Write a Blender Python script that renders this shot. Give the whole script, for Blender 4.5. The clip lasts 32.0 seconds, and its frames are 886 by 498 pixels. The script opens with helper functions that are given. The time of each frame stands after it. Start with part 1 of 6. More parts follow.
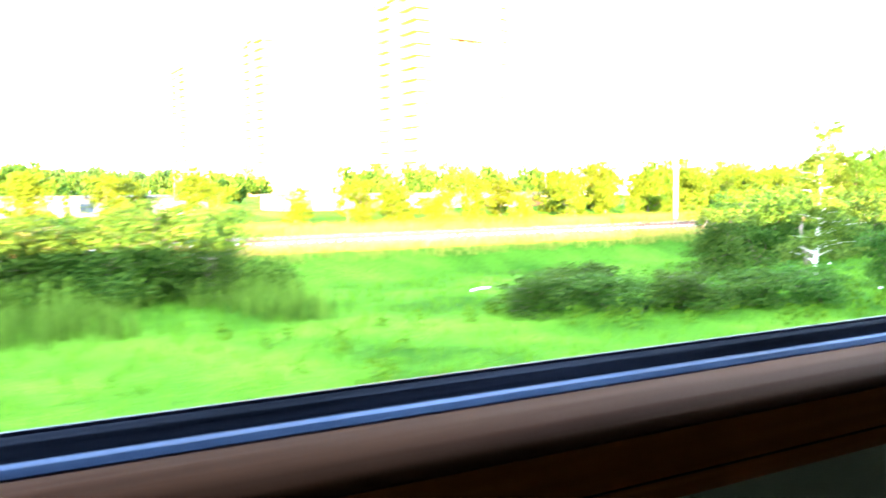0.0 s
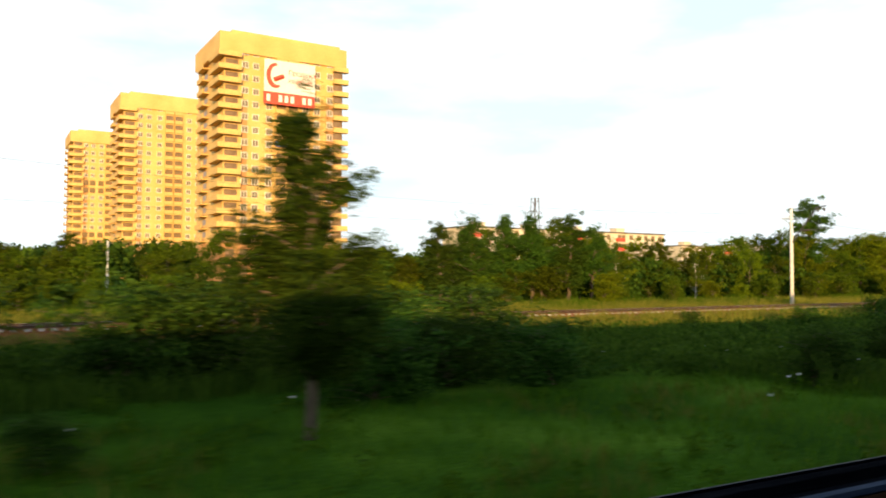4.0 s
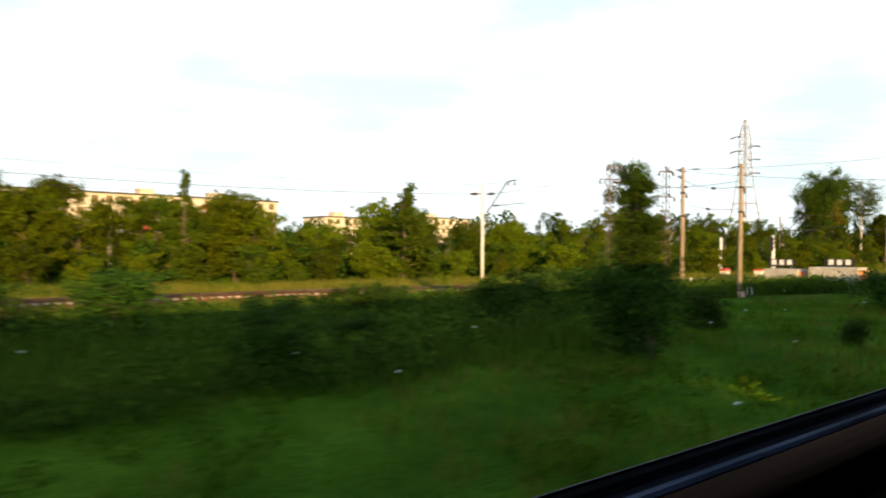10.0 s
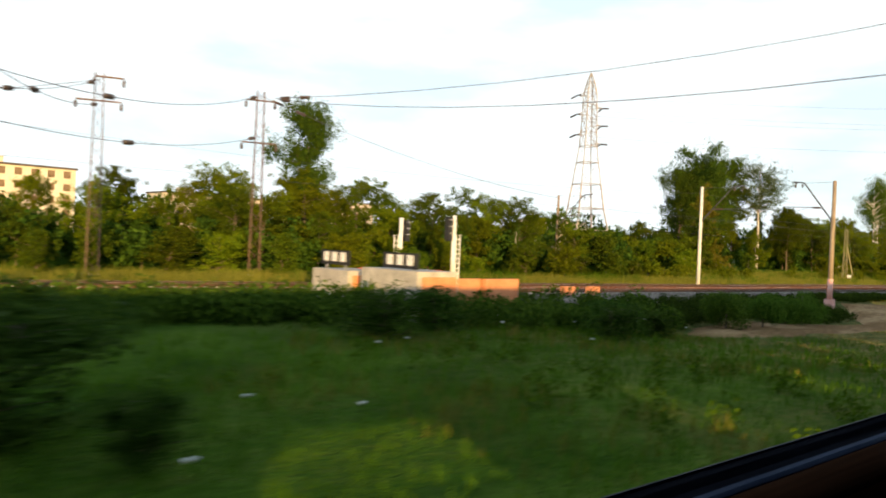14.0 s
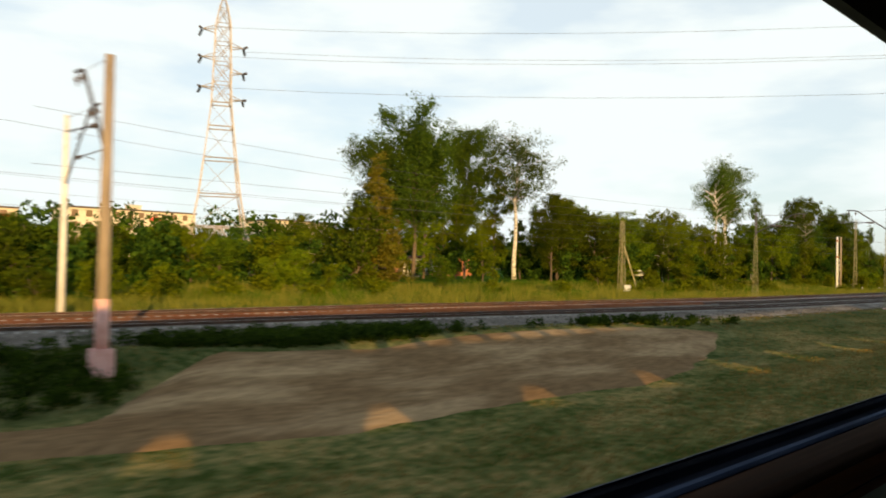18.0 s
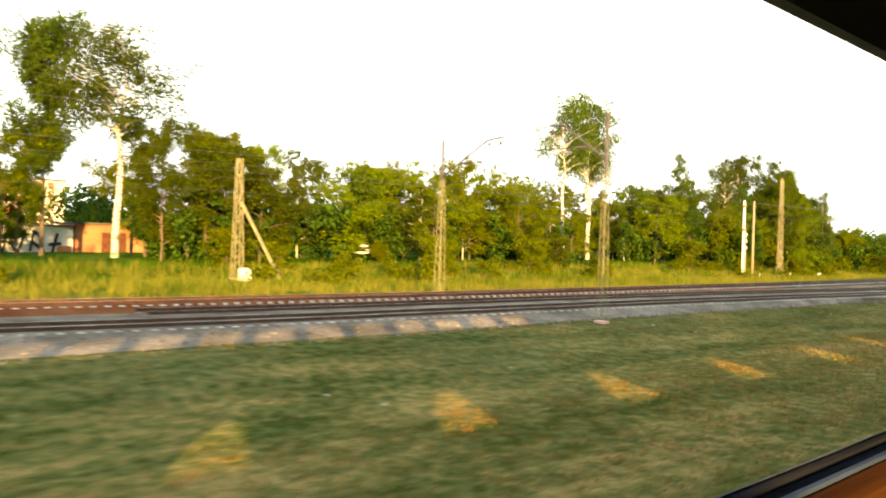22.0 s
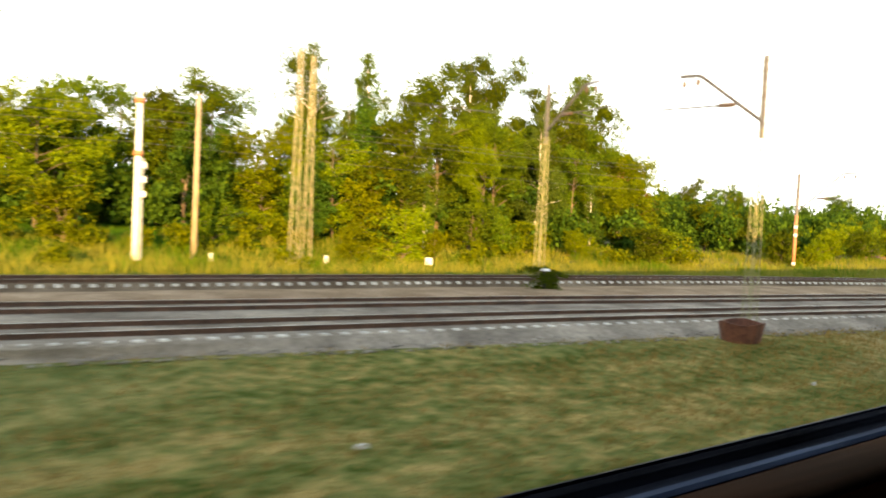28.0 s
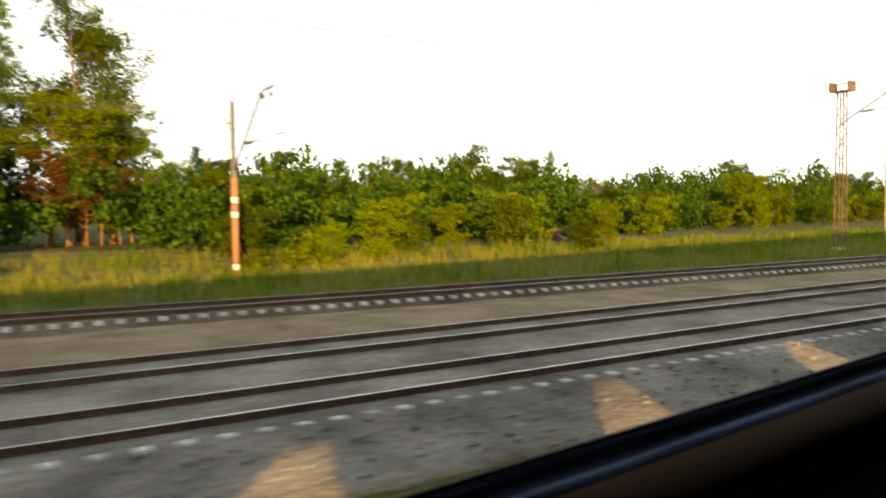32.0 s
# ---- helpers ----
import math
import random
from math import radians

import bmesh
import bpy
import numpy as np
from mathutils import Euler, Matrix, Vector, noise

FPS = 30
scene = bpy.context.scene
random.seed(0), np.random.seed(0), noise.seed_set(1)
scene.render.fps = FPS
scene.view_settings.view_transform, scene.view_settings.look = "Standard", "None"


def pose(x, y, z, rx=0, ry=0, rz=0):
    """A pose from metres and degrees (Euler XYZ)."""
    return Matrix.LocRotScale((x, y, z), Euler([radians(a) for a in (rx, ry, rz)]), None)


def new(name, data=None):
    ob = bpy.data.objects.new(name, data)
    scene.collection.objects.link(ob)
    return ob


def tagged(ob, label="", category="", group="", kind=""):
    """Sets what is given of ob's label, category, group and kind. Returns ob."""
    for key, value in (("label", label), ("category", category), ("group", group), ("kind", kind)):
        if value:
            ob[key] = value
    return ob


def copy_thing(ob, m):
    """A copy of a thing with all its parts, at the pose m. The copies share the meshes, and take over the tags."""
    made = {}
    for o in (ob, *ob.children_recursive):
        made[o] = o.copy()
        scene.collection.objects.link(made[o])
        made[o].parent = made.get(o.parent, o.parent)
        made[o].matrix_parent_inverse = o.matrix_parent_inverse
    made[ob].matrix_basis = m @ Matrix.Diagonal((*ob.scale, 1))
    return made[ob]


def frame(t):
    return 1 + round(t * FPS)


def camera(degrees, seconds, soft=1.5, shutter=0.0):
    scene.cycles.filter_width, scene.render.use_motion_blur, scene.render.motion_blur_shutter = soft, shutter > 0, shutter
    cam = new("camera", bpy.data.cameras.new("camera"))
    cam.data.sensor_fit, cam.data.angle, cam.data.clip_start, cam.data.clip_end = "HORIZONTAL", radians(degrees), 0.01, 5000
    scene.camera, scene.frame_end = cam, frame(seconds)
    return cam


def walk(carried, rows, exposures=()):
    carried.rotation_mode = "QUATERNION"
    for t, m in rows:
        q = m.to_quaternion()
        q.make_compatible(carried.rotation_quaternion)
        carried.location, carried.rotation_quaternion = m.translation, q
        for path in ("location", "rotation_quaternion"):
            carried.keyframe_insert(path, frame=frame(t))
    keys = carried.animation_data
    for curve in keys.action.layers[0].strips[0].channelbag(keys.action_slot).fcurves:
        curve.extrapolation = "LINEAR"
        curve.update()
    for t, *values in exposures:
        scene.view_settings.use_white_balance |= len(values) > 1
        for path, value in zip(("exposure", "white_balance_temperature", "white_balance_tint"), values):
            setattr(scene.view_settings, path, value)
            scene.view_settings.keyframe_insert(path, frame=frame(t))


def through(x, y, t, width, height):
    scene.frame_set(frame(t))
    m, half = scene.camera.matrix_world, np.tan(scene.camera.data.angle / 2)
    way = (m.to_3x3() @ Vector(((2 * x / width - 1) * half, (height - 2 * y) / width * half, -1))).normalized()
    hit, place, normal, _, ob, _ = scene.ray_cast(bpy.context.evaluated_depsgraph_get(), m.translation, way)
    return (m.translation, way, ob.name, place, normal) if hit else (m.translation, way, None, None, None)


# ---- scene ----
# ---------- camera ----------
cam = camera(60.0, 32.0, soft=1.8, shutter=0.5)
# seconds, x along the line, y away from the train, z, tilt, lean, turn
PATH = [
    (0.0, 34.03, 6.489, 2.37, 85.62, 0.33, -32.79),
    (0.5, 41.09, 5.943, 2.37, 87.09, 0.28, -32.82),
    (1.0, 47.84, 5.444, 2.372, 87.35, -0.67, -33.58),
    (1.5, 55.07, 4.987, 2.392, 88.28, -1.19, -33.85),
    (2.0, 62.0, 4.569, 2.411, 87.64, -0.05, -33.38),
    (2.5, 68.91, 4.185, 2.431, 90.96, -0.42, -32.49),
    (3.0, 75.85, 3.833, 2.432, 91.84, -0.96, -31.04),
    (3.5, 82.73, 3.508, 2.433, 92.03, -0.41, -30.92),
    (5.5, 110.74, 2.438, 2.436, 91.07, -0.36, -30.86),
    (6.0, 117.68, 2.217, 2.437, 93.39, -0.75, -30.91),
    (6.5, 124.95, 2.009, 2.437, 90.53, 0.15, -33.68),
    (7.0, 131.96, 1.816, 2.438, 90.88, -1.72, -36.08),
    (7.5, 138.74, 1.634, 2.439, 90.4, -1.17, -34.74),
    (8.0, 145.75, 1.463, 2.44, 270.6, -538.81, 146.08),
    (8.5, 152.69, 1.303, 2.441, 90.42, 1.08, -33.64),
    (9.0, 159.72, 1.152, 2.442, 90.64, 1.0, -38.01),
    (9.5, 166.85, 1.01, 2.467, 90.26, 0.48, -41.44),
    (9.6, 168.25, 0.983, 2.472, 90.69, 0.62, -41.8),
    (10.0, 173.85, 0.877, 2.491, 90.2, -0.33, -42.72),
    (10.5, 180.73, 0.753, 2.514, 90.84, -1.36, -44.68),
    (11.0, 187.78, 0.638, 2.537, 91.99, -1.2, -44.43),
    (11.5, 194.84, 0.531, 2.528, 92.08, -0.73, -44.54),
    (12.0, 201.77, 0.433, 2.519, 91.5, -0.54, -43.65),
    (12.5, 208.76, 0.344, 2.509, 91.39, -1.33, -42.66),
    (13.0, 215.52, 0.265, 2.5, 90.88, -2.34, -42.64),
    (13.5, 222.12, 0.197, 2.508, 89.66, -2.51, -41.96),
    (15.5, 249.76, 0.037, 2.542, 90.64, -3.05, -40.11),
    (16.0, 256.51, 0.03, 2.533, 92.49, -2.92, -40.06),
    (16.5, 263.35, 0.037, 2.524, 93.1, -2.57, -39.66),
    (17.0, 270.15, 0.061, 2.515, 91.78, -2.98, -40.08),
    (17.5, 276.8, 0.1, 2.507, 92.18, -2.06, -40.7),
    (18.0, 283.31, 0.157, 2.498, 91.02, -1.29, -43.51),
    (18.5, 290.16, 0.232, 2.489, 91.72, -2.74, -41.65),
    (19.0, 296.62, 0.326, 2.48, 91.22, -1.94, -41.3),
    (19.5, 303.25, 0.441, 2.484, 89.3, -0.5, -39.17),
    (20.0, 309.94, 0.576, 2.487, 88.2, -1.89, -38.68),
    (20.5, 316.47, 0.722, 2.526, 84.32, -2.88, -40.82),
    (21.0, 322.82, 0.891, 2.565, 88.8, -2.45, -42.31),
    (21.5, 329.37, 1.079, 2.593, 89.82, -2.79, -40.92),
    (22.0, 335.76, 1.292, 2.62, 89.4, -1.64, -39.53),
    (22.5, 342.2, 1.548, 2.61, 88.65, -1.01, -39.22),
    (23.0, 348.58, 1.828, 2.6, 88.94, -1.25, -38.66),
    (23.5, 354.98, 2.098, 2.613, 88.56, -1.19, -37.36),
    (24.0, 361.16, 2.393, 2.627, 89.09, -1.35, -36.47),
    (24.5, 367.68, 2.713, 2.64, 88.32, -0.13, -35.89),
    (26.5, 392.9, 4.369, 2.595, 90.45, -2.09, -34.38),
    (27.0, 399.19, 4.873, 2.53, 88.69, -3.44, -32.52),
    (27.5, 405.53, 5.379, 2.515, 88.24, -3.77, -33.08),
    (28.0, 411.82, 5.905, 2.5, 87.53, -2.86, -32.11),
    (28.5, 418.14, 6.43, 2.478, 87.12, -1.53, -32.63),
    (29.0, 424.31, 6.972, 2.455, 86.84, -1.7, -32.93),
    (29.5, 430.44, 7.53, 2.459, 86.75, -0.28, -33.03),
    (30.0, 436.79, 8.102, 2.462, 86.32, -1.3, -33.7),
    (30.5, 443.13, 8.685, 2.49, 88.05, -1.63, -34.59),
    (31.0, 449.33, 9.277, 2.535, 88.14, -0.92, -34.53),
    (31.5, 455.6, 9.875, 2.543, 88.41, 0.03, -33.87),
    (31.6, 456.8, 9.995, 2.545, 88.25, 0.11, -33.75),
    (32.0, 461.77, 10.475, 2.48, 87.04, 0.7, -33.53),
]

# seconds, stops, white balance
EXPO = [(0, 4.8), (0.5, 3.8), (1, 2.8), (1.5, 2.25), (2, 2.0), (2.5, 1.3), (3, 0.75), (3.5, 0.55), (6, 0.35), (7, 0.15), (8, 0.3), (9, 0.75), (10, 0.5), (11, 0.35), (13, 0.48), (16, 0.35), (18, 0.22), (18.5, 0.42), (19, 0.58), (20, 1.38), (21, 2.02), (22, 1.68), (23, 1.62), (24, 1.56), (27, 1.92), (28, 1.8), (29, 2.05), (30, 2.14), (31, 1.5), (32, 1.08)]
EXPO = [(t, stops, 6100 if t < 0.3 else 6900 if t < 1.2 else 6950 if t < 16.5 else 7300 if t < 19 else 7500 if t < 20 else 8800 if t < 25 else 8250 if t < 28.5 else 8350 if t < 30.5 else 8700, 12) for t, stops in EXPO]
walk(cam, [(r[0], pose(*r[1:])) for r in PATH], EXPO)

# ---------- world, sun ----------
SUN_TURN, SUN_UP = 28.0, 7.0          # degrees from the +y heading towards +x; height
world = bpy.data.worlds.new("evening_sky")
scene.world = world
world.use_nodes = True
wn, wl = world.node_tree.nodes, world.node_tree.links
wn.clear()
w_out = wn.new("ShaderNodeOutputWorld")
w_bg = wn.new("ShaderNodeBackground")
w_sky = wn.new("ShaderNodeTexSky")
w_sky.sky_type, w_sky.sun_disc = 'NISHITA', False
w_sky.sun_elevation, w_sky.sun_rotation = radians(SUN_UP), radians(180 + SUN_TURN)
w_sky.air_density, w_sky.dust_density, w_sky.ozone_density = 1.0, 1.2, 2.0
w_co = wn.new("ShaderNodeTexCoord")
w_map = wn.new("ShaderNodeMapping")
w_map.inputs["Scale"].default_value = (2.0, 2.0, 7.0)
w_noise = wn.new("ShaderNodeTexNoise")
w_noise.inputs["Scale"].default_value, w_noise.inputs["Detail"].default_value = 2.2, 7
w_ramp = wn.new("ShaderNodeValToRGB")
w_ramp.color_ramp.elements[0].position, w_ramp.color_ramp.elements[1].position = 0.36, 0.55
w_ramp.color_ramp.elements[0].color = (0.70, 0.70, 0.70, 1)
w_mix = wn.new("ShaderNodeMixRGB")
w_mix.inputs[2].default_value = (6.35, 7.4, 8.0, 1)     # bright thin cloud, thickest towards the horizon
w_sep = wn.new("ShaderNodeSeparateXYZ")
w_fade = wn.new("ShaderNodeMapRange")
w_fade.inputs["From Min"].default_value, w_fade.inputs["From Max"].default_value = 0.35, 0.75
w_fade.inputs["To Min"].default_value, w_fade.inputs["To Max"].default_value = 1.0, 0.12
w_mul = wn.new("ShaderNodeMath")
w_mul.operation = 'MULTIPLY'
wl.new(w_co.outputs["Generated"], w_sep.inputs[0])
wl.new(w_sep.outputs["Z"], w_fade.inputs["Value"])
wl.new(w_fade.outputs["Result"], w_mul.inputs[1])
wl.new(w_co.outputs["Generated"], w_map.inputs["Vector"])
wl.new(w_map.outputs["Vector"], w_noise.inputs["Vector"])
wl.new(w_noise.outputs["Fac"], w_ramp.inputs["Fac"])
wl.new(w_ramp.outputs["Color"], w_mul.inputs[0])
wl.new(w_mul.outputs[0], w_mix.inputs[0])
w_blue = wn.new("ShaderNodeMixRGB")
w_blue.blend_type, w_blue.inputs[0].default_value = 'MULTIPLY', 1.0
w_blue.inputs[2].default_value = (0.98, 1.36, 1.72, 1)
wl.new(w_sky.outputs["Color"], w_blue.inputs[1])
wl.new(w_blue.outputs["Color"], w_mix.inputs[1])
wl.new(w_mix.outputs["Color"], w_bg.inputs["Color"])
wl.new(w_bg.outputs["Background"], w_out.inputs["Surface"])
w_bg.inputs["Strength"].default_value = 0.12

sun_data = bpy.data.lights.new("sun", 'SUN')
sun_data.energy, sun_data.angle, sun_data.color = 5.0, radians(0.6), (1.0, 0.67, 0.27)
sun = new("sun", sun_data)
_az, _el = radians(SUN_TURN), radians(SUN_UP)
sun.rotation_euler = Vector((math.sin(_az) * math.cos(_el), math.cos(_az) * math.cos(_el), -math.sin(_el))).to_track_quat('-Z', 'Y').to_euler()


# ---------- materials ----------
def rgb(c):
    return (*c, 1.0)


def mat(name, a, b, rough=0.8, scale=3.0, fine=40.0, bump=0.3, metal=0.0, third=None, space="Object", stretch=(1, 1, 1), island=0.0, rnd=0.0, dist=0.02):
    """Two-scale noise between colours a and b, with fine grain and relief."""
    m = bpy.data.materials.new(name)
    m.use_nodes = True
    n, l = m.node_tree.nodes, m.node_tree.links
    p = n["Principled BSDF"]
    p.inputs["Roughness"].default_value, p.inputs["Metallic"].default_value = rough, metal
    if space == "World":
        src = n.new("ShaderNodeNewGeometry").outputs["Position"]
        p.inputs["Specular IOR Level"].default_value = 0.01
    else:
        src = n.new("ShaderNodeTexCoord").outputs["Object"]
    mp = n.new("ShaderNodeMapping")
    mp.inputs["Scale"].default_value = stretch
    l.new(src, mp.inputs["Vector"])
    big = n.new("ShaderNodeTexNoise")
    big.inputs["Scale"].default_value, big.inputs["Detail"].default_value = scale, 5
    l.new(mp.outputs["Vector"], big.inputs["Vector"])
    ramp = n.new("ShaderNodeValToRGB")
    e = ramp.color_ramp.elements
    e[0].position, e[1].position, e[0].color, e[1].color = 0.34, 0.66, rgb(a), rgb(b)
    if third:
        k = ramp.color_ramp.elements.new(0.5)
        k.color = rgb(third)
    l.new(big.outputs["Fac"], ramp.inputs["Fac"])
    grain = n.new("ShaderNodeTexNoise")
    grain.inputs["Scale"].default_value, grain.inputs["Detail"].default_value = fine, 3
    l.new(mp.outputs["Vector"], grain.inputs["Vector"])
    mul = n.new("ShaderNodeMixRGB")
    mul.blend_type = 'OVERLAY'
    mul.inputs[0].default_value = 0.55
    l.new(ramp.outputs["Color"], mul.inputs[1])
    l.new(grain.outputs["Fac"], mul.inputs[2])
    col = mul.outputs["Color"]
    if island or rnd:
        hs = n.new("ShaderNodeHueSaturation")
        mr = n.new("ShaderNodeMapRange")
        amount = island or rnd
        mr.inputs["To Min"].default_value, mr.inputs["To Max"].default_value = 1 - amount, 1 + amount
        l.new(n.new("ShaderNodeNewGeometry").outputs["Random Per Island"] if island else n.new("ShaderNodeObjectInfo").outputs["Random"], mr.inputs["Value"])
        l.new(mr.outputs["Result"], hs.inputs["Value"])
        l.new(col, hs.inputs["Color"])
        col = hs.outputs["Color"]
    l.new(col, p.inputs["Base Color"])
    if bump:
        bp = n.new("ShaderNodeBump")
        bp.inputs["Strength"].default_value, bp.inputs["Distance"].default_value = bump, dist
        l.new(grain.outputs["Fac"], bp.inputs["Height"])
        l.new(bp.outputs["Normal"], p.inputs["Normal"])
    return m


def leaf_mat(name, dark, light, through=0.35, hue=0.016):
    m = bpy.data.materials.new(name)
    m.use_nodes = True
    n, l = m.node_tree.nodes, m.node_tree.links
    p = n["Principled BSDF"]
    p.inputs["Roughness"].default_value = 0.55
    p.inputs["Specular IOR Level"].default_value = 0.01
    ramp = n.new("ShaderNodeValToRGB")
    e = ramp.color_ramp.elements
    e[0].color, e[1].color = rgb(dark), rgb(light)
    l.new(n.new("ShaderNodeNewGeometry").outputs["Random Per Island"], ramp.inputs["Fac"])
    hs = n.new("ShaderNodeHueSaturation")
    mr = n.new("ShaderNodeMapRange")
    mr.inputs["To Min"].default_value, mr.inputs["To Max"].default_value = 0.72, 1.28
    mh = n.new("ShaderNodeMapRange")
    mh.inputs["To Min"].default_value, mh.inputs["To Max"].default_value = 0.5 - hue, 0.5 + hue
    oi = n.new("ShaderNodeObjectInfo")
    l.new(oi.outputs["Random"], mr.inputs["Value"])
    l.new(oi.outputs["Random"], mh.inputs["Value"])
    l.new(mr.outputs["Result"], hs.inputs["Value"])
    l.new(mh.outputs["Result"], hs.inputs["Hue"])
    l.new(ramp.outputs["Color"], hs.inputs["Color"])
    l.new(hs.outputs["Color"], p.inputs["Base Color"])
    tr = n.new("ShaderNodeBsdfTranslucent")
    l.new(hs.outputs["Color"], tr.inputs["Color"])
    mx = n.new("ShaderNodeMixShader")
    mx.inputs[0].default_value = through
    l.new(p.outputs["BSDF"], mx.inputs[1])
    l.new(tr.outputs["BSDF"], mx.inputs[2])
    l.new(mx.outputs["Shader"], n["Material Output"].inputs["Surface"])
    return m


M_SOIL = mat("meadow_turf", (0.030, 0.085, 0.007), (0.098, 0.200, 0.016), 0.95, 0.2, 3.0, 0.6, space="World", third=(0.054, 0.135, 0.010), dist=0.1)
M_GRAVEL = mat("crushed_stone", (0.148, 0.124, 0.100), (0.315, 0.268, 0.216), 0.9, 0.5, 7.0, 0.9, space="World", dist=0.06)
M_GRAVEL_RUST = mat("rusty_brown_ballast", (0.19, 0.062, 0.026), (0.31, 0.125, 0.056), 0.9, 0.4, 9.0, 0.9, space="World", dist=0.06)
M_GRAVEL_BROWN = mat("dark_brown_ballast", (0.085, 0.058, 0.038), (0.20, 0.15, 0.105), 0.9, 0.4, 9.0, 0.9, space="World", dist=0.06)
M_SAND = mat("bare_sand", (0.23, 0.135, 0.062), (0.42, 0.275, 0.140), 0.95, 0.3, 2.5, 0.6, space="World", third=(0.26, 0.158, 0.075), stretch=(0.6, 1.6, 1), dist=0.08)
M_RAIL = mat("rusty_rail_steel", (0.055, 0.030, 0.020), (0.11, 0.055, 0.035), 0.6, 2.0, 30, 0.2, 0.35)
M_RAILTOP = mat("worn_rail_head", (0.32, 0.31, 0.30), (0.45, 0.43, 0.42), 0.35, 2.0, 30, 0.05, 0.8)
M_SLEEPER_GREY = mat("dusty_grey_sleeper", (0.22, 0.20, 0.175), (0.40, 0.37, 0.325), 0.9, 3, 40, 0.3, rnd=0.3)
M_SLEEPER = mat("concrete_sleeper", (0.40, 0.37, 0.33), (0.60, 0.56, 0.50), 0.9, 3, 40, 0.3, rnd=0.25)
M_CONC = mat("weathered_concrete", (0.40, 0.37, 0.32), (0.58, 0.54, 0.47), 0.85, 1.3, 25, 0.3, rnd=0.1)
M_WHITE = mat("whitewashed_concrete", (0.66, 0.64, 0.60), (0.82, 0.80, 0.76), 0.8, 1.5, 25, 0.2)
M_TIMBERPOLE = mat("grey_brown_pole", (0.24, 0.18, 0.12), (0.40, 0.31, 0.22), 0.85, 1.6, 22, 0.4, stretch=(6, 6, 0.6))
M_REDOX = mat("red_oxide_paint", (0.30, 0.12, 0.06), (0.42, 0.19, 0.10), 0.7, 2, 25, 0.2)
M_PINK = mat("faded_pink_concrete", (0.72, 0.36, 0.30), (0.84, 0.50, 0.43), 0.85, 3, 30, 0.3)
M_STEEL = mat("galvanised_steel", (0.36, 0.37, 0.36), (0.5, 0.5, 0.48), 0.55, 2, 30, 0.1, 0.5)
M_MAST = mat("olive_mast_steel", (0.19, 0.19, 0.09), (0.32, 0.30, 0.15), 0.7, 2, 30, 0.15, 0.2)
M_LATTICE = mat("weathered_lattice_steel", (0.26, 0.24, 0.13), (0.40, 0.36, 0.20), 0.7, 2, 30, 0.15, 0.2)
M_RUSTLAT = mat("brown_lattice_steel", (0.10, 0.065, 0.045), (0.19, 0.12, 0.08), 0.75, 2, 30, 0.15, 0.2)
M_WIRE = mat("dark_cable", (0.05, 0.05, 0.055), (0.09, 0.09, 0.095), 0.6, 2, 30, 0)
M_INSUL = mat("brown_porcelain", (0.06, 0.04, 0.03), (0.10, 0.07, 0.05), 0.3, 3, 30, 0)
M_WHITEPAINT = mat("white_paint", (0.72, 0.72, 0.70), (0.85, 0.85, 0.83), 0.6, 3, 30, 0.05)
M_REDPAINT = mat("red_paint", (0.55, 0.06, 0.035), (0.68, 0.10, 0.06), 0.6, 3, 30, 0.05)
M_BLUEPAINT = mat("blue_paint", (0.05, 0.09, 0.32), (0.09, 0.14, 0.42), 0.6, 3, 30, 0.05)
M_BLACKPAINT = mat("black_paint", (0.012, 0.012, 0.013), (0.025, 0.025, 0.025), 0.6, 3, 30, 0.05)
M_TOWERGLASS = mat("dim_tower_glass", (0.13, 0.10, 0.07), (0.30, 0.24, 0.16), 0.25, 0.6, 4, 0)
# serves as dim glass and as painted shade on the towers
M_LOGGIA = mat("dim_glass_and_painted_shade", (0.16, 0.10, 0.05), (0.26, 0.17, 0.09), 0.3, 0.6, 4, 0)
M_YBRICK = mat("yellow_brick", (0.62, 0.385, 0.13), (0.76, 0.50, 0.19), 0.85, 0.15, 5.0, 0.2)
M_OBRICK = mat("orange_brick", (0.50, 0.23, 0.09), (0.62, 0.32, 0.14), 0.85, 0.15, 5.0, 0.2)
M_SLAB = mat("balcony_slab_concrete", (0.42, 0.32, 0.20), (0.56, 0.44, 0.28), 0.85, 0.6, 8.0, 0.2)
M_PANEL = mat("pale_panel_wall", (0.62, 0.54, 0.42), (0.74, 0.66, 0.53), 0.85, 0.2, 4.0, 0.15)
M_ROOFING = mat("dark_bitumen_roof", (0.07, 0.055, 0.05), (0.13, 0.10, 0.09), 0.9, 0.4, 6, 0.2)
M_GLASS = mat("dark_window_glass", (0.05, 0.06, 0.075), (0.12, 0.13, 0.15), 0.12, 0.6, 4, 0)
M_REDBRICK = mat("red_brick_shed", (0.40, 0.15, 0.08), (0.55, 0.24, 0.13), 0.9, 0.6, 8, 0.3)
# orange holds the low sunlight on the trackside concrete
M_ORANGECONC = mat("orange_concrete_with_painted_sun", (0.62, 0.22, 0.09), (0.75, 0.32, 0.15), 0.85, 1.2, 15, 0.3)
M_BARK = mat("brown_bark", (0.09, 0.065, 0.045), (0.19, 0.14, 0.10), 0.95, 2.0, 14, 0.6, stretch=(4, 4, 0.8))
M_REDBARK = mat("reddish_pine_bark", (0.22, 0.10, 0.05), (0.36, 0.17, 0.08), 0.95, 2.0, 14, 0.6, stretch=(4, 4, 0.8))
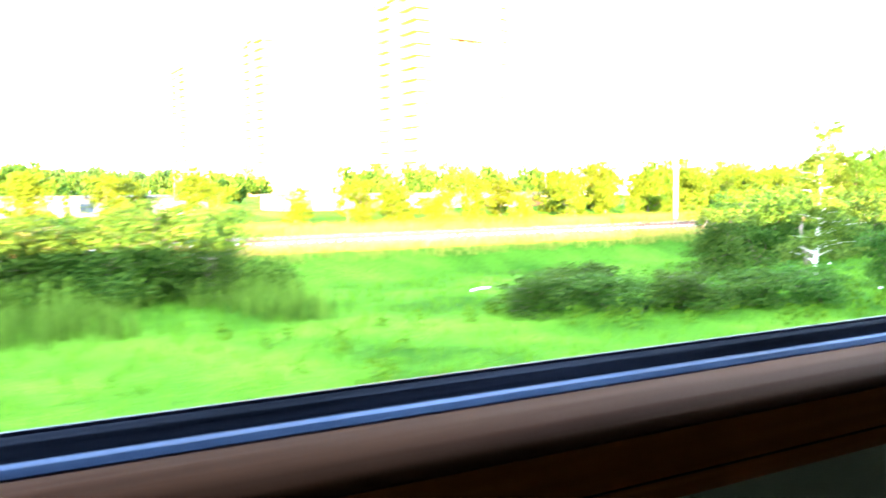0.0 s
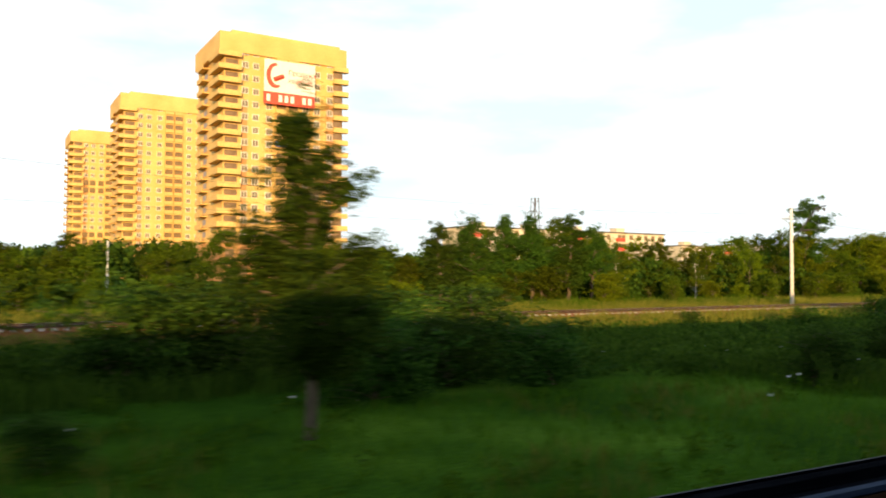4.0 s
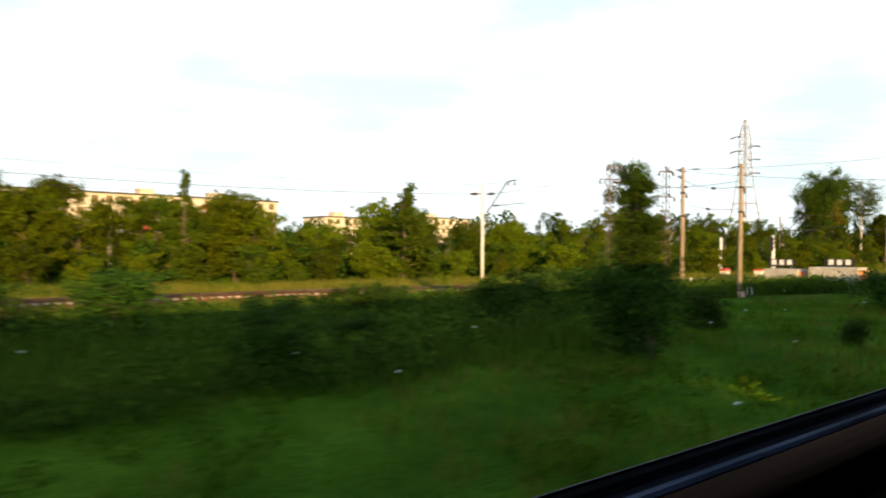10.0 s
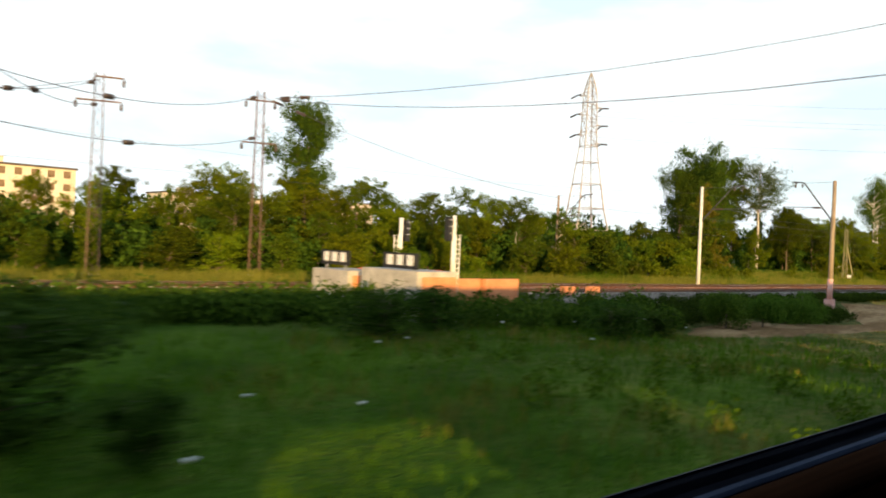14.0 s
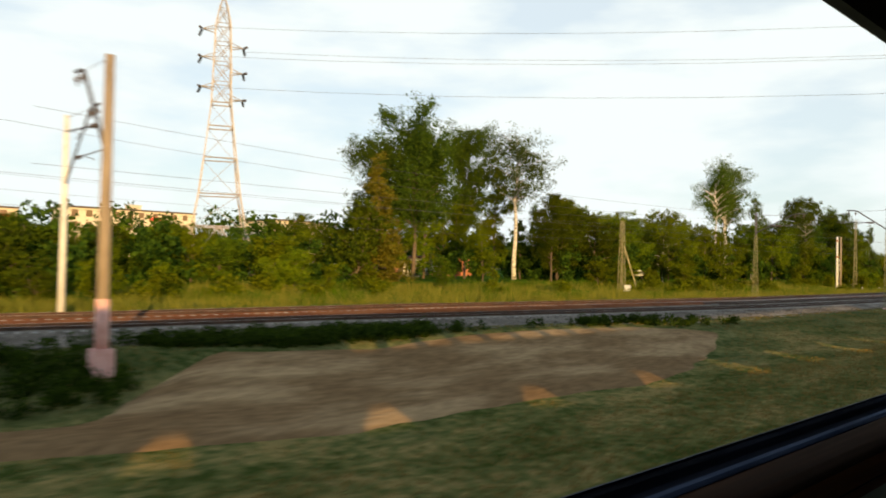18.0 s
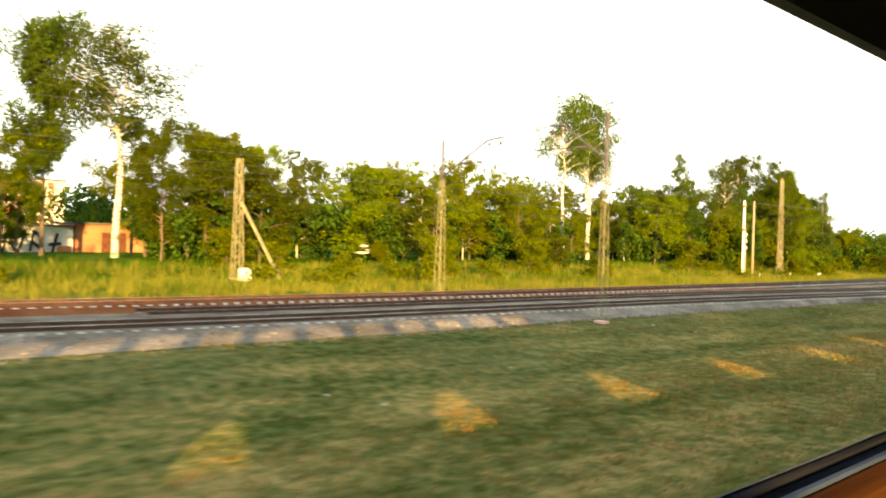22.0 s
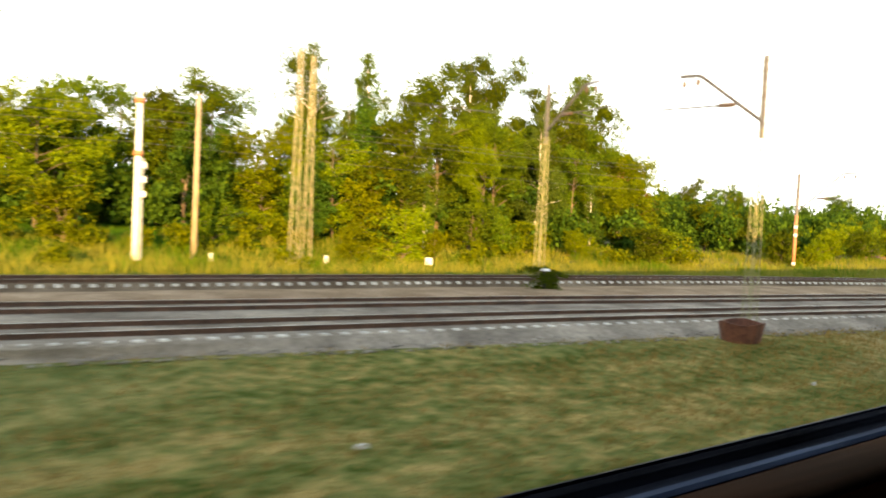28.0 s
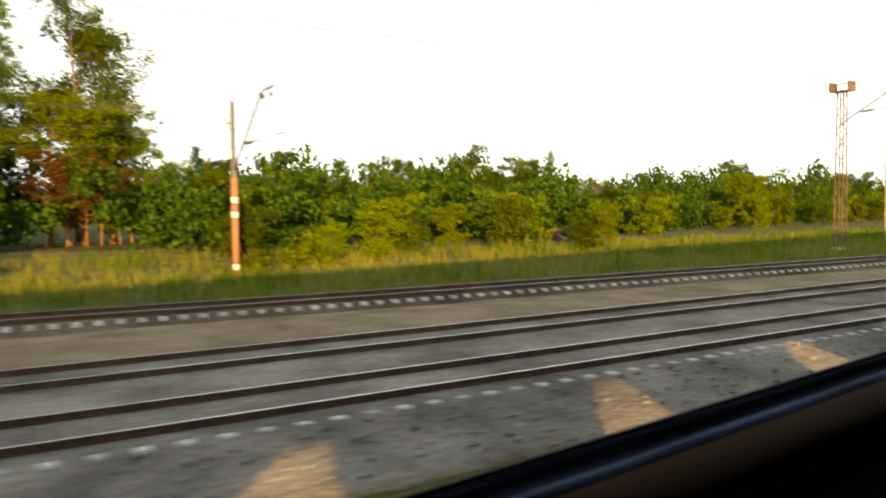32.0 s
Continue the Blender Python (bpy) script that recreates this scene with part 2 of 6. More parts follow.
M_BIRCH = mat("white_birch_bark", (0.16, 0.14, 0.12), (0.80, 0.77, 0.71), 0.8, 1.7, 16, 0.4, third=(0.66, 0.62, 0.56), stretch=(1.2, 1.2, 3.2))
M_LEAF = leaf_mat("broad_leaves", (0.034, 0.063, 0.005), (0.128, 0.178, 0.013))
M_LEAF_Y = leaf_mat("yellow_green_leaves", (0.064, 0.104, 0.005), (0.205, 0.252, 0.014))
M_LEAF_S = leaf_mat("fresh_bush_leaves", (0.048, 0.125, 0.014), (0.145, 0.285, 0.036))
M_LEAF_K = leaf_mat("khaki_needles", (0.082, 0.072, 0.008), (0.22, 0.185, 0.026))
# dark leaves; in the undergrowth the tone paints the wood's inner shade
M_LEAF_D = leaf_mat("dark_leaves_and_wood_shade", (0.022, 0.055, 0.008), (0.085, 0.15, 0.018))
M_LEAF_P = leaf_mat("poplar_leaves", (0.030, 0.066, 0.009), (0.105, 0.170, 0.020))
M_LEAF_B = leaf_mat("birch_leaves", (0.036, 0.068, 0.010), (0.128, 0.175, 0.025))
M_LEAF_R = leaf_mat("rusty_dry_foliage", (0.095, 0.042, 0.010), (0.20, 0.115, 0.024))
M_LEAF_F = leaf_mat("dark_dull_leaves", (0.020, 0.042, 0.012), (0.060, 0.095, 0.022))
M_LEAF_W = leaf_mat("willow_shrub_leaves", (0.025, 0.062, 0.010), (0.078, 0.145, 0.021))
M_GRASS = leaf_mat("green_grass_blades", (0.042, 0.115, 0.007), (0.105, 0.220, 0.014), 0.3)
M_GRASS_DRY = leaf_mat("dry_grass_blades", (0.19, 0.155, 0.035), (0.46, 0.30, 0.09), 0.3)
M_GRASS_Y = leaf_mat("tall_yellow_grass", (0.095, 0.115, 0.014), (0.27, 0.245, 0.045), 0.3)
M_WEED = leaf_mat("rank_weeds", (0.034, 0.080, 0.009), (0.105, 0.184, 0.021), 0.3)
M_UMBEL = mat("white_umbels", (0.55, 0.55, 0.48), (0.75, 0.75, 0.68), 0.8, 3, 30, 0)
M_PYLON = mat("weathered_galvanised_steel", (0.10, 0.095, 0.09), (0.19, 0.18, 0.17), 0.7, 2, 30, 0.1, 0.3)
M_PALESTEEL = mat("pale_galvanised_steel", (0.36, 0.32, 0.29), (0.52, 0.47, 0.43), 0.65, 2, 30, 0.1, 0.2)
M_DARKWOOD = mat("dark_brown_wood", (0.020, 0.008, 0.004), (0.045, 0.018, 0.008), 0.8, 1.5, 12, 0.15, stretch=(0.6, 8, 8), space="World")
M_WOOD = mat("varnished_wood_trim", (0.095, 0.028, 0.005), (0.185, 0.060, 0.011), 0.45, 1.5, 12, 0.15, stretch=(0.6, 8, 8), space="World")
M_RUBBER = mat("black_rubber", (0.004, 0.005, 0.007), (0.022, 0.025, 0.036), 0.95, 9, 60, 0.6, stretch=(0.5, 3, 3), space="World")
M_BLUESTRIP = mat("worn_blue_grey_strip", (0.018, 0.028, 0.055), (0.085, 0.125, 0.21), 0.7, 12.0, 70, 0.4, space="World")
M_ALU = mat("scuffed_dark_strip", (0.012, 0.014, 0.020), (0.055, 0.065, 0.095), 0.4, 3.0, 60, 0.4, 0.2, space="World")
M_GREENWALL = mat("pale_green_panel", (0.12, 0.17, 0.09), (0.17, 0.22, 0.12), 0.6, 2, 30, 0.05)
M_DARKPANEL = mat("dark_brown_panel", (0.020, 0.014, 0.012), (0.04, 0.028, 0.022), 0.5, 2, 30, 0.05)
M_CARGREEN = mat("green_carriage_paint", (0.02, 0.09, 0.05), (0.03, 0.12, 0.07), 0.4, 2, 30, 0.05)
M_GRAVEL_TAN = mat("tan_dusty_ballast", (0.22, 0.15, 0.095), (0.36, 0.26, 0.175), 0.9, 0.6, 8.0, 0.9, space="World", dist=0.06)
M_STONE = mat("loose_crushed_stone", (0.15, 0.132, 0.112), (0.31, 0.28, 0.24), 0.9, 1.0, 20.0, 0.2, space="World", island=0.45)
M_SOIL_HEAP = mat("dark_turned_earth", (0.05, 0.028, 0.016), (0.13, 0.072, 0.040), 0.95, 1.2, 8, 0.6)
M_RUSTTUB = mat("rusted_sheet_steel", (0.075, 0.024, 0.013), (0.17, 0.058, 0.030), 0.8, 2.5, 20, 0.4, 0.2)


# ---------- mesh helpers ----------
def mesh_from(name, verts, faces, material=None, smooth=False):
    me = bpy.data.meshes.new(name)
    if isinstance(verts, np.ndarray) and isinstance(faces, np.ndarray):
        k = faces.shape[1]
        me.vertices.add(len(verts))
        me.vertices.foreach_set("co", verts.astype(np.float32).ravel())
        me.loops.add(faces.size)
        me.loops.foreach_set("vertex_index", faces.astype(np.int32).ravel())
        me.polygons.add(len(faces))
        me.polygons.foreach_set("loop_start", np.arange(0, faces.size, k, dtype=np.int32))
        me.update(calc_edges=True)
        me.validate()
    else:
        me.from_pydata([tuple(v) for v in verts], [], [tuple(f) for f in faces])
    if material:
        me.materials.append(material)
    if smooth:
        me.polygons.foreach_set("use_smooth", [True] * len(me.polygons))
    return me


def thing(name, me, label, category, group="", kind="", at=None):
    ob = new(name, me)
    if at is not None:
        ob.matrix_basis = at
    return tagged(ob, label, category, group, kind)


def empty(name, label, category, group="", kind="", at=None):
    ob = new(name)
    ob.empty_display_size = 0.3
    if at is not None:
        ob.matrix_basis = at
    return tagged(ob, label, category, group, kind)


def part(name, me, parent, label="", at=None):
    """A mesh as one part under a thing or a part."""
    if isinstance(me, Soup):
        me = me.mesh(name)
    ob = new(name, me)
    ob.parent = parent
    if at is not None:
        ob.matrix_basis = at
    return tagged(ob, label)


class Soup:
    """Gathers simple solids into one mesh."""

    def __init__(self, material, smooth=False):
        self.v, self.f, self.m, self.smooth = [], [], material, smooth

    def box(self, x0, x1, y0, y1, z0, z1, taper=0.0):
        k = len(self.v)
        t = taper
        self.v += [(x0, y0, z0), (x1, y0, z0), (x1, y1, z0), (x0, y1, z0), (x0 + t, y0 + t, z1), (x1 - t, y0 + t, z1), (x1 - t, y1 - t, z1), (x0 + t, y1 - t, z1)]
        self.f += [(k, k + 3, k + 2, k + 1), (k + 4, k + 5, k + 6, k + 7), (k, k + 1, k + 5, k + 4), (k + 1, k + 2, k + 6, k + 5), (k + 2, k + 3, k + 7, k + 6), (k + 3, k, k + 4, k + 7)]
        return self

    def tube(self, pts, radii, n=8, caps=True):
        """A round bar along points, with a radius at each."""
        k0 = len(self.v)
        pts = [Vector(p) for p in pts]
        if not hasattr(radii, "__len__"):
            radii = [radii] * len(pts)
        for i, p in enumerate(pts):
            d = (pts[min(i + 1, len(pts) - 1)] - pts[max(i - 1, 0)]).normalized()
            a = d.orthogonal().normalized() if abs(d.z) < 0.9 else Vector((1, 0, 0)).cross(d).normalized()
            b = d.cross(a)
            for j in range(n):
                w = 2 * math.pi * j / n + math.pi / n
                q = p + (a * math.cos(w) + b * math.sin(w)) * radii[i]
                self.v.append(tuple(q))
        for i in range(len(pts) - 1):
            for j in range(n):
                a, b = k0 + i * n + j, k0 + i * n + (j + 1) % n
                self.f.append((a, b, b + n, a + n))
        if caps:
            self.f.append(tuple(k0 + j for j in reversed(range(n))))
            self.f.append(tuple(k0 + (len(pts) - 1) * n + j for j in range(n)))
        return self

    def bar(self, a, b, w):
        """A square bar from a to b."""
        return self.tube([a, b], w * 0.7071, 4)

    def sweep(self, profile, line):
        """A closed profile of (across, up) along a line of (x, y, z) with its sideways direction taken level."""
        k0, n = len(self.v), len(profile)
        line = [Vector(p) for p in line]
        for i, p in enumerate(line):
            d = line[min(i + 1, len(line) - 1)] - line[max(i - 1, 0)]
            s = Vector((-d.y, d.x, 0)).normalized()
            for a, u in profile:
                self.v.append((p.x + s.x * a, p.y + s.y * a, p.z + u))
        for i in range(len(line) - 1):
            for j in range(n):
                a, b = k0 + i * n + j, k0 + i * n + (j + 1) % n
                self.f.append((a, b, b + n, a + n))
        self.f.append(tuple(k0 + j for j in reversed(range(n))))
        self.f.append(tuple(k0 + (len(line) - 1) * n + j for j in range(n)))
        return self

    def mesh(self, name):
        return mesh_from(name, self.v, self.f, self.m, self.smooth)


# ---------- the plan: lines along x ----------
def along(table):
    xs, ys = [p[0] for p in table], [p[1] for p in table]
    return lambda x: float(np.interp(x, xs, ys))


line_c = along([(-300, 47), (60, 45.5), (126, 45.0), (200, 44.6), (228, 42.2), (250, 39.6), (280, 37.6), (295, 36.0), (325, 35.4), (345, 35.4), (400, 35.8), (430, 36.8), (450, 36.4), (470, 34.2), (500, 32), (560, 29.5), (700, 25.5), (900, 20)])
line_a = along([(236, 37.2), (262, 35.2), (280, 33.6), (295, 32.0), (305, 31.4), (325, 29.6), (345, 28.3), (372, 27.7), (386, 27.1), (408, 25.5), (430, 24.8), (461, 22.4), (480, 21.7), (520, 20.4), (600, 18), (900, 8)])
line_b = lambda x: line_a(x) + 4.1
bed_edge = along([(-300, 43.4), (60, 41.9), (126, 41.5), (200, 41.2), (228, 38.6), (243, 34), (256, 31.0), (270, 29.0), (285, 28.4), (297, 28.0), (310, 27.0), (321, 25.2), (332, 23.8), (345, 23.8), (364, 25.0), (382, 24.7), (401, 24.4), (425, 22.6), (440, 21.3), (462, 18.6), (520, 16), (700, 13), (900, 6)])
bank_width = along([(240, 3), (285, 4), (296, 8), (326, 7.5), (380, 7), (440, 5), (520, 4)])     # foot of the railway bank before the stone bed
sand_far = along([(267, 23.0), (270, 25.0), (273, 26.0), (277, 26.5), (281, 26.0), (284.6, 24.4), (287.5, 22.6), (290, 21.4), (292.5, 23.6), (297, 26.6), (303, 25.3), (308, 26.0), (313, 25.8), (321, 24.4), (325, 22.6), (327, 21.4)])
sand_near = along([(267, 22.8), (270, 21.8), (273, 21.0), (275.5, 20.3), (278, 20.5), (282.7, 19.5), (287.1, 19.4), (290.5, 18.3), (294.6, 16.9), (298, 16.6), (302, 16.5), (309, 15.6), (313, 16.2), (317.5, 17.6), (321, 19.0), (327, 21.2)])
top_c = along([(-300, -0.1), (315, -0.1), (360, -0.35), (900, -0.4)])
top_a = along([(200, -0.2), (305, -0.25), (350, -0.48), (900, -0.5)])
def train_line(x):
    """The curve of the train's own track."""
    k = min(512.0, max(-40.0, x))
    u = (k - 256) / 230
    y = slope = 0.0
    for q in (-0.882, -4.197, 2.251, 7.052, 8.581, -0.063, -0.004):
        slope = slope * u + y
        y = y * u + q
    return y + slope * (x - k) / 230


def ease(a, b, v):
    t = min(1.0, max(0.0, (v - a) / (b - a)))
    return t * t * (3 - 2 * t)


def ground_z(x, y):
    """Height of the land."""
    meadow = -1.95 + 0.85 * ease(90, 230, x) - 1.05 * ease(248, 272, x) + 0.35 * ease(296, 322, x) + 0.35 * ease(335, 370, x) + 0.1 * ease(390, 420, x)
    c, e = line_c(x), bed_edge(x)
    own = 1 - ease(2.2, 5.0, abs(y - train_line(x))) if x < 540 else 0.0
    z = meadow + (-0.45 - meadow) * own
    z += 0.10 * noise.noise((x * 0.11, y * 0.13, 0.0)) + 0.05 * noise.noise((x * 0.5, y * 0.5, 3.0))
    w = bank_width(x)
    if y > e - w:
        k = ease(e - w, e + 0.5, y)
        z = z * (1 - k) + (top_c(x) - 0.6) * k
    if y > c + 1.5:
        k = ease(c + 1.5, c + 5, y)
        up = 0.9 + 0.3 * ease(320, 400, x) - 0.8 * ease(440, 500, x)
        back = -0.35 - 0.4 * ease(330, 380, x) + (up + 0.4 * ease(330, 380, x)) * ease(c + 9, c + 24, y)
        z = z * (1 - k) + (back + 0.12 * noise.noise((x * 0.2, y * 0.2, 7.0))) * k
    return z


# ---------- ground ----------
gx = [-3000, -1200, -500, -250, -120, -60] + [float(v) for v in np.arange(-30, 540, 1.5)] + [560, 600, 660, 760, 900, 1200, 1800, 3500]
gy = [-2500, -900, -300, -100, -40, -20] + [float(v) for v in np.arange(-12, 72, 0.8)] + [78, 90, 110, 150, 220, 350, 600, 1100, 2200, 4500]
gv = np.array([(x, y, ground_z(x, y)) for x in gx for y in gy])
nx, ny = len(gx), len(gy)
gi = np.arange(nx * ny).reshape(nx, ny)
gf = np.stack([gi[:-1, :-1].ravel(), gi[1:, :-1].ravel(), gi[1:, 1:].ravel(), gi[:-1, 1:].ravel()], 1)
# the turf goes from lush to mown and dry along the line
M_TURF = M_SOIL.copy()
M_TURF.name = "turf"
for nd in M_TURF.node_tree.nodes:
    if nd.type == 'BUMP':
        nd.inputs["Strength"].default_value, nd.inputs["Distance"].default_value = 1.0, 0.3
        nd.inputs["Height"].links[0].from_node.inputs["Scale"].default_value = 7.0
tn, tl = M_TURF.node_tree.nodes, M_TURF.node_tree.links


def ramp_xy(n, l, ax, a, b):
    g = n.new("ShaderNodeNewGeometry")
    s = n.new("ShaderNodeSeparateXYZ")
    r = n.new("ShaderNodeMapRange")
    wob = n.new("ShaderNodeTexNoise")
    wob.inputs["Scale"].default_value = 0.13
    ad = n.new("ShaderNodeMath")
    ad.operation = 'MULTIPLY_ADD'
    ad.inputs[1].default_value, ad.inputs[2].default_value = 30.0, -15.0
    sm = n.new("ShaderNodeMath")
    l.new(g.outputs["Position"], s.inputs[0])
    l.new(g.outputs["Position"], wob.inputs["Vector"])
    l.new(wob.outputs["Fac"], ad.inputs[0])
    l.new(s.outputs[ax], sm.inputs[0])
    l.new(ad.outputs[0], sm.inputs[1])
    l.new(sm.outputs[0], r.inputs["Value"])
    r.inputs["From Min"].default_value, r.inputs["From Max"].default_value = a, b
    return r.outputs["Result"]


def colour_of(m):
    return m.node_tree.nodes["Principled BSDF"].inputs["Base Color"].links[0].from_socket


dry_noise = tn.new("ShaderNodeTexNoise")
dry_noise.inputs["Scale"].default_value, dry_noise.inputs["Detail"].default_value = 0.35, 6
dry_ramp = tn.new("ShaderNodeValToRGB")
dre = dry_ramp.color_ramp.elements
dre[0].position, dre[1].position, dre[0].color, dre[1].color = 0.39, 0.62, rgb((0.066, 0.094, 0.019)), rgb((0.40, 0.29, 0.105))
dre.new(0.5).color = rgb((0.178, 0.182, 0.056))
fine_noise = tn.new("ShaderNodeTexNoise")
fine_noise.inputs["Scale"].default_value, fine_noise.inputs["Detail"].default_value = 2.6, 6
fine_mix = tn.new("ShaderNodeMixRGB")
fine_mix.inputs[0].default_value = 0.5
tl.new(tn.new("ShaderNodeNewGeometry").outputs["Position"], fine_noise.inputs["Vector"])
tl.new(dry_noise.outputs["Fac"], fine_mix.inputs[1])
tl.new(fine_noise.outputs["Fac"], fine_mix.inputs[2])
tl.new(fine_mix.outputs["Color"], dry_ramp.inputs["Fac"])
dry_map = tn.new("ShaderNodeMapping")
dry_map.inputs["Scale"].default_value = (0.5, 1.6, 1)
tl.new(tn.new("ShaderNodeNewGeometry").outputs["Position"], dry_map.inputs["Vector"])
tl.new(dry_map.outputs["Vector"], dry_noise.inputs["Vector"])
turf_mix = tn.new("ShaderNodeMixRGB")
base_socket = tn["Principled BSDF"].inputs["Base Color"].links[0].from_socket
tl.new(base_socket, turf_mix.inputs[1])
lush_ramp = tn.new("ShaderNodeValToRGB")
lre = lush_ramp.color_ramp.elements
lre[0].position, lre[1].position, lre[0].color, lre[1].color = 0.39, 0.63, rgb((0.060, 0.092, 0.022)), rgb((0.235, 0.230, 0.086))
lush_mix = tn.new("ShaderNodeMixRGB")
tl.new(fine_mix.outputs["Color"], lush_ramp.inputs["Fac"])
tl.new(dry_ramp.outputs["Color"], lush_mix.inputs[1])
tl.new(lush_ramp.outputs["Color"], lush_mix.inputs[2])
tl.new(ramp_xy(tn, tl, "Y", 17, 25), lush_mix.inputs[0])
tl.new(lush_mix.outputs["Color"], turf_mix.inputs[2])
near_side = tn.new("ShaderNodeMath")
near_side.operation = 'SUBTRACT'
near_side.inputs[0].default_value = 1.0
tl.new(ramp_xy(tn, tl, "Y", 36, 46), near_side.inputs[1])
dry_part = tn.new("ShaderNodeMath")
dry_part.operation = 'MULTIPLY'
dry_part.use_clamp = True
tl.new(ramp_xy(tn, tl, "X", 232, 276), dry_part.inputs[0])
tl.new(near_side.outputs[0], dry_part.inputs[1])
tl.new(dry_part.outputs[0], turf_mix.inputs[0])
soil_ramp = tn.new("ShaderNodeValToRGB")
sre = soil_ramp.color_ramp.elements
sre[0].position, sre[1].position, sre[0].color, sre[1].color = 0.34, 0.68, rgb((0.09, 0.068, 0.044)), rgb((0.27, 0.22, 0.155))
sre.new(0.44).color = rgb((0.10, 0.12, 0.036))
tl.new(fine_mix.outputs["Color"], soil_ramp.inputs["Fac"])
soil_mix = tn.new("ShaderNodeMixRGB")
tl.new(turf_mix.outputs["Color"], soil_mix.inputs[1])
tl.new(soil_ramp.outputs["Color"], soil_mix.inputs[2])
tl.new(ramp_xy(tn, tl, "X", 428, 462), soil_mix.inputs[0])
tl.new(soil_mix.outputs["Color"], tn["Principled BSDF"].inputs["Base Color"])
thing("ground", mesh_from("ground", gv, gf, M_TURF, True), "grassy ground with lush meadow and drier mown turf", "ground", kind="structure")


# ---------- track beds, rails, sleepers ----------
def strip(name, lo, hi, x0, x1, step, heights, material, label, category):
    """A strip of ground between two lines, with a height at each of several fractions across."""
    vs, fs = [], []
    k = len(heights)
    xs = np.arange(x0, x1 + 0.1, step)
    for x in xs:
        a, b = lo(x), hi(x)
        for f, h in heights:
            y = a + (b - a) * f if isinstance(f, float) else a + f[1] if f[0] == "lo" else b - f[1] if f[0] == "hi" else f[1](x)
            w = 0.35 * noise.noise((x * 0.35, 5.0 if f == 0.0 else 9.0, 1.0)) if h is None or f in (0.0, 1.0) else 0.0
            hh = ground_z(x, y + w) - 0.04 if h is None else (h(x) if callable(h) else h) + 0.02 * noise.noise((x * 0.8, y * 0.8, 2.0))
            vs.append((x, y + w, hh))
    for i in range(len(xs) - 1):
        for j in range(k - 1):
            q = i * k + j
            fs.append((q, q + k, q + k + 1, q + 1))
    return thing(name, mesh_from(name, vs, fs, material, True), label, category, kind="structure")


bare_ends = along([(235, 0.36), (248, 0.17), (338, 0.17), (352, 0.36)])      # how far the ballast has slipped from the sleeper ends
# bed of the farther line, rusty, and the wide grey bed of the nearer ones
for x0, x1, stone, text in ((-280, 402, M_GRAVEL_RUST, "rusty brown railway ballast bed"), (402, 880, M_GRAVEL_BROWN, "dark brown railway ballast bed")):
    strip("ballast_bed_far", lambda x: line_c(x) - 3.4, lambda x: line_c(x) + 3.2, x0, x1, 2.0,
          [(0.0, None), (("lo", 1.0), lambda x: top_c(x) - bare_ends(x) - 0.04), (("lo", 1.85), lambda x: top_c(x) - bare_ends(x)), (("lo", 2.2), lambda x: top_c(x) - 0.17), (("lo", 2.35), lambda x: top_c(x) - 0.14), (("hi", 1.4), lambda x: top_c(x) - 0.14), (1.0, None)], stone, text, "ballast")
strip("ballast_bed_near", bed_edge, lambda x: line_c(x) - 2.3, 246, 880, 2.0,
      [(0.0, None), (("lo", 0.45), lambda x: top_a(x) - 0.42), (("at", lambda x: line_a(x) - 1.55), lambda x: top_a(x) - 0.23), (("at", lambda x: line_a(x) - 1.05), lambda x: top_a(x) - 0.135),
       (("at", lambda x: min(line_b(x) + 1.1, line_c(x) - 2.9)), lambda x: top_a(x) - 0.135), (("at", lambda x: min(line_b(x) + 1.6, line_c(x) - 2.6)), lambda x: top_a(x) - 0.20), (1.0, lambda x: top_c(x) - 0.37)], M_GRAVEL, "wide grey crushed-stone railway bed", "ballast")

strip("ballast_bed_middle", lambda x: line_b(x) + 1.7, lambda x: line_c(x) - 1.75, 350, 880, 2.0,
      [(0.0, lambda x: top_a(x) - 0.163), (0.5, lambda x: (top_a(x) + top_c(x)) / 2 - 0.165), (1.0, lambda x: top_c(x) - 0.35)], M_GRAVEL_TAN, "dusty tan ballast between the tracks", "ballast")

RAIL_PROFILE = [(-0.075, -0.18), (0.075, -0.18), (0.075, -0.165), (0.012, -0.15), (0.012, -0.045), (0.036, -0.035), (0.036, -0.004), (-0.036, -0.004), (-0.036, -0.035), (-0.012, -0.045), (-0.012, -0.15), (-0.075, -0.165)]
HEAD_PROFILE = [(-0.033, -0.005), (0.033, -0.005), (0.033, 0.0), (-0.033, 0.0)]


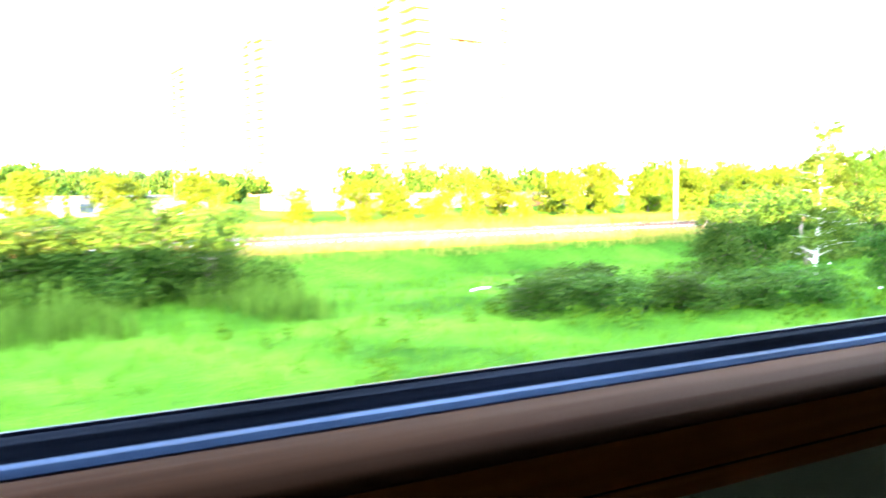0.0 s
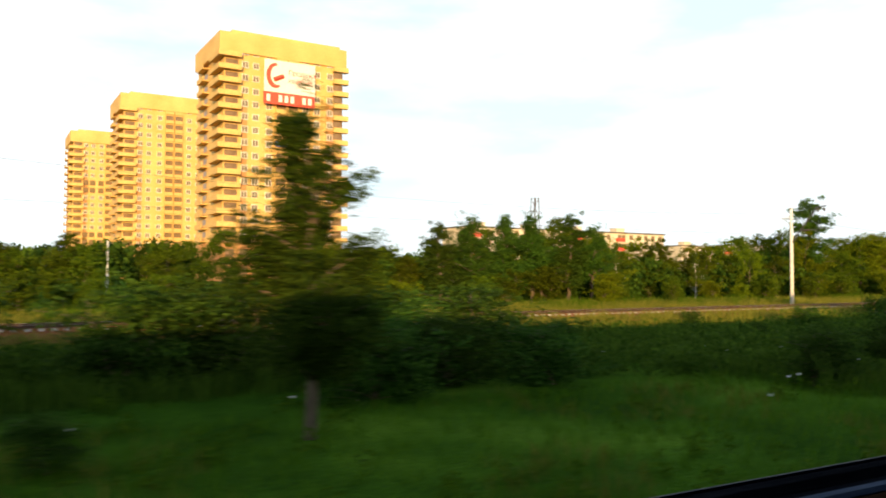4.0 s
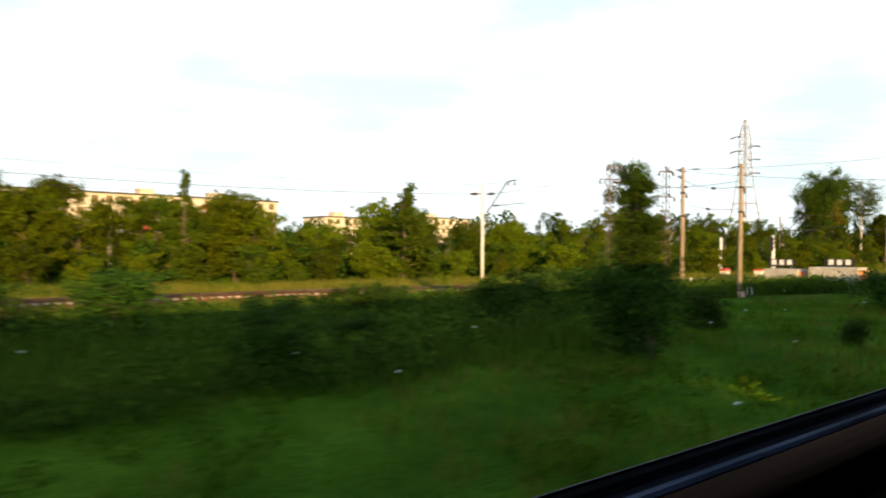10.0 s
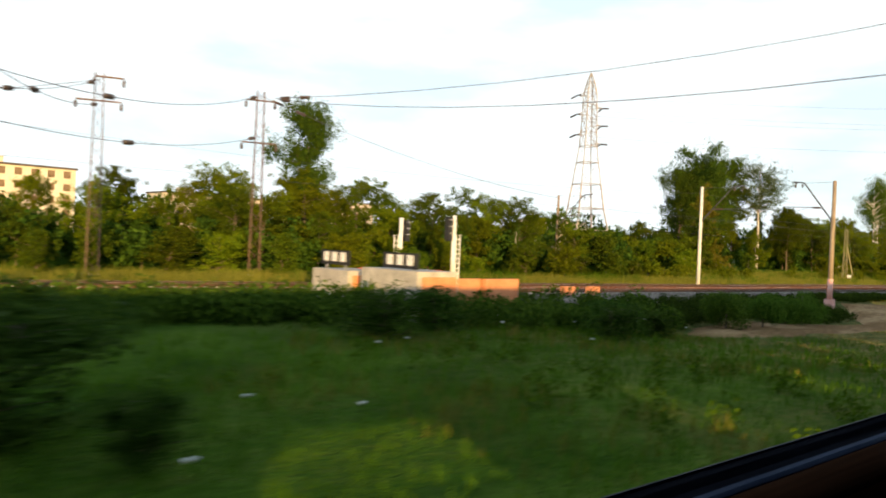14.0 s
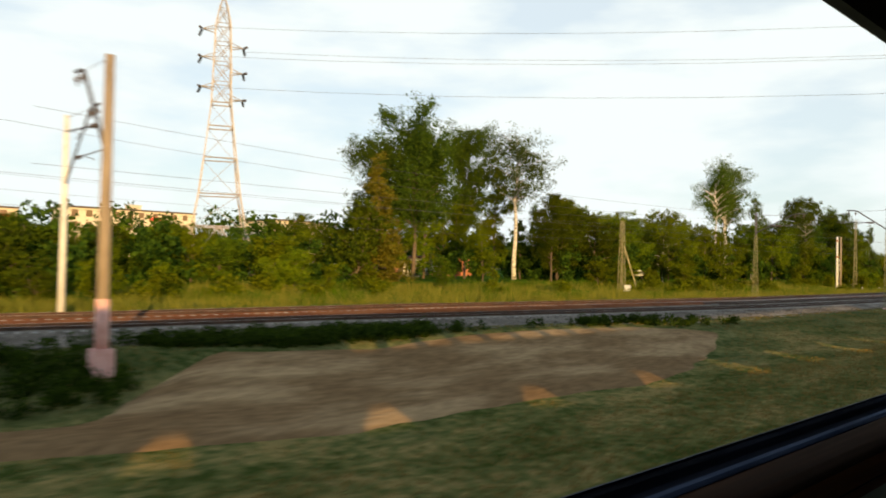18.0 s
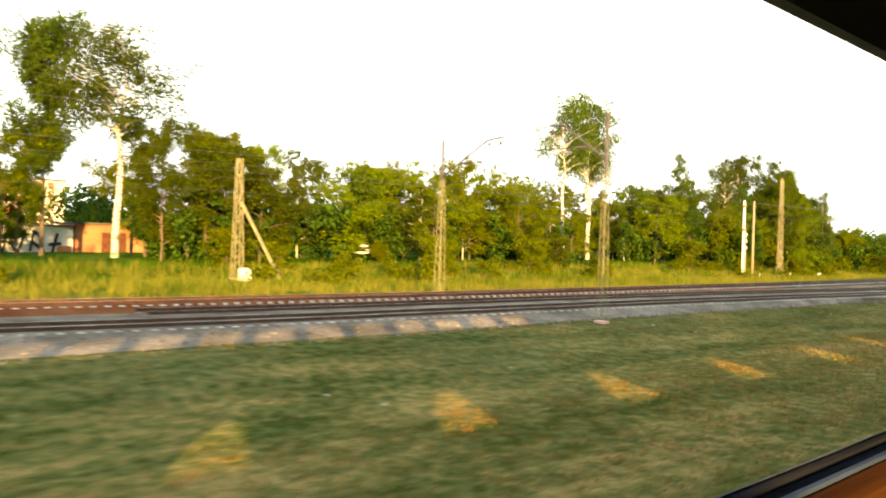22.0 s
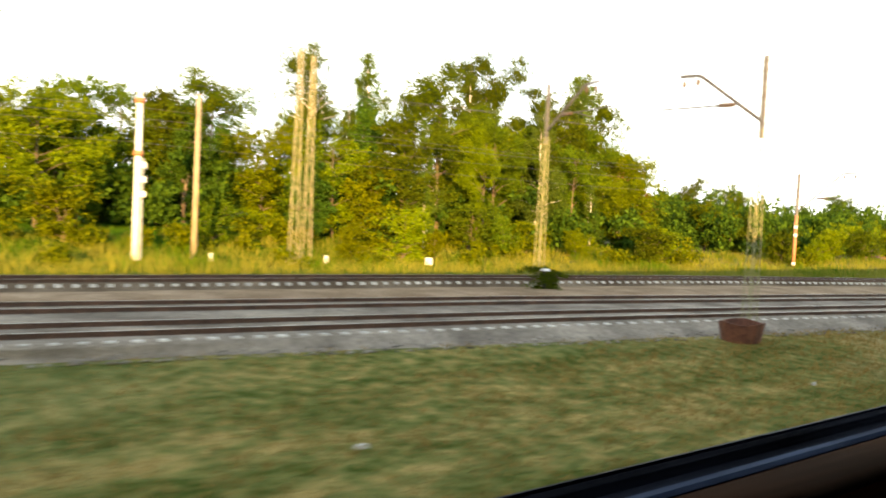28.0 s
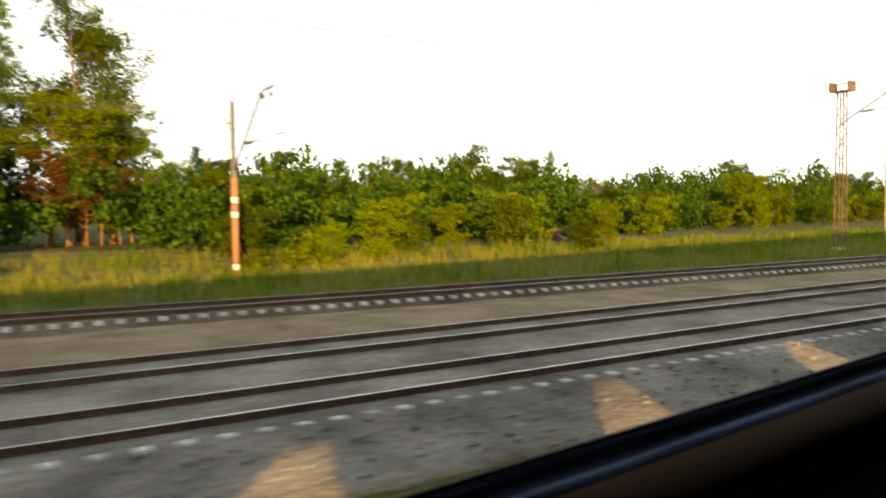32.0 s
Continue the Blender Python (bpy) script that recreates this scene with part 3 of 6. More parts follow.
def railway(name, line, x0, x1, top, single, label, sleeper_mat=M_SLEEPER_GREY):
    """One track: two rails with bright heads, and its sleepers."""
    tr = empty(name, label, "railway track")
    sleeper_mesh = Soup(sleeper_mat).box(-0.12, 0.12, -1.36, 1.36, -0.19, 0.0, 0.02).mesh("sleeper")
    pts = [(x, line(x), top(x)) for x in np.arange(x0, x1, 4.0)]
    for side in (-0.76, 0.76):
        prof = [(a + side, u) for a, u in RAIL_PROFILE]
        rail = part("rail", Soup(M_RAIL).sweep(prof, pts), tr)
        part("rail_head", Soup(M_RAILTOP).sweep([(a + side, u) for a, u in HEAD_PROFILE], pts), rail, "bright worn running surface")
    rest = Soup(sleeper_mat)
    count = 0
    for x in np.arange(x0, x1, 0.56):
        slope = math.degrees(math.atan2(line(x + 1) - line(x - 1), 2))
        m = pose(x, line(x), top(x) - 0.155, 0, 0, slope)
        if single[0] <= x <= single[1] and count < 300:
            part("sleeper", sleeper_mesh, tr, at=m)
            count += 1
        else:
            k = len(rest.v)
            rest.box(-0.12, 0.12, -1.36, 1.36, -0.19, 0.0, 0.02)
            rest.v[k:] = [tuple(m @ Vector(v)) for v in rest.v[k:]]
    r = part("distant_sleeper", rest, tr)
    r["kind"] = "stuff"
    return tr


railway("railway_track", line_a, 240, 700, top_a, (345, 500), "nearer railway track with concrete sleepers and rusty rails", M_SLEEPER)
railway("railway_track", line_b, 346, 700, top_a, (370, 530), "middle railway track with rusty rails on grey ballast")
railway("railway_track", line_c, -100, 700, top_c, (380, 540), "farther railway track with pale sleeper ends showing", M_SLEEPER)
railway("railway_track", train_line, -30, 520, lambda x: 0.0, (100, 101), "track under the train")
strip("ballast_bed_own", lambda x: train_line(x) - 2.9, lambda x: train_line(x) + 2.9, -30, 520, 2.0,
      [(0.0, None), (("lo", 1.0), -0.21), (("hi", 1.0), -0.21), (1.0, None)], M_GRAVEL, "stone ballast under the train", "ballast")

# ---------- the train that carries the camera ----------
def carriage(low):
    """A stretch of car: the window band towards the land is one long opening; the far side, unseen, has separate
    windows, filled up to height low to block the sun.
    """
    car = empty("train_carriage", "suburban train carriage with a wooden window ledge and dark interior", "train", "carriages of the train")
    L = 10.0
    part("window_gasket", Soup(M_RUBBER).sweep([(0.578, 2.143), (0.630, 2.143), (0.630, 2.193), (0.622, 2.199), (0.612, 2.196), (0.604, 2.186), (0.580, 2.185), (0.574, 2.179)], [(0, 0, 0), (L, 0, 0)]), car, "black rubber window seal with a groove")
    part("window_rail", Soup(M_BLUESTRIP).sweep([(0.552, 2.143), (0.574, 2.143), (0.574, 2.192), (0.569, 2.196), (0.558, 2.196), (0.552, 2.192)], [(0, 0, 0), (L, 0, 0)]), car, "worn blue-grey metal strip")
    part("glass_lip", Soup(M_ALU).box(0, L, 0.630, 0.633, 2.153, 2.2), car, "thin grey lip of the seal")
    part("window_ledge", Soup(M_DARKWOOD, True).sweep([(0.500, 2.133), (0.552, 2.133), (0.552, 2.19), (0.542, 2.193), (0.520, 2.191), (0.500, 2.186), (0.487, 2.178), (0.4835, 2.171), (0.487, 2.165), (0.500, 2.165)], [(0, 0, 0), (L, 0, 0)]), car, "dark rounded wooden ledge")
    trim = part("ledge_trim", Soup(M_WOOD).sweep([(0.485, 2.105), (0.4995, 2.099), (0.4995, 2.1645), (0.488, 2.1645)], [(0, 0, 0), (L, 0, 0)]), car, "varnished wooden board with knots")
    part("crack", Soup(M_DARKWOOD).box(0, L, 0.4838, 0.4868, 2.124, 2.1252), trim, "dark split along the board")
    for k in range(9):
        x = 0.5 + 1.05 * k + 0.3 * (k % 3)
        part("knot", Soup(M_DARKWOOD, True).tube([(x, 0.490, 2.143 + 0.006 * (k % 2)), (x, 0.4855, 2.143 + 0.006 * (k % 2))], [0.006, 0.004], 8), trim, "dark knot in the wood")
    part("inner_panel", Soup(M_GREENWALL).box(0, L, 0.501, 0.53, 1.05, 2.138), car, "pale green wall panel")
    part("outer_wall", Soup(M_CARGREEN).box(0, L, 0.63, 0.69, 0.95, 2.12).box(0, L, 0.63, 0.69, 3.22, 3.9), car, "green painted steel side")
    part("window_header", Soup(M_DARKPANEL).box(0, L, 0.60, 0.63, 3.06, 3.95), car, "dark panel above the window")
    part("ceiling_panel", Soup(M_DARKPANEL).box(0, L, -2.3, 0.60, 3.80, 3.9), car)
    part("carriage_roof", Soup(M_CARGREEN).sweep([(-2.45, 3.9), (0.75, 3.9), (0.70, 4.05), (0.1, 4.30), (-0.9, 4.38), (-1.9, 4.30), (-2.4, 4.05)], [(0, 0, 0), (L, 0, 0)]), car)
    part("carriage_floor", Soup(M_DARKPANEL).box(0, L, -2.3, 0.64, 0.95, 1.05), car)
    far = Soup(M_DARKPANEL).box(0, L, -2.4, -2.3, 0.95, low).box(0, L, -2.4, -2.3, 3.06, 3.9)
    for k in range(6):
        far.box(k * 2.0 - 0.28 if k else 0, min(k * 2.0 + 0.28, L), -2.4, -2.3, low, 3.06)
    part("far_side_wall", far, car, "unseen far wall, its window row filled to shape the sun")
    return car


sections = {low: carriage(low) for low in (2.2, 3.05)}
placed = set()
x0 = -22.0
while x0 < 516:
    turn = math.atan2(train_line(x0 + 10) - train_line(x0), 10)
    m = pose(x0, train_line(x0), 0, 0, 0, math.degrees(turn))
    # far windows all but closed elsewhere, to keep sun stripes off the ground
    low = 2.2 if 283 < x0 + 5 < 345 else 3.05
    x0 += 9.99 * math.cos(turn)
    if low in placed:
        copy_thing(sections[low], m)
    else:
        sections[low].matrix_basis = m
        placed.add(low)


# unseen boxes added under the floor; their gaps let low sun reach the ground
def under_box(x0, x1):
    k = train_line((x0 + x1) / 2)
    a = math.degrees(math.atan2(train_line(x1) - train_line(x0), x1 - x0))
    h = (x1 - x0) / 2
    bx = Soup(M_BLACKPAINT)
    prof = [(-h, -0.16), (h, -0.16), (h + 0.45, 0.35), (h + 0.95, 0.62), (h + 1.0, 0.95), (-h - 0.75, 0.95), (-h - 0.7, 0.75)]
    n = len(prof)
    bx.v = [(p, y, z) for y in (-0.1, 0.4) for p, z in prof]
    bx.f = [tuple(range(n)), tuple(reversed(range(n, 2 * n)))] + [(i, (i + 1) % n + n * 0, (i + 1) % n + n, i + n)[::-1] for i in range(n)]
    thing("equipment_box", bx.mesh("equipment_box"), "unseen dark box added under the carriage floor to block low sun", "equipment box", "boxes under the train", at=pose((x0 + x1) / 2, k, 0, 0, 0, a))


# gaps spaced to put the sun patches on the ground
seconds_2 = [227.5, 256.6, 283.4, 309.8, 335.8, 361.4, 386.7, 411.8, 436.8, 461.8, 486.8]
gaps = [a + (b - a) * q / 4 + 5.0 for a, b in zip(seconds_2, seconds_2[1:]) for q in range(4)]
for k in range(12):
    shut = 0.0 if k < 9 else 1.0
    under_box(-20 + 20.8 * k + shut, -20 + 20.8 * (k + 1) - shut)
gaps = [g for g in gaps if not 387 < g < 444]
for a, b2 in zip(gaps, gaps[1:]):
    under_box(a + 1.25, b2 - 1.25)


# ---------- poles and masts ----------
def tapered(h, r0, r1, material, n=10):
    return Soup(material, True).tube([(0, 0, -0.6), (0, 0, h * 0.5), (0, 0, h)], [r0, (r0 + r1) / 2, r1], n)


def cantilever(mast, h, reach, low, side=1, arm_mat=None):
    """An upturned bracket with its tie, hanger, steady arm and insulators."""
    m = arm_mat or M_WIRE
    arm = part("bracket_arm", Soup(m).tube([(0, 0, low), (side * reach * 0.88, 0, h - 0.06), (side * reach * 0.95, 0, h), (side * reach * 1.2, 0, h + 0.04)], 0.06, 6), mast, "bent steel bracket")
    part("tie_rod", Soup(m).tube([(0, 0, h - 0.05), (side * reach * 0.9, 0, h - 0.06)], 0.012, 4), mast, "thin tie rod")
    for k in (0.93, 1.14):
        part("insulator", Soup(M_INSUL, True).tube([(side * reach * k, 0, h - 0.02), (side * reach * k, 0, h - 0.16), (side * reach * k, 0, h - 0.2), (side * reach * k, 0, h - 0.32), (side * reach * k, 0, h - 0.36), (side * reach * k, 0, h - 0.5)], [0.02, 0.03, 0.085, 0.085, 0.03, 0.02], 8), arm)
    zs = low + (h - low) * 0.36
    part("steady_arm", Soup(m).tube([(side * reach * 0.34, 0, zs), (side * reach * 1.5, 0, zs + 0.1)], 0.03, 6).tube([(side * reach * 0.7, 0, zs + 0.03), (side * reach * 1.1, 0, zs - 0.28)], 0.02, 5), mast)
    part("insulator", Soup(M_INSUL, True).tube([(side * reach * 0.36, 0, zs), (side * reach * 0.42, 0, zs), (side * reach * 0.58, 0, zs + 0.02), (side * reach * 0.64, 0, zs + 0.03)], [0.03, 0.085, 0.085, 0.03], 8), mast)


def catenary_pole(x, y, top, label, material=M_CONC, reach=2.6, side=1, turn=0, base=None, foot=None, cross=False, bands=None, r=0.17, lean=0.0, stripes=(), rust_to=0.0, collars=()):
    z = ground_z(x, y) if base is None else base
    h = top - z
    ob = empty("catenary_pole", label, "pole", "overhead line poles", at=pose(x, y, z, 0, lean, turn))
    part("shaft", tapered(h, r, r * 0.72, material), ob)
    if reach:
        cantilever(ob, h - 0.05, reach, h - 3.3, side)
    if foot:
        part("footing", Soup(foot).box(-0.35, 0.35, -0.35, 0.35, -1.3, 0.32, 0.04), ob, "painted concrete footing")
        part("painted_band", Soup(foot, True).tube([(0, 0, 0.3), (0, 0, 1.9)], r * 1.08, 10), ob, "faded pink band of paint")
    if cross:
        part("crossarm", Soup(M_STEEL).box(-1.0, 0.1, -0.05, 0.05, h - 1.0, h - 0.92).bar((-0.05, 0, h - 1.6), (-0.8, 0, h - 0.95), 0.05), ob, "steel crossarm")
        for k in range(3):
            part("insulator", Soup(M_WHITEPAINT, True).tube([(-0.35 - 0.28 * k, 0, h - 0.92), (-0.35 - 0.28 * k, 0, h - 0.84), (-0.35 - 0.28 * k, 0, h - 0.72)], [0.03, 0.06, 0.03], 8), ob, "white insulator")
    if rust_to:
        part("painted_shaft", Soup(M_REDOX, True).tube([(0, 0, -0.2), (0, 0, rust_to)], r * 1.02, 10), ob, "rusty red painted lower shaft")
    for zz in stripes:
        part("white_stripe", Soup(M_WHITEPAINT, True).tube([(0, 0, zz), (0, 0, zz + 0.28)], r * 1.04, 10), ob, "white painted stripe")
    for zz in collars:
        part("collar", Soup(M_BLACKPAINT, True).tube([(0, 0, zz), (0, 0, zz + 0.14)], r * 1.12, 10), ob, "dark steel collar")
        part("short_arm", Soup(M_BLACKPAINT).bar((-0.35, 0, zz + 0.07), (0.65, 0, zz + 0.07), 0.06), ob, "short dark arm")
        part("insulator", Soup(M_INSUL, True).tube([(0.5, 0, zz + 0.1), (0.55, 0, zz - 0.05), (0.62, 0, zz - 0.25), (0.66, 0, zz - 0.4)], [0.03, 0.09, 0.09, 0.03], 8), ob)
    for zz in bands or ():
        part("clamp_band", Soup(M_REDOX, True).tube([(0, 0, zz), (0, 0, zz + 0.26)], r * 1.25, 10), ob, "red clamp band")
    return ob


def lattice(w0, w1, h, n, material, bar=0.045):
    """A tapering four-legged lattice column with zigzag lacing."""
    s = Soup(material)
    zs = [h * i / n for i in range(n + 1)]
    c = lambda i, a, b: (a * (w0 + (w1 - w0) * i / n) / 2, b * (w0 + (w1 - w0) * i / n) / 2, zs[i])
    legs = [(-1, -1), (1, -1), (1, 1), (-1, 1)]
    for a, b in legs:
        s.bar(c(0, a, b), c(n, a, b), bar * 1.5)
    for i in range(n):
        for k in range(4):
            p, q = legs[k], legs[(k + 1) % 4]
            if (i + k) % 2:
                p, q = q, p
            s.bar(c(i, *p), c(i + 1, *q), bar * 0.7)
    return s


def lattice_mast(x, y, top, label, material=M_LATTICE, w0=0.7, w1=0.35, n=14, turn=0, base=None, arms=(), foot=None, beacon=False, bracket=None, bar=0.022, spike=False):
    z = ground_z(x, y) if base is None else base
    h = top - z
    if bracket:
        turn = bracket[1]
    ob = empty("lattice_mast", label, "mast", "lattice masts", at=pose(x, y, z, 0, 0, turn))
    hl = h * (0.74 if spike else 1.0)
    part("lattice_column", lattice(w0, w1, hl, n, material, bar), ob)
    if spike:
        part("mast_top", Soup(M_PYLON).box(-w1 * 0.35, w1 * 0.35, -0.05, 0.05, hl - 0.3, h), ob, "slim upper channel of the mast")
        for k in range(int((h - hl) / 0.3)):
            part("step", Soup(M_PYLON).box(-w1 * 0.75, w1 * 0.75, -0.015, 0.015, hl + 0.15 + 0.3 * k, hl + 0.18 + 0.3 * k), ob)
    if bracket:
        cantilever(ob, h - 0.3, bracket[0], h - 2.2)
    part("footing", Soup(foot or M_CONC).box(-w0 * 0.8, w0 * 0.8, -w0 * 0.8, w0 * 0.8, -0.6, 0.12, 0.05), ob, "concrete footing")
    for zz, a, b in arms:
        part("crossarm", Soup(material).box(a, b, -0.06, 0.06, zz, zz + 0.1), ob)
        for xx in (a, b):
            part("insulator", Soup(M_INSUL, True).tube([(xx, 0, zz), (xx, 0, zz - 0.12), (xx, 0, zz - 0.4), (xx, 0, zz - 0.5)], [0.03, 0.1, 0.1, 0.03], 8), ob)
    if beacon:
        part("platform", Soup(material).box(-0.7, 0.7, -0.5, 0.5, h, h + 0.06).box(-0.7, -0.64, -0.5, 0.5, h + 0.06, h + 0.7).box(0.64, 0.7, -0.5, 0.5, h + 0.06, h + 0.7).box(-0.7, 0.7, 0.46, 0.5, h + 0.6, h + 0.68), ob, "top platform with lamps")
    return ob


T, F = -90, 90      # brackets towards the train, or away from it
catenary_pole(85.9, 50.6, 9.0, "pale concrete overhead-line pole with a slanting bracket", M_WHITE, 2.4, turn=T)
catenary_pole(154.3, 46.9 + 1.0, 8.7, "pale concrete overhead-line pole with crossarm and slanting bracket", M_WHITE, 2.9, turn=T, cross=True)
catenary_pole(223.7, 49.6, 8.75, "pale concrete overhead-line pole with a slanting bracket", M_WHITE, 3.4, turn=T, cross=True)
catenary_pole(233.7, 35.4, 9.9, "tall weathered brown pole with a red footing and white plate", M_TIMBERPOLE, 0, base=-1.0, r=0.2, lean=0.6, collars=(6.6, 8.6))
catenary_pole(233.8, 30.3, 9.8, "tall weathered concrete pole with a red footing and white plates", M_TIMBERPOLE, 0, base=-1.1, r=0.2, lean=1.2, collars=(6.9, 8.9))
catenary_pole(295.1, 38.4, 9.0, "pale concrete overhead-line pole with a slanting bracket", M_WHITE, 3.5, turn=T, base=-0.2)
catenary_pole(289.9, 51.5, 8.1, "brown overhead-line pole with an upturned bracket", M_TIMBERPOLE, 3.6, turn=T, base=-0.4, r=0.15)
catenary_pole(292.3, 25.3, 8.9, "tall weathered concrete pole on a pink footing with bracket arm", M_TIMBERPOLE, 2.7, turn=F, base=-0.8, foot=M_PINK, r=0.2)
catenary_pole(419.5, 47.9, 8.3, "white concrete pole with red clamp bands and signal plates", M_WHITE, 0, base=-0.9, bands=(5.7, 8.4), r=0.2)
catenary_pole(422.6, 48.4, 8.4, "brown concrete pole beside the white one", M_TIMBERPOLE, 0, base=-0.2, r=0.17)
catenary_pole(473.7, 46.4, 7.7, "rusty brown overhead-line pole with an upturned bracket", M_PYLON, 4.4, turn=T, base=-0.8, r=0.15, cross=True, stripes=(0.5, 3.0, 3.7), rust_to=4.9)
lattice_mast(244.2, 50.2, 12.2, "tall brown lattice mast with crossarms", M_RUSTLAT, 0.75, 0.5, arms=((12.3, -0.3, 1.4), (10.8, -1.3, 1.3)), turn=-20, bar=0.032)
lattice_mast(255.0, 49.8, 12.8, "tall brown lattice mast holding line cables", M_RUSTLAT, 0.75, 0.5, arms=((12.4, -1.0, 1.0), (9.4, -1.2, 1.2)), turn=-20, bar=0.032)
lattice_mast(357.6, 49.1, 7.7, "paired lattice pole with a slanting brace", M_LATTICE, 0.62, 0.30, 12, base=-0.35, bar=0.032)
lattice_mast(365.2, 37.2, 8.7, "slim lattice overhead-line mast with a bracket", M_MAST, 0.48, 0.22, 13, base=-0.6, bracket=(4.4, T), bar=0.022, spike=True)
lattice_mast(364.3, 24.1, 8.8, "lattice overhead-line mast on a pink footing", M_MAST, 0.36, 0.2, 15, base=-1.0, foot=M_PINK, bracket=(3.0, F), bar=0.014, spike=True)
lattice_mast(428.1, 47.9, 11.6, "tall twin lattice mast among the trees", M_LATTICE, 0.5, 0.2, 16, base=-0.7, bar=0.02)
lattice_mast(429.0, 48.2, 11.4, "tall twin lattice mast among the trees", M_LATTICE, 0.5, 0.2, 16, base=-0.7, bar=0.02)
lattice_mast(435.0, 34.1, 8.9, "slim lattice mast between the tracks with an upturned bracket", M_MAST, 0.36, 0.2, 15, base=-0.6, bracket=(2.8, T), bar=0.02, spike=True)
lattice_mast(434.6, 22.3, 8.4, "lattice overhead-line mast beside a rusty tub", M_MAST, 0.36, 0.2, 15, base=-1.0, foot=M_PINK, bracket=(3.0, F), bar=0.014, spike=True)
lattice_mast(515.5, 40.4, 10.4, "rusty lattice mast with a lamp platform", M_RUSTLAT, 0.6, 0.45, 16, base=-0.7, bar=0.04, beacon=True, bracket=(3.6, T))
catenary_pole(529.0, 44.0, 7.4, "dark overhead-line pole with brackets and white bands", M_TIMBERPOLE, 3.4, turn=T, base=-0.6, r=0.14)

# the high-voltage pylon
def pylon(x, y, top):
    z = ground_z(x, y)
    h = top - z
    ob = empty("transmission_pylon", "tall galvanised steel lattice pylon with six crossarms", "pylon", at=pose(x, y, z, 0, 0, -25))
    s = Soup(M_PALESTEEL)
    lv = [(0, 7.2), (5.0, 5.0), (8.2, 3.9), (11.8, 3.1), (15.0, 2.4), (17.4, 1.9), (19.5, 1.75), (21.5, 1.65), (23.5, 1.55), (25.4, 1.4), (27.0, 0.8), (h, 0.1)]
    cs = [(-1, -1), (1, -1), (1, 1), (-1, 1)]
    for i in range(len(lv) - 1):
        (z0, a0), (z1, a1) = lv[i], lv[i + 1]
        for k in range(4):
            p, q = cs[k], cs[(k + 1) % 4]
            P0, Q0, P1, Q1 = [(c[0] * a / 2, c[1] * a / 2, zz) for c, a, zz in ((p, a0, z0), (q, a0, z0), (p, a1, z1), (q, a1, z1))]
            s.bar(P0, P1, 0.16 if z0 < 9 else 0.11)
            if z0 == 0:
                mid = tuple((u + v) / 2 for u, v in zip(P1, Q1))
                s.bar(P0, mid, 0.12).bar(Q0, mid, 0.12).bar(P1, Q1, 0.1)
            elif z0 < 17:
                s.bar(P1, Q1, 0.09)
                s.bar(P0, Q1, 0.035)
            else:
                s.bar(P0, Q1, 0.055).bar(Q0, P1, 0.055).bar(P1, Q1, 0.06)
    part("pylon_lattice", s, ob)
    for zz, side in ((24.7, -1), (23.1, 1), (21.9, -1), (20.5, 1), (18.9, -1), (17.8, 1)):
        a = Soup(M_PALESTEEL).bar((side * 0.7, -0.7, zz), (side * 2.0, 0, zz + 0.1), 0.08).bar((side * 0.7, 0.7, zz), (side * 2.0, 0, zz + 0.1), 0.08).bar((side * 0.5, 0, zz + 0.7), (side * 2.0, 0, zz + 0.1), 0.06)
        arm = part("crossarm", a, ob)
        for dy in (-1, 1):
            part("insulator", Soup(M_INSUL, True).tube([(side * 2.0, 0, zz + 0.1), (side * 2.05, 0.2 * dy, zz + 0.05), (side * 2.25, 1.5 * dy, zz - 0.15), (side * 2.3, 1.7 * dy, zz - 0.18)], [0.04, 0.13, 0.13, 0.04], 8), arm, "dark strain insulator string")


pylon(319.8, 71.5, 28.8)


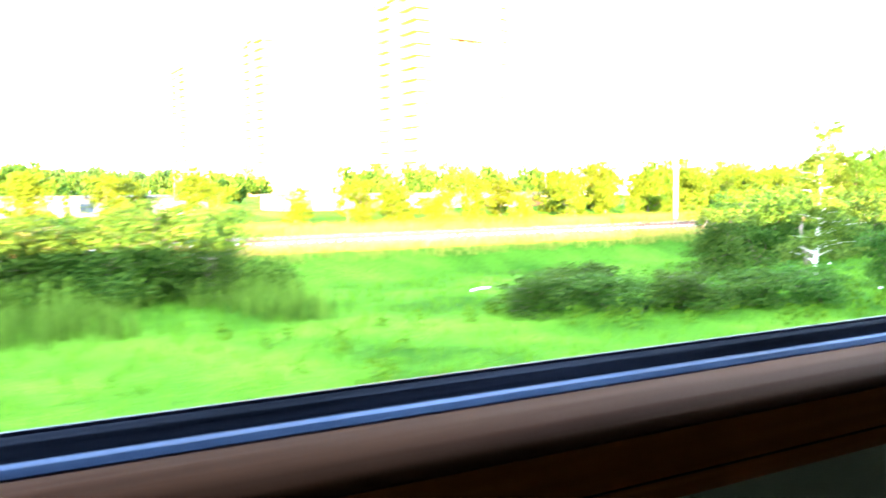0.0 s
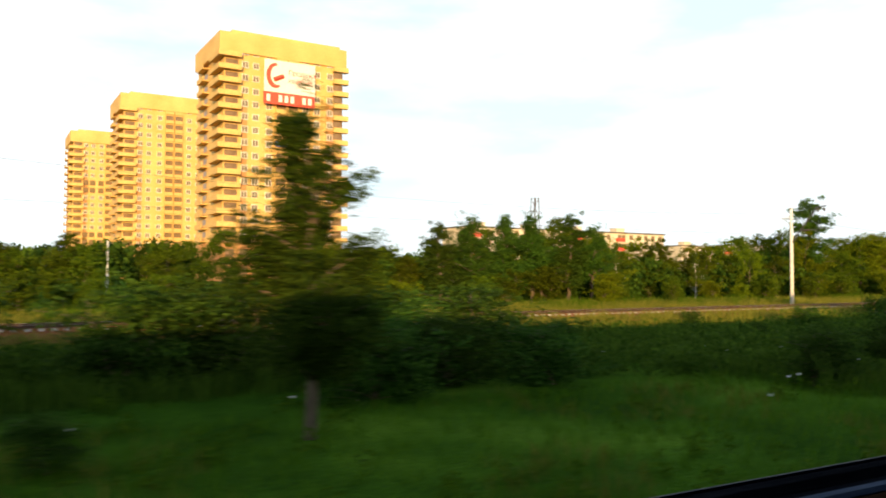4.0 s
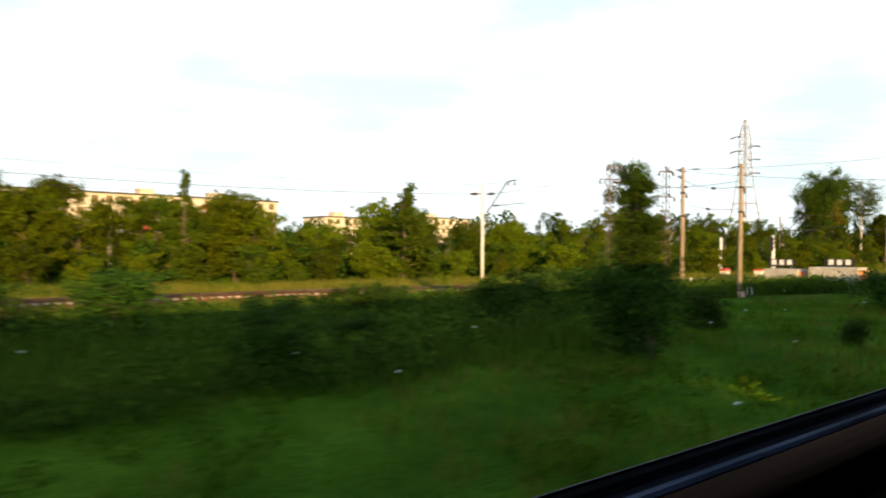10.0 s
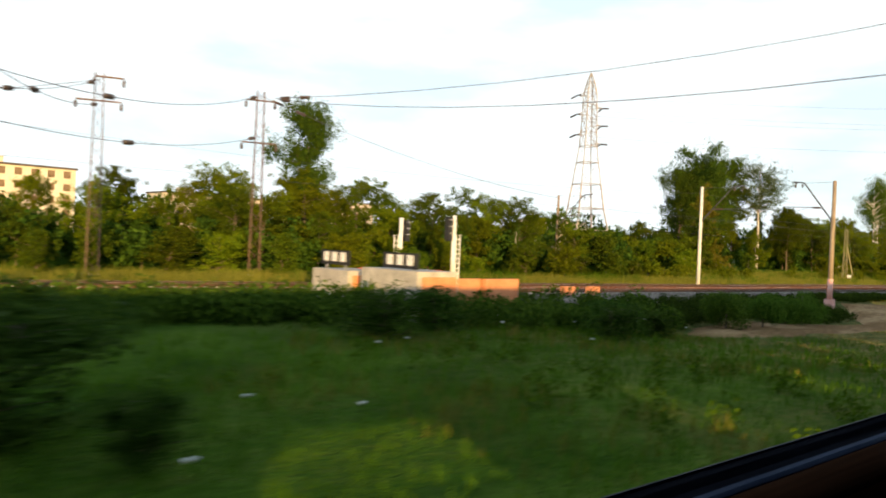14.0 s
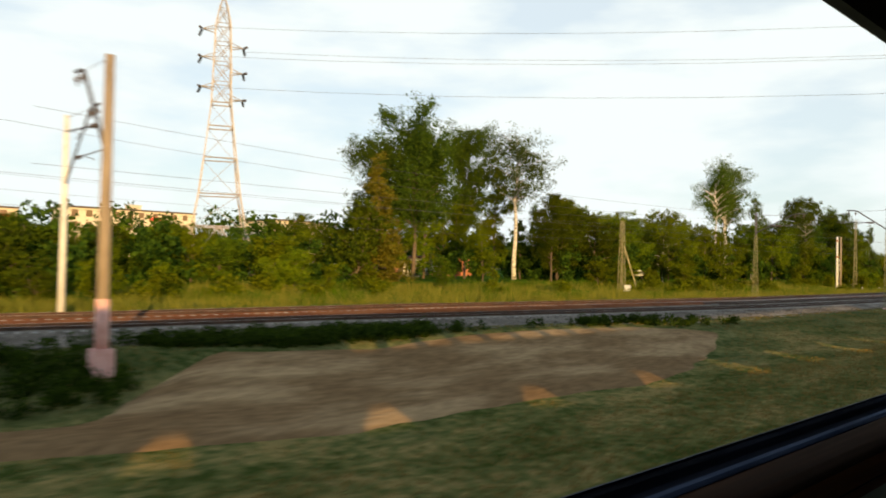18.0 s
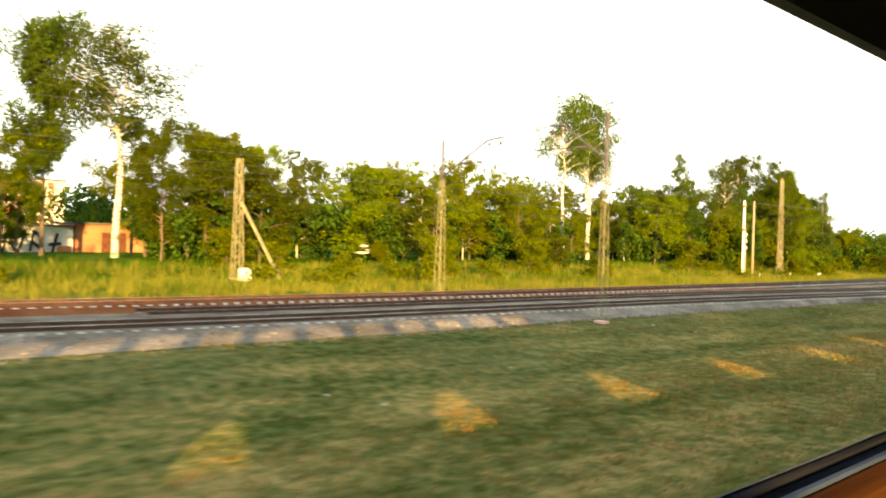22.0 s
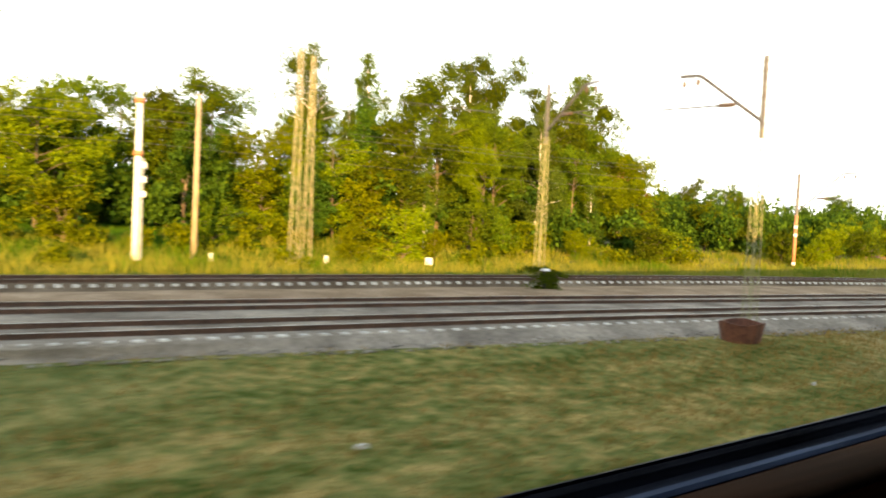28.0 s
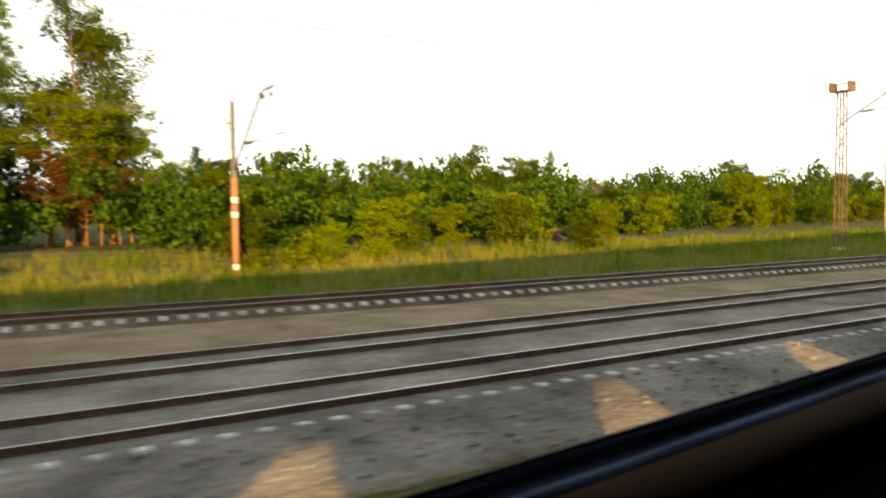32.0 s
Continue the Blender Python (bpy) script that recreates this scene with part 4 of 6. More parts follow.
# ---------- buildings ----------
def tower(x0, x1, y0, depth, h, label, sign, raw=False):
    """A yellow-brick apartment tower with corner balconies; front towards the line. raw: upper windows still open."""
    ob = empty("apartment_tower", label, "building", "apartment towers", at=pose(x0, y0, 0.3))
    W = x1 - x0
    part("wall", Soup(M_YBRICK).box(0, W, 0, depth, 9.0, h - 4.6), ob, "yellow brick walls")
    part("attic_storey", Soup(M_YBRICK).sweep([(0.8, h - 4.6), (depth, h - 4.6), (depth, h - 0.2), (0.8, h - 0.2)], [(-1.2, -1.4, 0), (W + 0.9, -1.4, 0)]), ob, "plain projecting attic storey")
    part("roof", Soup(M_YBRICK).box(W * 0.06, W * 0.98, 0.2, depth, h - 0.2, h + 0.6), ob)
    part("base_storey", Soup(M_OBRICK).box(-0.1, W + 0.1, -0.1, depth, -1.0, 9.0), ob, "orange brick lower storeys")
    part("base_ledge", Soup(M_SLAB).box(-0.3, W + 0.3, -0.4, -0.1, 8.9, 9.25), ob)
    part("brick_pier", Soup(M_OBRICK).box(W * 0.145, W * 0.185, -0.25, 0, 9.0, h - 15), ob)
    part("brick_pier", Soup(M_OBRICK).box(W * 0.855, W, -0.2, 0, 9.0, h - 14), ob)
    # flat dark panels stand in for the shade inside open windows
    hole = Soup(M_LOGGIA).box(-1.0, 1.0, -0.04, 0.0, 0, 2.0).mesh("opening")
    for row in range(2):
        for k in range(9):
            part("opening", hole, ob, "flat dark panel painted as the shade in an unglazed window", at=pose(W * (0.06 + 0.11 * k), -0.102, 1.6 + 3.9 * row))
    win = Soup(M_WHITEPAINT).box(-0.75, 0.75, -0.06, 0.0, 0, 1.5).mesh("window")
    pane = Soup(M_TOWERGLASS).box(-0.62, -0.06, -0.10, -0.05, 0.12, 1.38).box(0.06, 0.62, -0.10, -0.05, 0.12, 1.38).mesh("pane")
    # corner balconies: slab, parapet, and a flat dark panel painting the shade behind
    corner = Soup(M_YBRICK).box(-1.6, 3.6, -1.5, 0.0, 0, 0.22).box(-1.6, 3.6, -1.5, -1.36, 0.22, 1.15).box(-1.6, 0.0, 0.0, 7.0, 0, 0.22).box(-1.6, -1.46, -1.36, 7.0, 0.22, 1.15).mesh("balcony")
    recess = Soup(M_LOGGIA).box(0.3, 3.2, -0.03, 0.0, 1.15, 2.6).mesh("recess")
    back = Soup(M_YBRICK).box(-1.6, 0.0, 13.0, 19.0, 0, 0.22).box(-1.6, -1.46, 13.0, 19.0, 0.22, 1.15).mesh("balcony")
    back_shade = Soup(M_LOGGIA).box(-0.03, 0.0, 14.5, 17.5, 1.15, 2.4).mesh("recess")
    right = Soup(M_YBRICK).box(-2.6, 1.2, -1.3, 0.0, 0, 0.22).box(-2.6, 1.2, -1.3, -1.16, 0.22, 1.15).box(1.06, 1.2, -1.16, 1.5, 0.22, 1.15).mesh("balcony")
    right_shade = Soup(M_LOGGIA).box(-2.4, 0.0, -0.24, -0.21, 1.15, 2.8).mesh("recess")
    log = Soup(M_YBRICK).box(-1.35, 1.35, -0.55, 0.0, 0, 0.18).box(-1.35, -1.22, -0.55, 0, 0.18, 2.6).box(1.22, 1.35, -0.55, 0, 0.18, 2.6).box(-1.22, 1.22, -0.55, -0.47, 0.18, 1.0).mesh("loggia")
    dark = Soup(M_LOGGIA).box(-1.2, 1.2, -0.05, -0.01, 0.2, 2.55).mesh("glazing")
    n = int((h - 14.5) / 2.95) + 1
    for k in range(n):
        z = 9.4 + k * 2.95
        for f in (0.165, 0.255, 0.365, 0.675, 0.775, 0.885):
            y = -0.27 if f == 0.165 else (-0.22 if f > 0.88 else -0.002)
            if raw and (k in (n - 6, n - 7) or k < 3) and f < 0.7:
                part("opening", hole, ob, at=pose(W * f, y, z + 0.6))
                continue
            w = part("window", win, ob, at=pose(W * f, y, z + 0.9))
            part("pane", pane, w)
        for f in (0.465, 0.565):
            g = part("loggia", log, ob, at=pose(W * f, -0.002, z + 0.2))
            part("glazing", dark, g)
        for slab, shade, x in ((corner, recess, 0), (back, back_shade, 0), (right, right_shade, W)):
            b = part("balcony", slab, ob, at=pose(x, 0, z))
            part("recess", shade, b, "flat dark panel painted as the shade behind a balcony")
    if sign:
        b = part("billboard", Soup(M_WHITEPAINT).box(W * 0.305, W * 0.735, -1.6, -1.48, h - 12.8, h - 5.4), ob, "large white advertising banner with a red emblem")
        part("banner_strip", Soup(M_REDPAINT).box(W * 0.30, W * 0.73, -1.62, -1.48, h - 15.6, h - 12.85), ob, "red banner strip with white figures")
        # crescent emblem with a slanting tongue
        em = Soup(M_REDPAINT)
        cx, cz, steps = W * 0.395, h - 9.0, 16
        for i in range(steps + 1):
            a = radians(75 + 230 * i / steps)
            t = 0.45 + 0.95 * math.sin(math.pi * i / steps)
            for rr in (2.9, 2.9 - t):
                for yy in (-1.66, -1.60):
                    em.v.append((cx + math.cos(a) * rr * 0.72, yy, cz + math.sin(a) * rr))
        for i in range(steps):
            k = 4 * i
            em.f += [(k, k + 4, k + 6, k + 2), (k + 1, k + 3, k + 7, k + 5), (k, k + 1, k + 5, k + 4), (k + 2, k + 6, k + 7, k + 3)]
        em.f += [(0, 2, 3, 1), (4 * steps, 4 * steps + 1, 4 * steps + 3, 4 * steps + 2)]
        part("emblem", em, b, "red crescent emblem")
        part("emblem_tongue", Soup(M_REDPAINT).bar((cx - 0.3, -1.63, cz - 1.0), (cx + 2.0, -1.63, cz + 0.1), 0.75), b)
        for i in range(8):
            if i in (1, 5):
                continue
            a = W * (0.325 + 0.05 * i)
            part("white_bar", Soup(M_WHITEPAINT).box(a, a + 0.85, -1.66, -1.61, h - 15.0, h - 13.4), b)
        for row, word in enumerate(("Продажа", "квартир")):
            text = bpy.data.curves.new("slogan", 'FONT')
            text.body, text.size, text.extrude = word, 1.5, 0.02
            text.materials.append(M_REDPAINT)
            part("slogan", text, b, "red slogan lettering", pose(W * 0.505, -1.63, h - 8.4 - 1.9 * row, 90))
        q = part("blue_sign", Soup(M_BLUEPAINT).box(W * 0.41, W * 0.63, -0.8, -0.6, h - 25.2, h - 23.9), ob, "small blue sign with white lettering")
        part("lettering", Soup(M_WHITEPAINT).box(W * 0.45, W * 0.59, -0.84, -0.79, h - 24.8, h - 24.3), q)
    return ob


tower(135.0, 163.6, 175.0, 24, 56.5, "tall yellow-brick apartment tower with a sales banner", True)
tower(127.0, 157.0, 264.0, 24, 59.5, "tall yellow-brick apartment tower standing behind", False)
tower(119.0, 147.0, 336.0, 24, 58.0, "unfinished yellow-brick apartment tower with open windows", False, True)


def slab_block(x0, x1, y0, top, label, reds=(), turn=0, floors=5):
    """A pale long panel block with small windows and red balconies."""
    W = x1 - x0
    ob = empty("panel_block", label, "building", "panel blocks", at=pose(x0, y0, top - 14.2, 0, 0, turn))
    part("wall", Soup(M_PANEL).box(0, W, 0, 12, -1, 14.2), ob, "pale panel walls")
    part("roof", Soup(M_ROOFING).box(-0.3, W + 0.3, -0.4, 12.3, 14.2, 14.6), ob)
    for k in range(int(W / 18)):
        part("roof_housing", Soup(M_PANEL).box(6 + 18 * k, 9.5 + 18 * k, 4, 7, 14.6, 16.0).box(5.8 + 18 * k, 9.7 + 18 * k, 3.8, 7.2, 16.0, 16.15), ob)
    win = Soup(M_LOGGIA).box(-0.65, 0.65, -0.02, 0.0, 0, 1.4).box(-0.72, -0.65, -0.06, 0, -0.06, 1.46).box(0.65, 0.72, -0.06, 0, -0.06, 1.46).box(-0.65, 0.65, -0.06, 0, 1.4, 1.46).box(-0.65, 0.65, -0.08, 0, -0.07, 0).mesh("window")
    bal = Soup(M_REDPAINT).box(-1.6, 1.6, -0.9, 0, 0, 0.12).box(-1.6, 1.6, -0.9, -0.82, 0.12, 1.1).box(-1.6, -1.5, -0.82, 0, 0.12, 1.1).box(1.5, 1.6, -0.82, 0, 0.12, 1.1).mesh("balcony")
    for k in range(floors):
        z = 14.2 - 2.8 * (k + 1) + 0.9
        for i in range(int(W / 3.2)):
            x = 1.6 + 3.2 * i
            if any(abs(x - r) < 1.7 for r in reds):
                continue
            part("window", win, ob, at=pose(x, -0.003, z))
        for r in reds:
            part("balcony", bal, ob, at=pose(r, 0, z - 0.7))
            part("window", win, ob, at=pose(r, -0.003, z))
    return ob


slab_block(203.0, 280.0, 181.0, 15.3, "long pale five-storey panel block with red balconies", (3.5, 41, 57.5))
slab_block(306.0, 334.0, 197.0, 12.8, "pale panel block behind the trees", (25,))
slab_block(342.0, 358.0, 188.0, 13.4, "end of a pale panel block above the trees")
slab_block(362, 386, 215.0, 15.0, "pale panel block beyond the pylon", (12,))

# ---------- trees and shrubs ----------
rng = np.random.default_rng(7)


def leaf_quads(pos, out, size, r):
    """Small bent leaf sprays at the given places."""
    count = len(pos)
    a = r.normal(size=(count, 3)) + out * 0.7
    a /= np.linalg.norm(a, axis=1)[:, None]
    u = np.cross(a, r.normal(size=(count, 3)))
    u /= np.linalg.norm(u, axis=1)[:, None]
    v = np.cross(a, u)
    s = size * (0.55 + 0.9 * r.random(count))[:, None]
    k = 0.3 * s * a
    quads = np.stack([pos - u * s * 0.6, pos - v * s * 0.38 + k * 0.6, pos + u * s * 0.65 - k * 0.4, pos + v * s * 0.38 + k], 1)
    return quads.reshape(-1, 3), np.arange(count * 4).reshape(-1, 4)


def leaf_cloud(centres, radii, count, size, flat=0.85, seed=0):
    """Leaf sprays scattered in rounded clumps."""
    r = np.random.default_rng(seed)
    centres, radii = np.array(centres), np.array(radii)
    w = radii ** 2
    pick = r.choice(len(centres), count, p=w / w.sum())
    d = r.normal(size=(count, 3))
    d /= np.linalg.norm(d, axis=1)[:, None]
    rad = radii[pick] * (0.2 + 0.95 * r.random(count) ** 0.6)
    return leaf_quads(centres[pick] + d * rad[:, None] * np.array([1, 1, flat]), d, size, r)


def leaf_spray(limbs, count, size, loose, droop, seed):
    """Leaf sprays gathered in clumps along limbs, thickest towards their ends."""
    r = np.random.default_rng(seed)
    p, q = np.array([a for a, b in limbs]), np.array([b for a, b in limbs])
    ln = np.linalg.norm(q - p, axis=1) + 0.15
    clumps = max(60, count // 34)
    pick = r.choice(len(limbs), clumps, p=ln / ln.sum())
    f = 1.10 - 0.72 * r.random(clumps) ** 1.2
    sc = loose * (0.45 + 0.75 * ln[pick] / ln.max())
    centre = p[pick] + (q - p)[pick] * f[:, None] + np.clip(r.normal(size=(clumps, 3)), -1.6, 1.6) * sc[:, None] * np.array([1, 1, 0.8])
    centre[:, 2] -= droop * r.random(clumps) ** 2 * sc * 2
    sel = r.integers(clumps, size=count)
    off = np.clip(r.normal(size=(count, 3)), -1.9, 1.9) * (sc[sel] * (0.34 + 0.42 * r.random(clumps)[sel]))[:, None]
    off[:, 2] *= 0.75
    out = off / (np.linalg.norm(off, axis=1)[:, None] + 1e-6)
    return leaf_quads(centre[sel] + off, out, size, r)


def branching(kind, h, spread, seed):
    """Trunk and limbs with the clumps that they carry."""
    r = random.Random(seed)
    bark = {"birch": M_BIRCH, "high": M_BIRCH, "withered": M_REDBARK, "leggy": M_REDBARK}.get(kind, M_BARK)
    s = Soup(bark, True)
    sprays = []
    fork = kind == "shrub"
    lo = {"birch": 0.14, "poplar": 0.32, "aspen": 0.16, "shrub": 0.05, "withered": 0.2, "leggy": 0.55, "spruce": 0.05, "cone": 0.06, "nearaspen": 0.16, "high": 0.52}.get(kind, 0.12)
    r0 = h * {"birch": 0.0125, "high": 0.015, "shrub": 0.012, "poplar": 0.02}.get(kind, 0.016)
    stems = r.randint(3, 5) if fork else 1
    for st in range(stems):
        lean = Vector((r.uniform(-1, 1), r.uniform(-1, 1), 0)) * (0.30 if fork else 0.035) * h
        pts = [Vector((0, 0, -0.4)) + (Vector((r.uniform(-.2, .2), r.uniform(-.2, .2), 0)) if fork else Vector())]
        m = 7
        for i in range(1, m + 1):
            f = i / m
            pts.append(Vector((lean.x * f + r.uniform(-1, 1) * 0.012 * h, lean.y * f + r.uniform(-1, 1) * 0.012 * h, h * 0.97 * f)))
        s.tube(pts, [max(0.012, r0 * (1 - 0.93 * i / m)) for i in range(m + 1)], 7)
        limbs = {"birch": 40, "high": 36, "poplar": 34, "shrub": 9, "spruce": 60, "cone": 50, "withered": 26, "aspen": 38, "nearaspen": 46}.get(kind, 24)
        for b in range(limbs):
            f = lo + (0.98 - lo) * (b + r.random()) / limbs
            i = min(m - 1, int(f * m))
            p = pts[i].lerp(pts[i + 1], f * m - i)
            g = (f - lo) / (1 - lo)
            if kind in ("spruce", "cone"):
                reach = spread * (1 - g) + 0.15
            elif kind in ("birch", "high"):
                reach = spread * (0.35 + 0.75 * math.sin(math.pi * min(1, g * 0.85 + 0.12))) if kind == "high" else spread * (1.0 - 0.8 * g) * (0.7 + 0.3 * min(1, g * 6))
            elif kind == "poplar":
                reach = spread * (0.55 + 0.55 * math.sin(math.pi * (g * 0.8 + 0.1)))
            elif kind in ("aspen", "nearaspen"):
                reach = spread * (0.95 - 0.72 * g)
            elif fork:
                reach = spread * 0.55
            else:
                reach = spread * (0.6 + 0.5 * math.sin(math.pi * (g * 0.75 + 0.12)))
            reach *= r.uniform(0.4, 1.3)
            ang = r.uniform(0, 2 * math.pi)
            up = {"birch": 0.35, "high": 0.5, "poplar": 0.7, "spruce": -0.15, "cone": 0.25, "aspen": 0.6, "nearaspen": 0.7}.get(kind, 0.35) * reach
            q = p + Vector((math.cos(ang) * reach, math.sin(ang) * reach, up))
            mid = p.lerp(q, 0.5) + Vector((0, 0, 0.08 * reach))
            rb = max(0.008, r0 * (1 - f) * (0.75 if kind == "high" else 0.45) + 0.006)
            s.tube([p, mid, q], [rb, rb * 0.7, 0.005], 5, False)
            sprays.append((tuple(p.lerp(q, 0.15)), tuple(q)))
            for side in range(2):
                w = p.lerp(q, r.uniform(0.35, 0.8))
                e = w + Vector((r.uniform(-1, 1), r.uniform(-1, 1), r.uniform(-0.4, 0.8))) * reach * 0.45
                sprays.append((tuple(w), tuple(e)))
        sprays.append((tuple(pts[-2]), tuple(pts[-1] + Vector((0, 0, 0.03 * h)))))
    return s.mesh("trunk"), sprays


KINDS = {  # height, spread, leaves, leaf size, leaf material
    "birch": (11.0, 2.1, 10500, 0.125, M_LEAF_B), "high": (15.0, 2.6, 15000, 0.115, M_LEAF_B), "poplar": (16.0, 4.2, 36000, 0.19, M_LEAF_P), "bigbirch": (9.2, 2.5, 26000, 0.095, M_LEAF_B),
    "broad": (9.0, 3.0, 14500, 0.135, M_LEAF), "tallbroad": (14.0, 3.6, 34000, 0.135, M_LEAF), "tallgold": (14.0, 3.4, 34000, 0.135, M_LEAF_Y), "tallbirch": (16.0, 2.9, 26000, 0.12, M_LEAF_B), "gold": (8.0, 2.9, 14000, 0.135, M_LEAF_Y), "aspen": (9.0, 1.8, 15000, 0.115, M_LEAF_D), "nearaspen": (9.0, 1.8, 30000, 0.085, M_LEAF_D),
    "shrub": (3.0, 1.9, 6800, 0.105, M_LEAF_W), "spruce": (11.0, 2.6, 22000, 0.12, M_LEAF_K), "leggy": (9.0, 2.2, 9000, 0.12, M_LEAF_Y), "cone": (9.0, 2.0, 13000, 0.13, M_LEAF), "withered": (8.5, 2.4, 9000, 0.12, M_LEAF_R),
    "bush": (2.2, 1.5, 5200, 0.095, M_LEAF_W), "goldbush": (3.2, 2.2, 7000, 0.12, M_LEAF_Y), "greenbush": (3.2, 2.2, 7000, 0.12, M_LEAF)}
TREE_MESHES = {}
LOOSE = {"tallbroad": 0.15, "tallgold": 0.15, "tallbirch": 0.17, "birch": 0.16, "high": 0.23, "poplar": 0.19, "bigbirch": 0.13, "aspen": 0.2, "spruce": 0.12, "withered": 0.17, "cone": 0.13, "nearaspen": 0.17, "shrub": 0.2, "bush": 0.22, "broad": 0.14, "gold": 0.14, "greenbush": 0.14, "goldbush": 0.14}
for kind, (kh, ks, kn, kl, km) in KINDS.items():
    TREE_MESHES[kind] = []
    for variant in range(4 if kind in ("broad", "gold", "shrub", "birch") else 3 if kind.startswith("tall") else 2):
        sd = 100 + variant * 17 + len(kind) * 31 + ord(kind[0])
        tm, sprays = branching("shrub" if kind.endswith("bush") else "birch" if kind in ("bigbirch", "tallbirch") else kind, kh, ks, sd)
        lv, lf = leaf_spray(sprays, kn, kl, ks * LOOSE.get(kind, 0.17), 1.0 if kind in ("birch", "high", "bigbirch", "tallbirch") else 0.3, sd)
        lv[:, 2] = np.maximum(lv[:, 2], 0.03)
        TREE_MESHES[kind].append((tm, mesh_from("crown", lv, lf, km)))
NAMES = {"leggy": ("deciduous_tree", "thin reddish-barked tree with a high yellow-green crown"), "tallbroad": ("deciduous_tree", "tall leafy green tree at the wood's edge"), "tallgold": ("deciduous_tree", "tall yellow-green tree lit by low sun"),
         "tallbirch": ("birch_tree", "tall white-barked birch with fine hanging leaves"), "bigbirch": ("birch_tree", "dense conical birch with white trunk"), "birch": ("birch_tree", "slender white-barked birch with light green leaves"), "high": ("birch_tree", "tall birch with bare white trunk and high crown"),
         "poplar": ("poplar_tree", "tall dark green poplar with a broad crown"), "broad": ("deciduous_tree", "leafy green deciduous tree at the wood's edge"),
         "gold": ("deciduous_tree", "yellow-green deciduous tree lit by low sun"), "aspen": ("aspen_tree", "young upright dark green aspen in the meadow"),
         "shrub": ("willow_shrub", "dark green many-stemmed willow shrub in grass"), "spruce": ("conifer_tree", "dense khaki-gold conical tree beside the poplars"),
         "cone": ("conifer_tree", "pointed green conical tree at the wood's edge"), "nearaspen": ("aspen_tree", "young pointed aspen with a pale trunk in the meadow"),
         "withered": ("withered_tree", "reddish withered tree with bare trunks and rusty foliage"), "bush": ("bush", "low rounded green bush in the meadow"),
         "goldbush": ("bush", "sunlit yellow-green bush at the wood's edge"), "greenbush": ("bush", "green bush at the wood's edge")}
tree_count = 0


def tree(kind, x, y, h, wide=1.0, variant=None, base=None, label=None, lean=0.0):
    global tree_count
    tree_count += 1
    if h > 9.5 and kind in ("broad", "gold", "birch"):
        kind = "tall" + kind
        h *= 0.96
    v = TREE_MESHES[kind]
    tm, cm = v[(tree_count if variant is None else variant) % len(v)]
    k = h / KINDS[kind][0]
    name, text = NAMES[kind]
    z = ground_z(x, y) if base is None else base
    m = pose(x, y, z, 0, lean, 0) @ pose(0, 0, 0, 0, 0, (tree_count * 137.5) % 360) @ Matrix.Diagonal((k * wide, k * wide, k, 1))
    ob = empty(name, label or text, "bush" if kind == "shrub" or kind.endswith("bush") else "tree", "shrubs and bushes" if kind == "shrub" or kind.endswith("bush") else "trees along the line", at=m)
    part("trunk", tm, ob)
    part("crown", cm, ob)
    return ob


# single trees that stand out
tree("birch", 65.7, 25.7, 7.4, 1.3, 0, label="thin white birch rising from the meadow shrubs")
tree("nearaspen", 97.2, 22.6, 8.8, 1.3, 0)
tree("bigbirch", 159.9, 12.6, 9.2, 1.0, 0, label="leafy birch close to the line with white trunk", lean=6.0)
tree("bush", 161.6, 14.4, 2.2, 1.1)
tree("bush", 158.8, 14.2, 1.9, 0.9)
tree("broad", 140.6, 20.6, 5.7, 1.05, label="small bushy tree close to the line, dark below")
tree("aspen", 173.2, 59.5, 11.6, 1.5, 1)
tree("cone", 197.9, 54.7, 8.8, 0.8)
tree("broad", 146.3, 72.0, 8.2, 0.85)
tree("nearaspen", 198.6, 17.3, 6.6, 1.15, 1, label="young tree in the meadow, dark below and sunlit on top")
for px, ph in ((121.5, 6.6), (124.5, 7.2), (127.5, 7.4), (130.6, 7.6), (134.5, 7.8), (137.5, 6.8)):
    tree("aspen", px, 56.5, ph + 0.3, 1.35)
tree("poplar", 266.6, 62.0, 13.2, 0.62, 1, label="tall leafy tree standing above the wood")
tree("poplar", 338.9, 63.5, 16.4, 0.8, 0)
tree("poplar", 335.0, 65.0, 13.8, 0.68, 1)
tree("poplar", 342.8, 66.0, 15.0, 0.6, 1)
tree("poplar", 349.4, 66.0, 16.8, 0.58, 1)
tree("spruce", 329.2, 57.6, 11.8, 1.15, 0)
tree("greenbush", 325.0, 55.5, 7.0, 0.7)
tree("broad", 357.9, 58.5, 10.2, 1.15)
tree("goldbush", 436.0, 54.0, 5.4, 0.75)
tree("high", 353.5, 61.6, 17.8, 1.15, 0, label="birch with a bright white trunk in front of poplars")
tree("high", 402.8, 60.8, 18.8, 0.8, 0)
tree("high", 408.9, 62.2, 19.6, 1.05, 1)
tree("high", 409.3, 62.6, 17.0, 0.8, 0, lean=3.5)
tree("greenbush", 434.8, 33.5, 1.2, 1.5)
for px, py, ph in ((417.5, 62.5, 9.3), (421.0, 63.5, 9.2), (424.2, 62.0, 9.4), (427.0, 61.0, 10.6)):
    tree("broad", px, py, ph, 1.0)
tree("high", 433.0, 58.0, 13.8, 0.9, 1)
tree("broad", 442.0, 55.0, 13.0, 1.0)
tree("birch", 449.5, 52.5, 12.0, 0.9, 3)
tree("birch", 445.0, 73.0, 18.0, 0.9, 0)
tree("birch", 453.5, 67.7, 17.6, 0.9, 1)
tree("broad", 455.8, 69.5, 17.6, 0.75)
tree("broad", 458.5, 62.0, 14.0, 0.9)
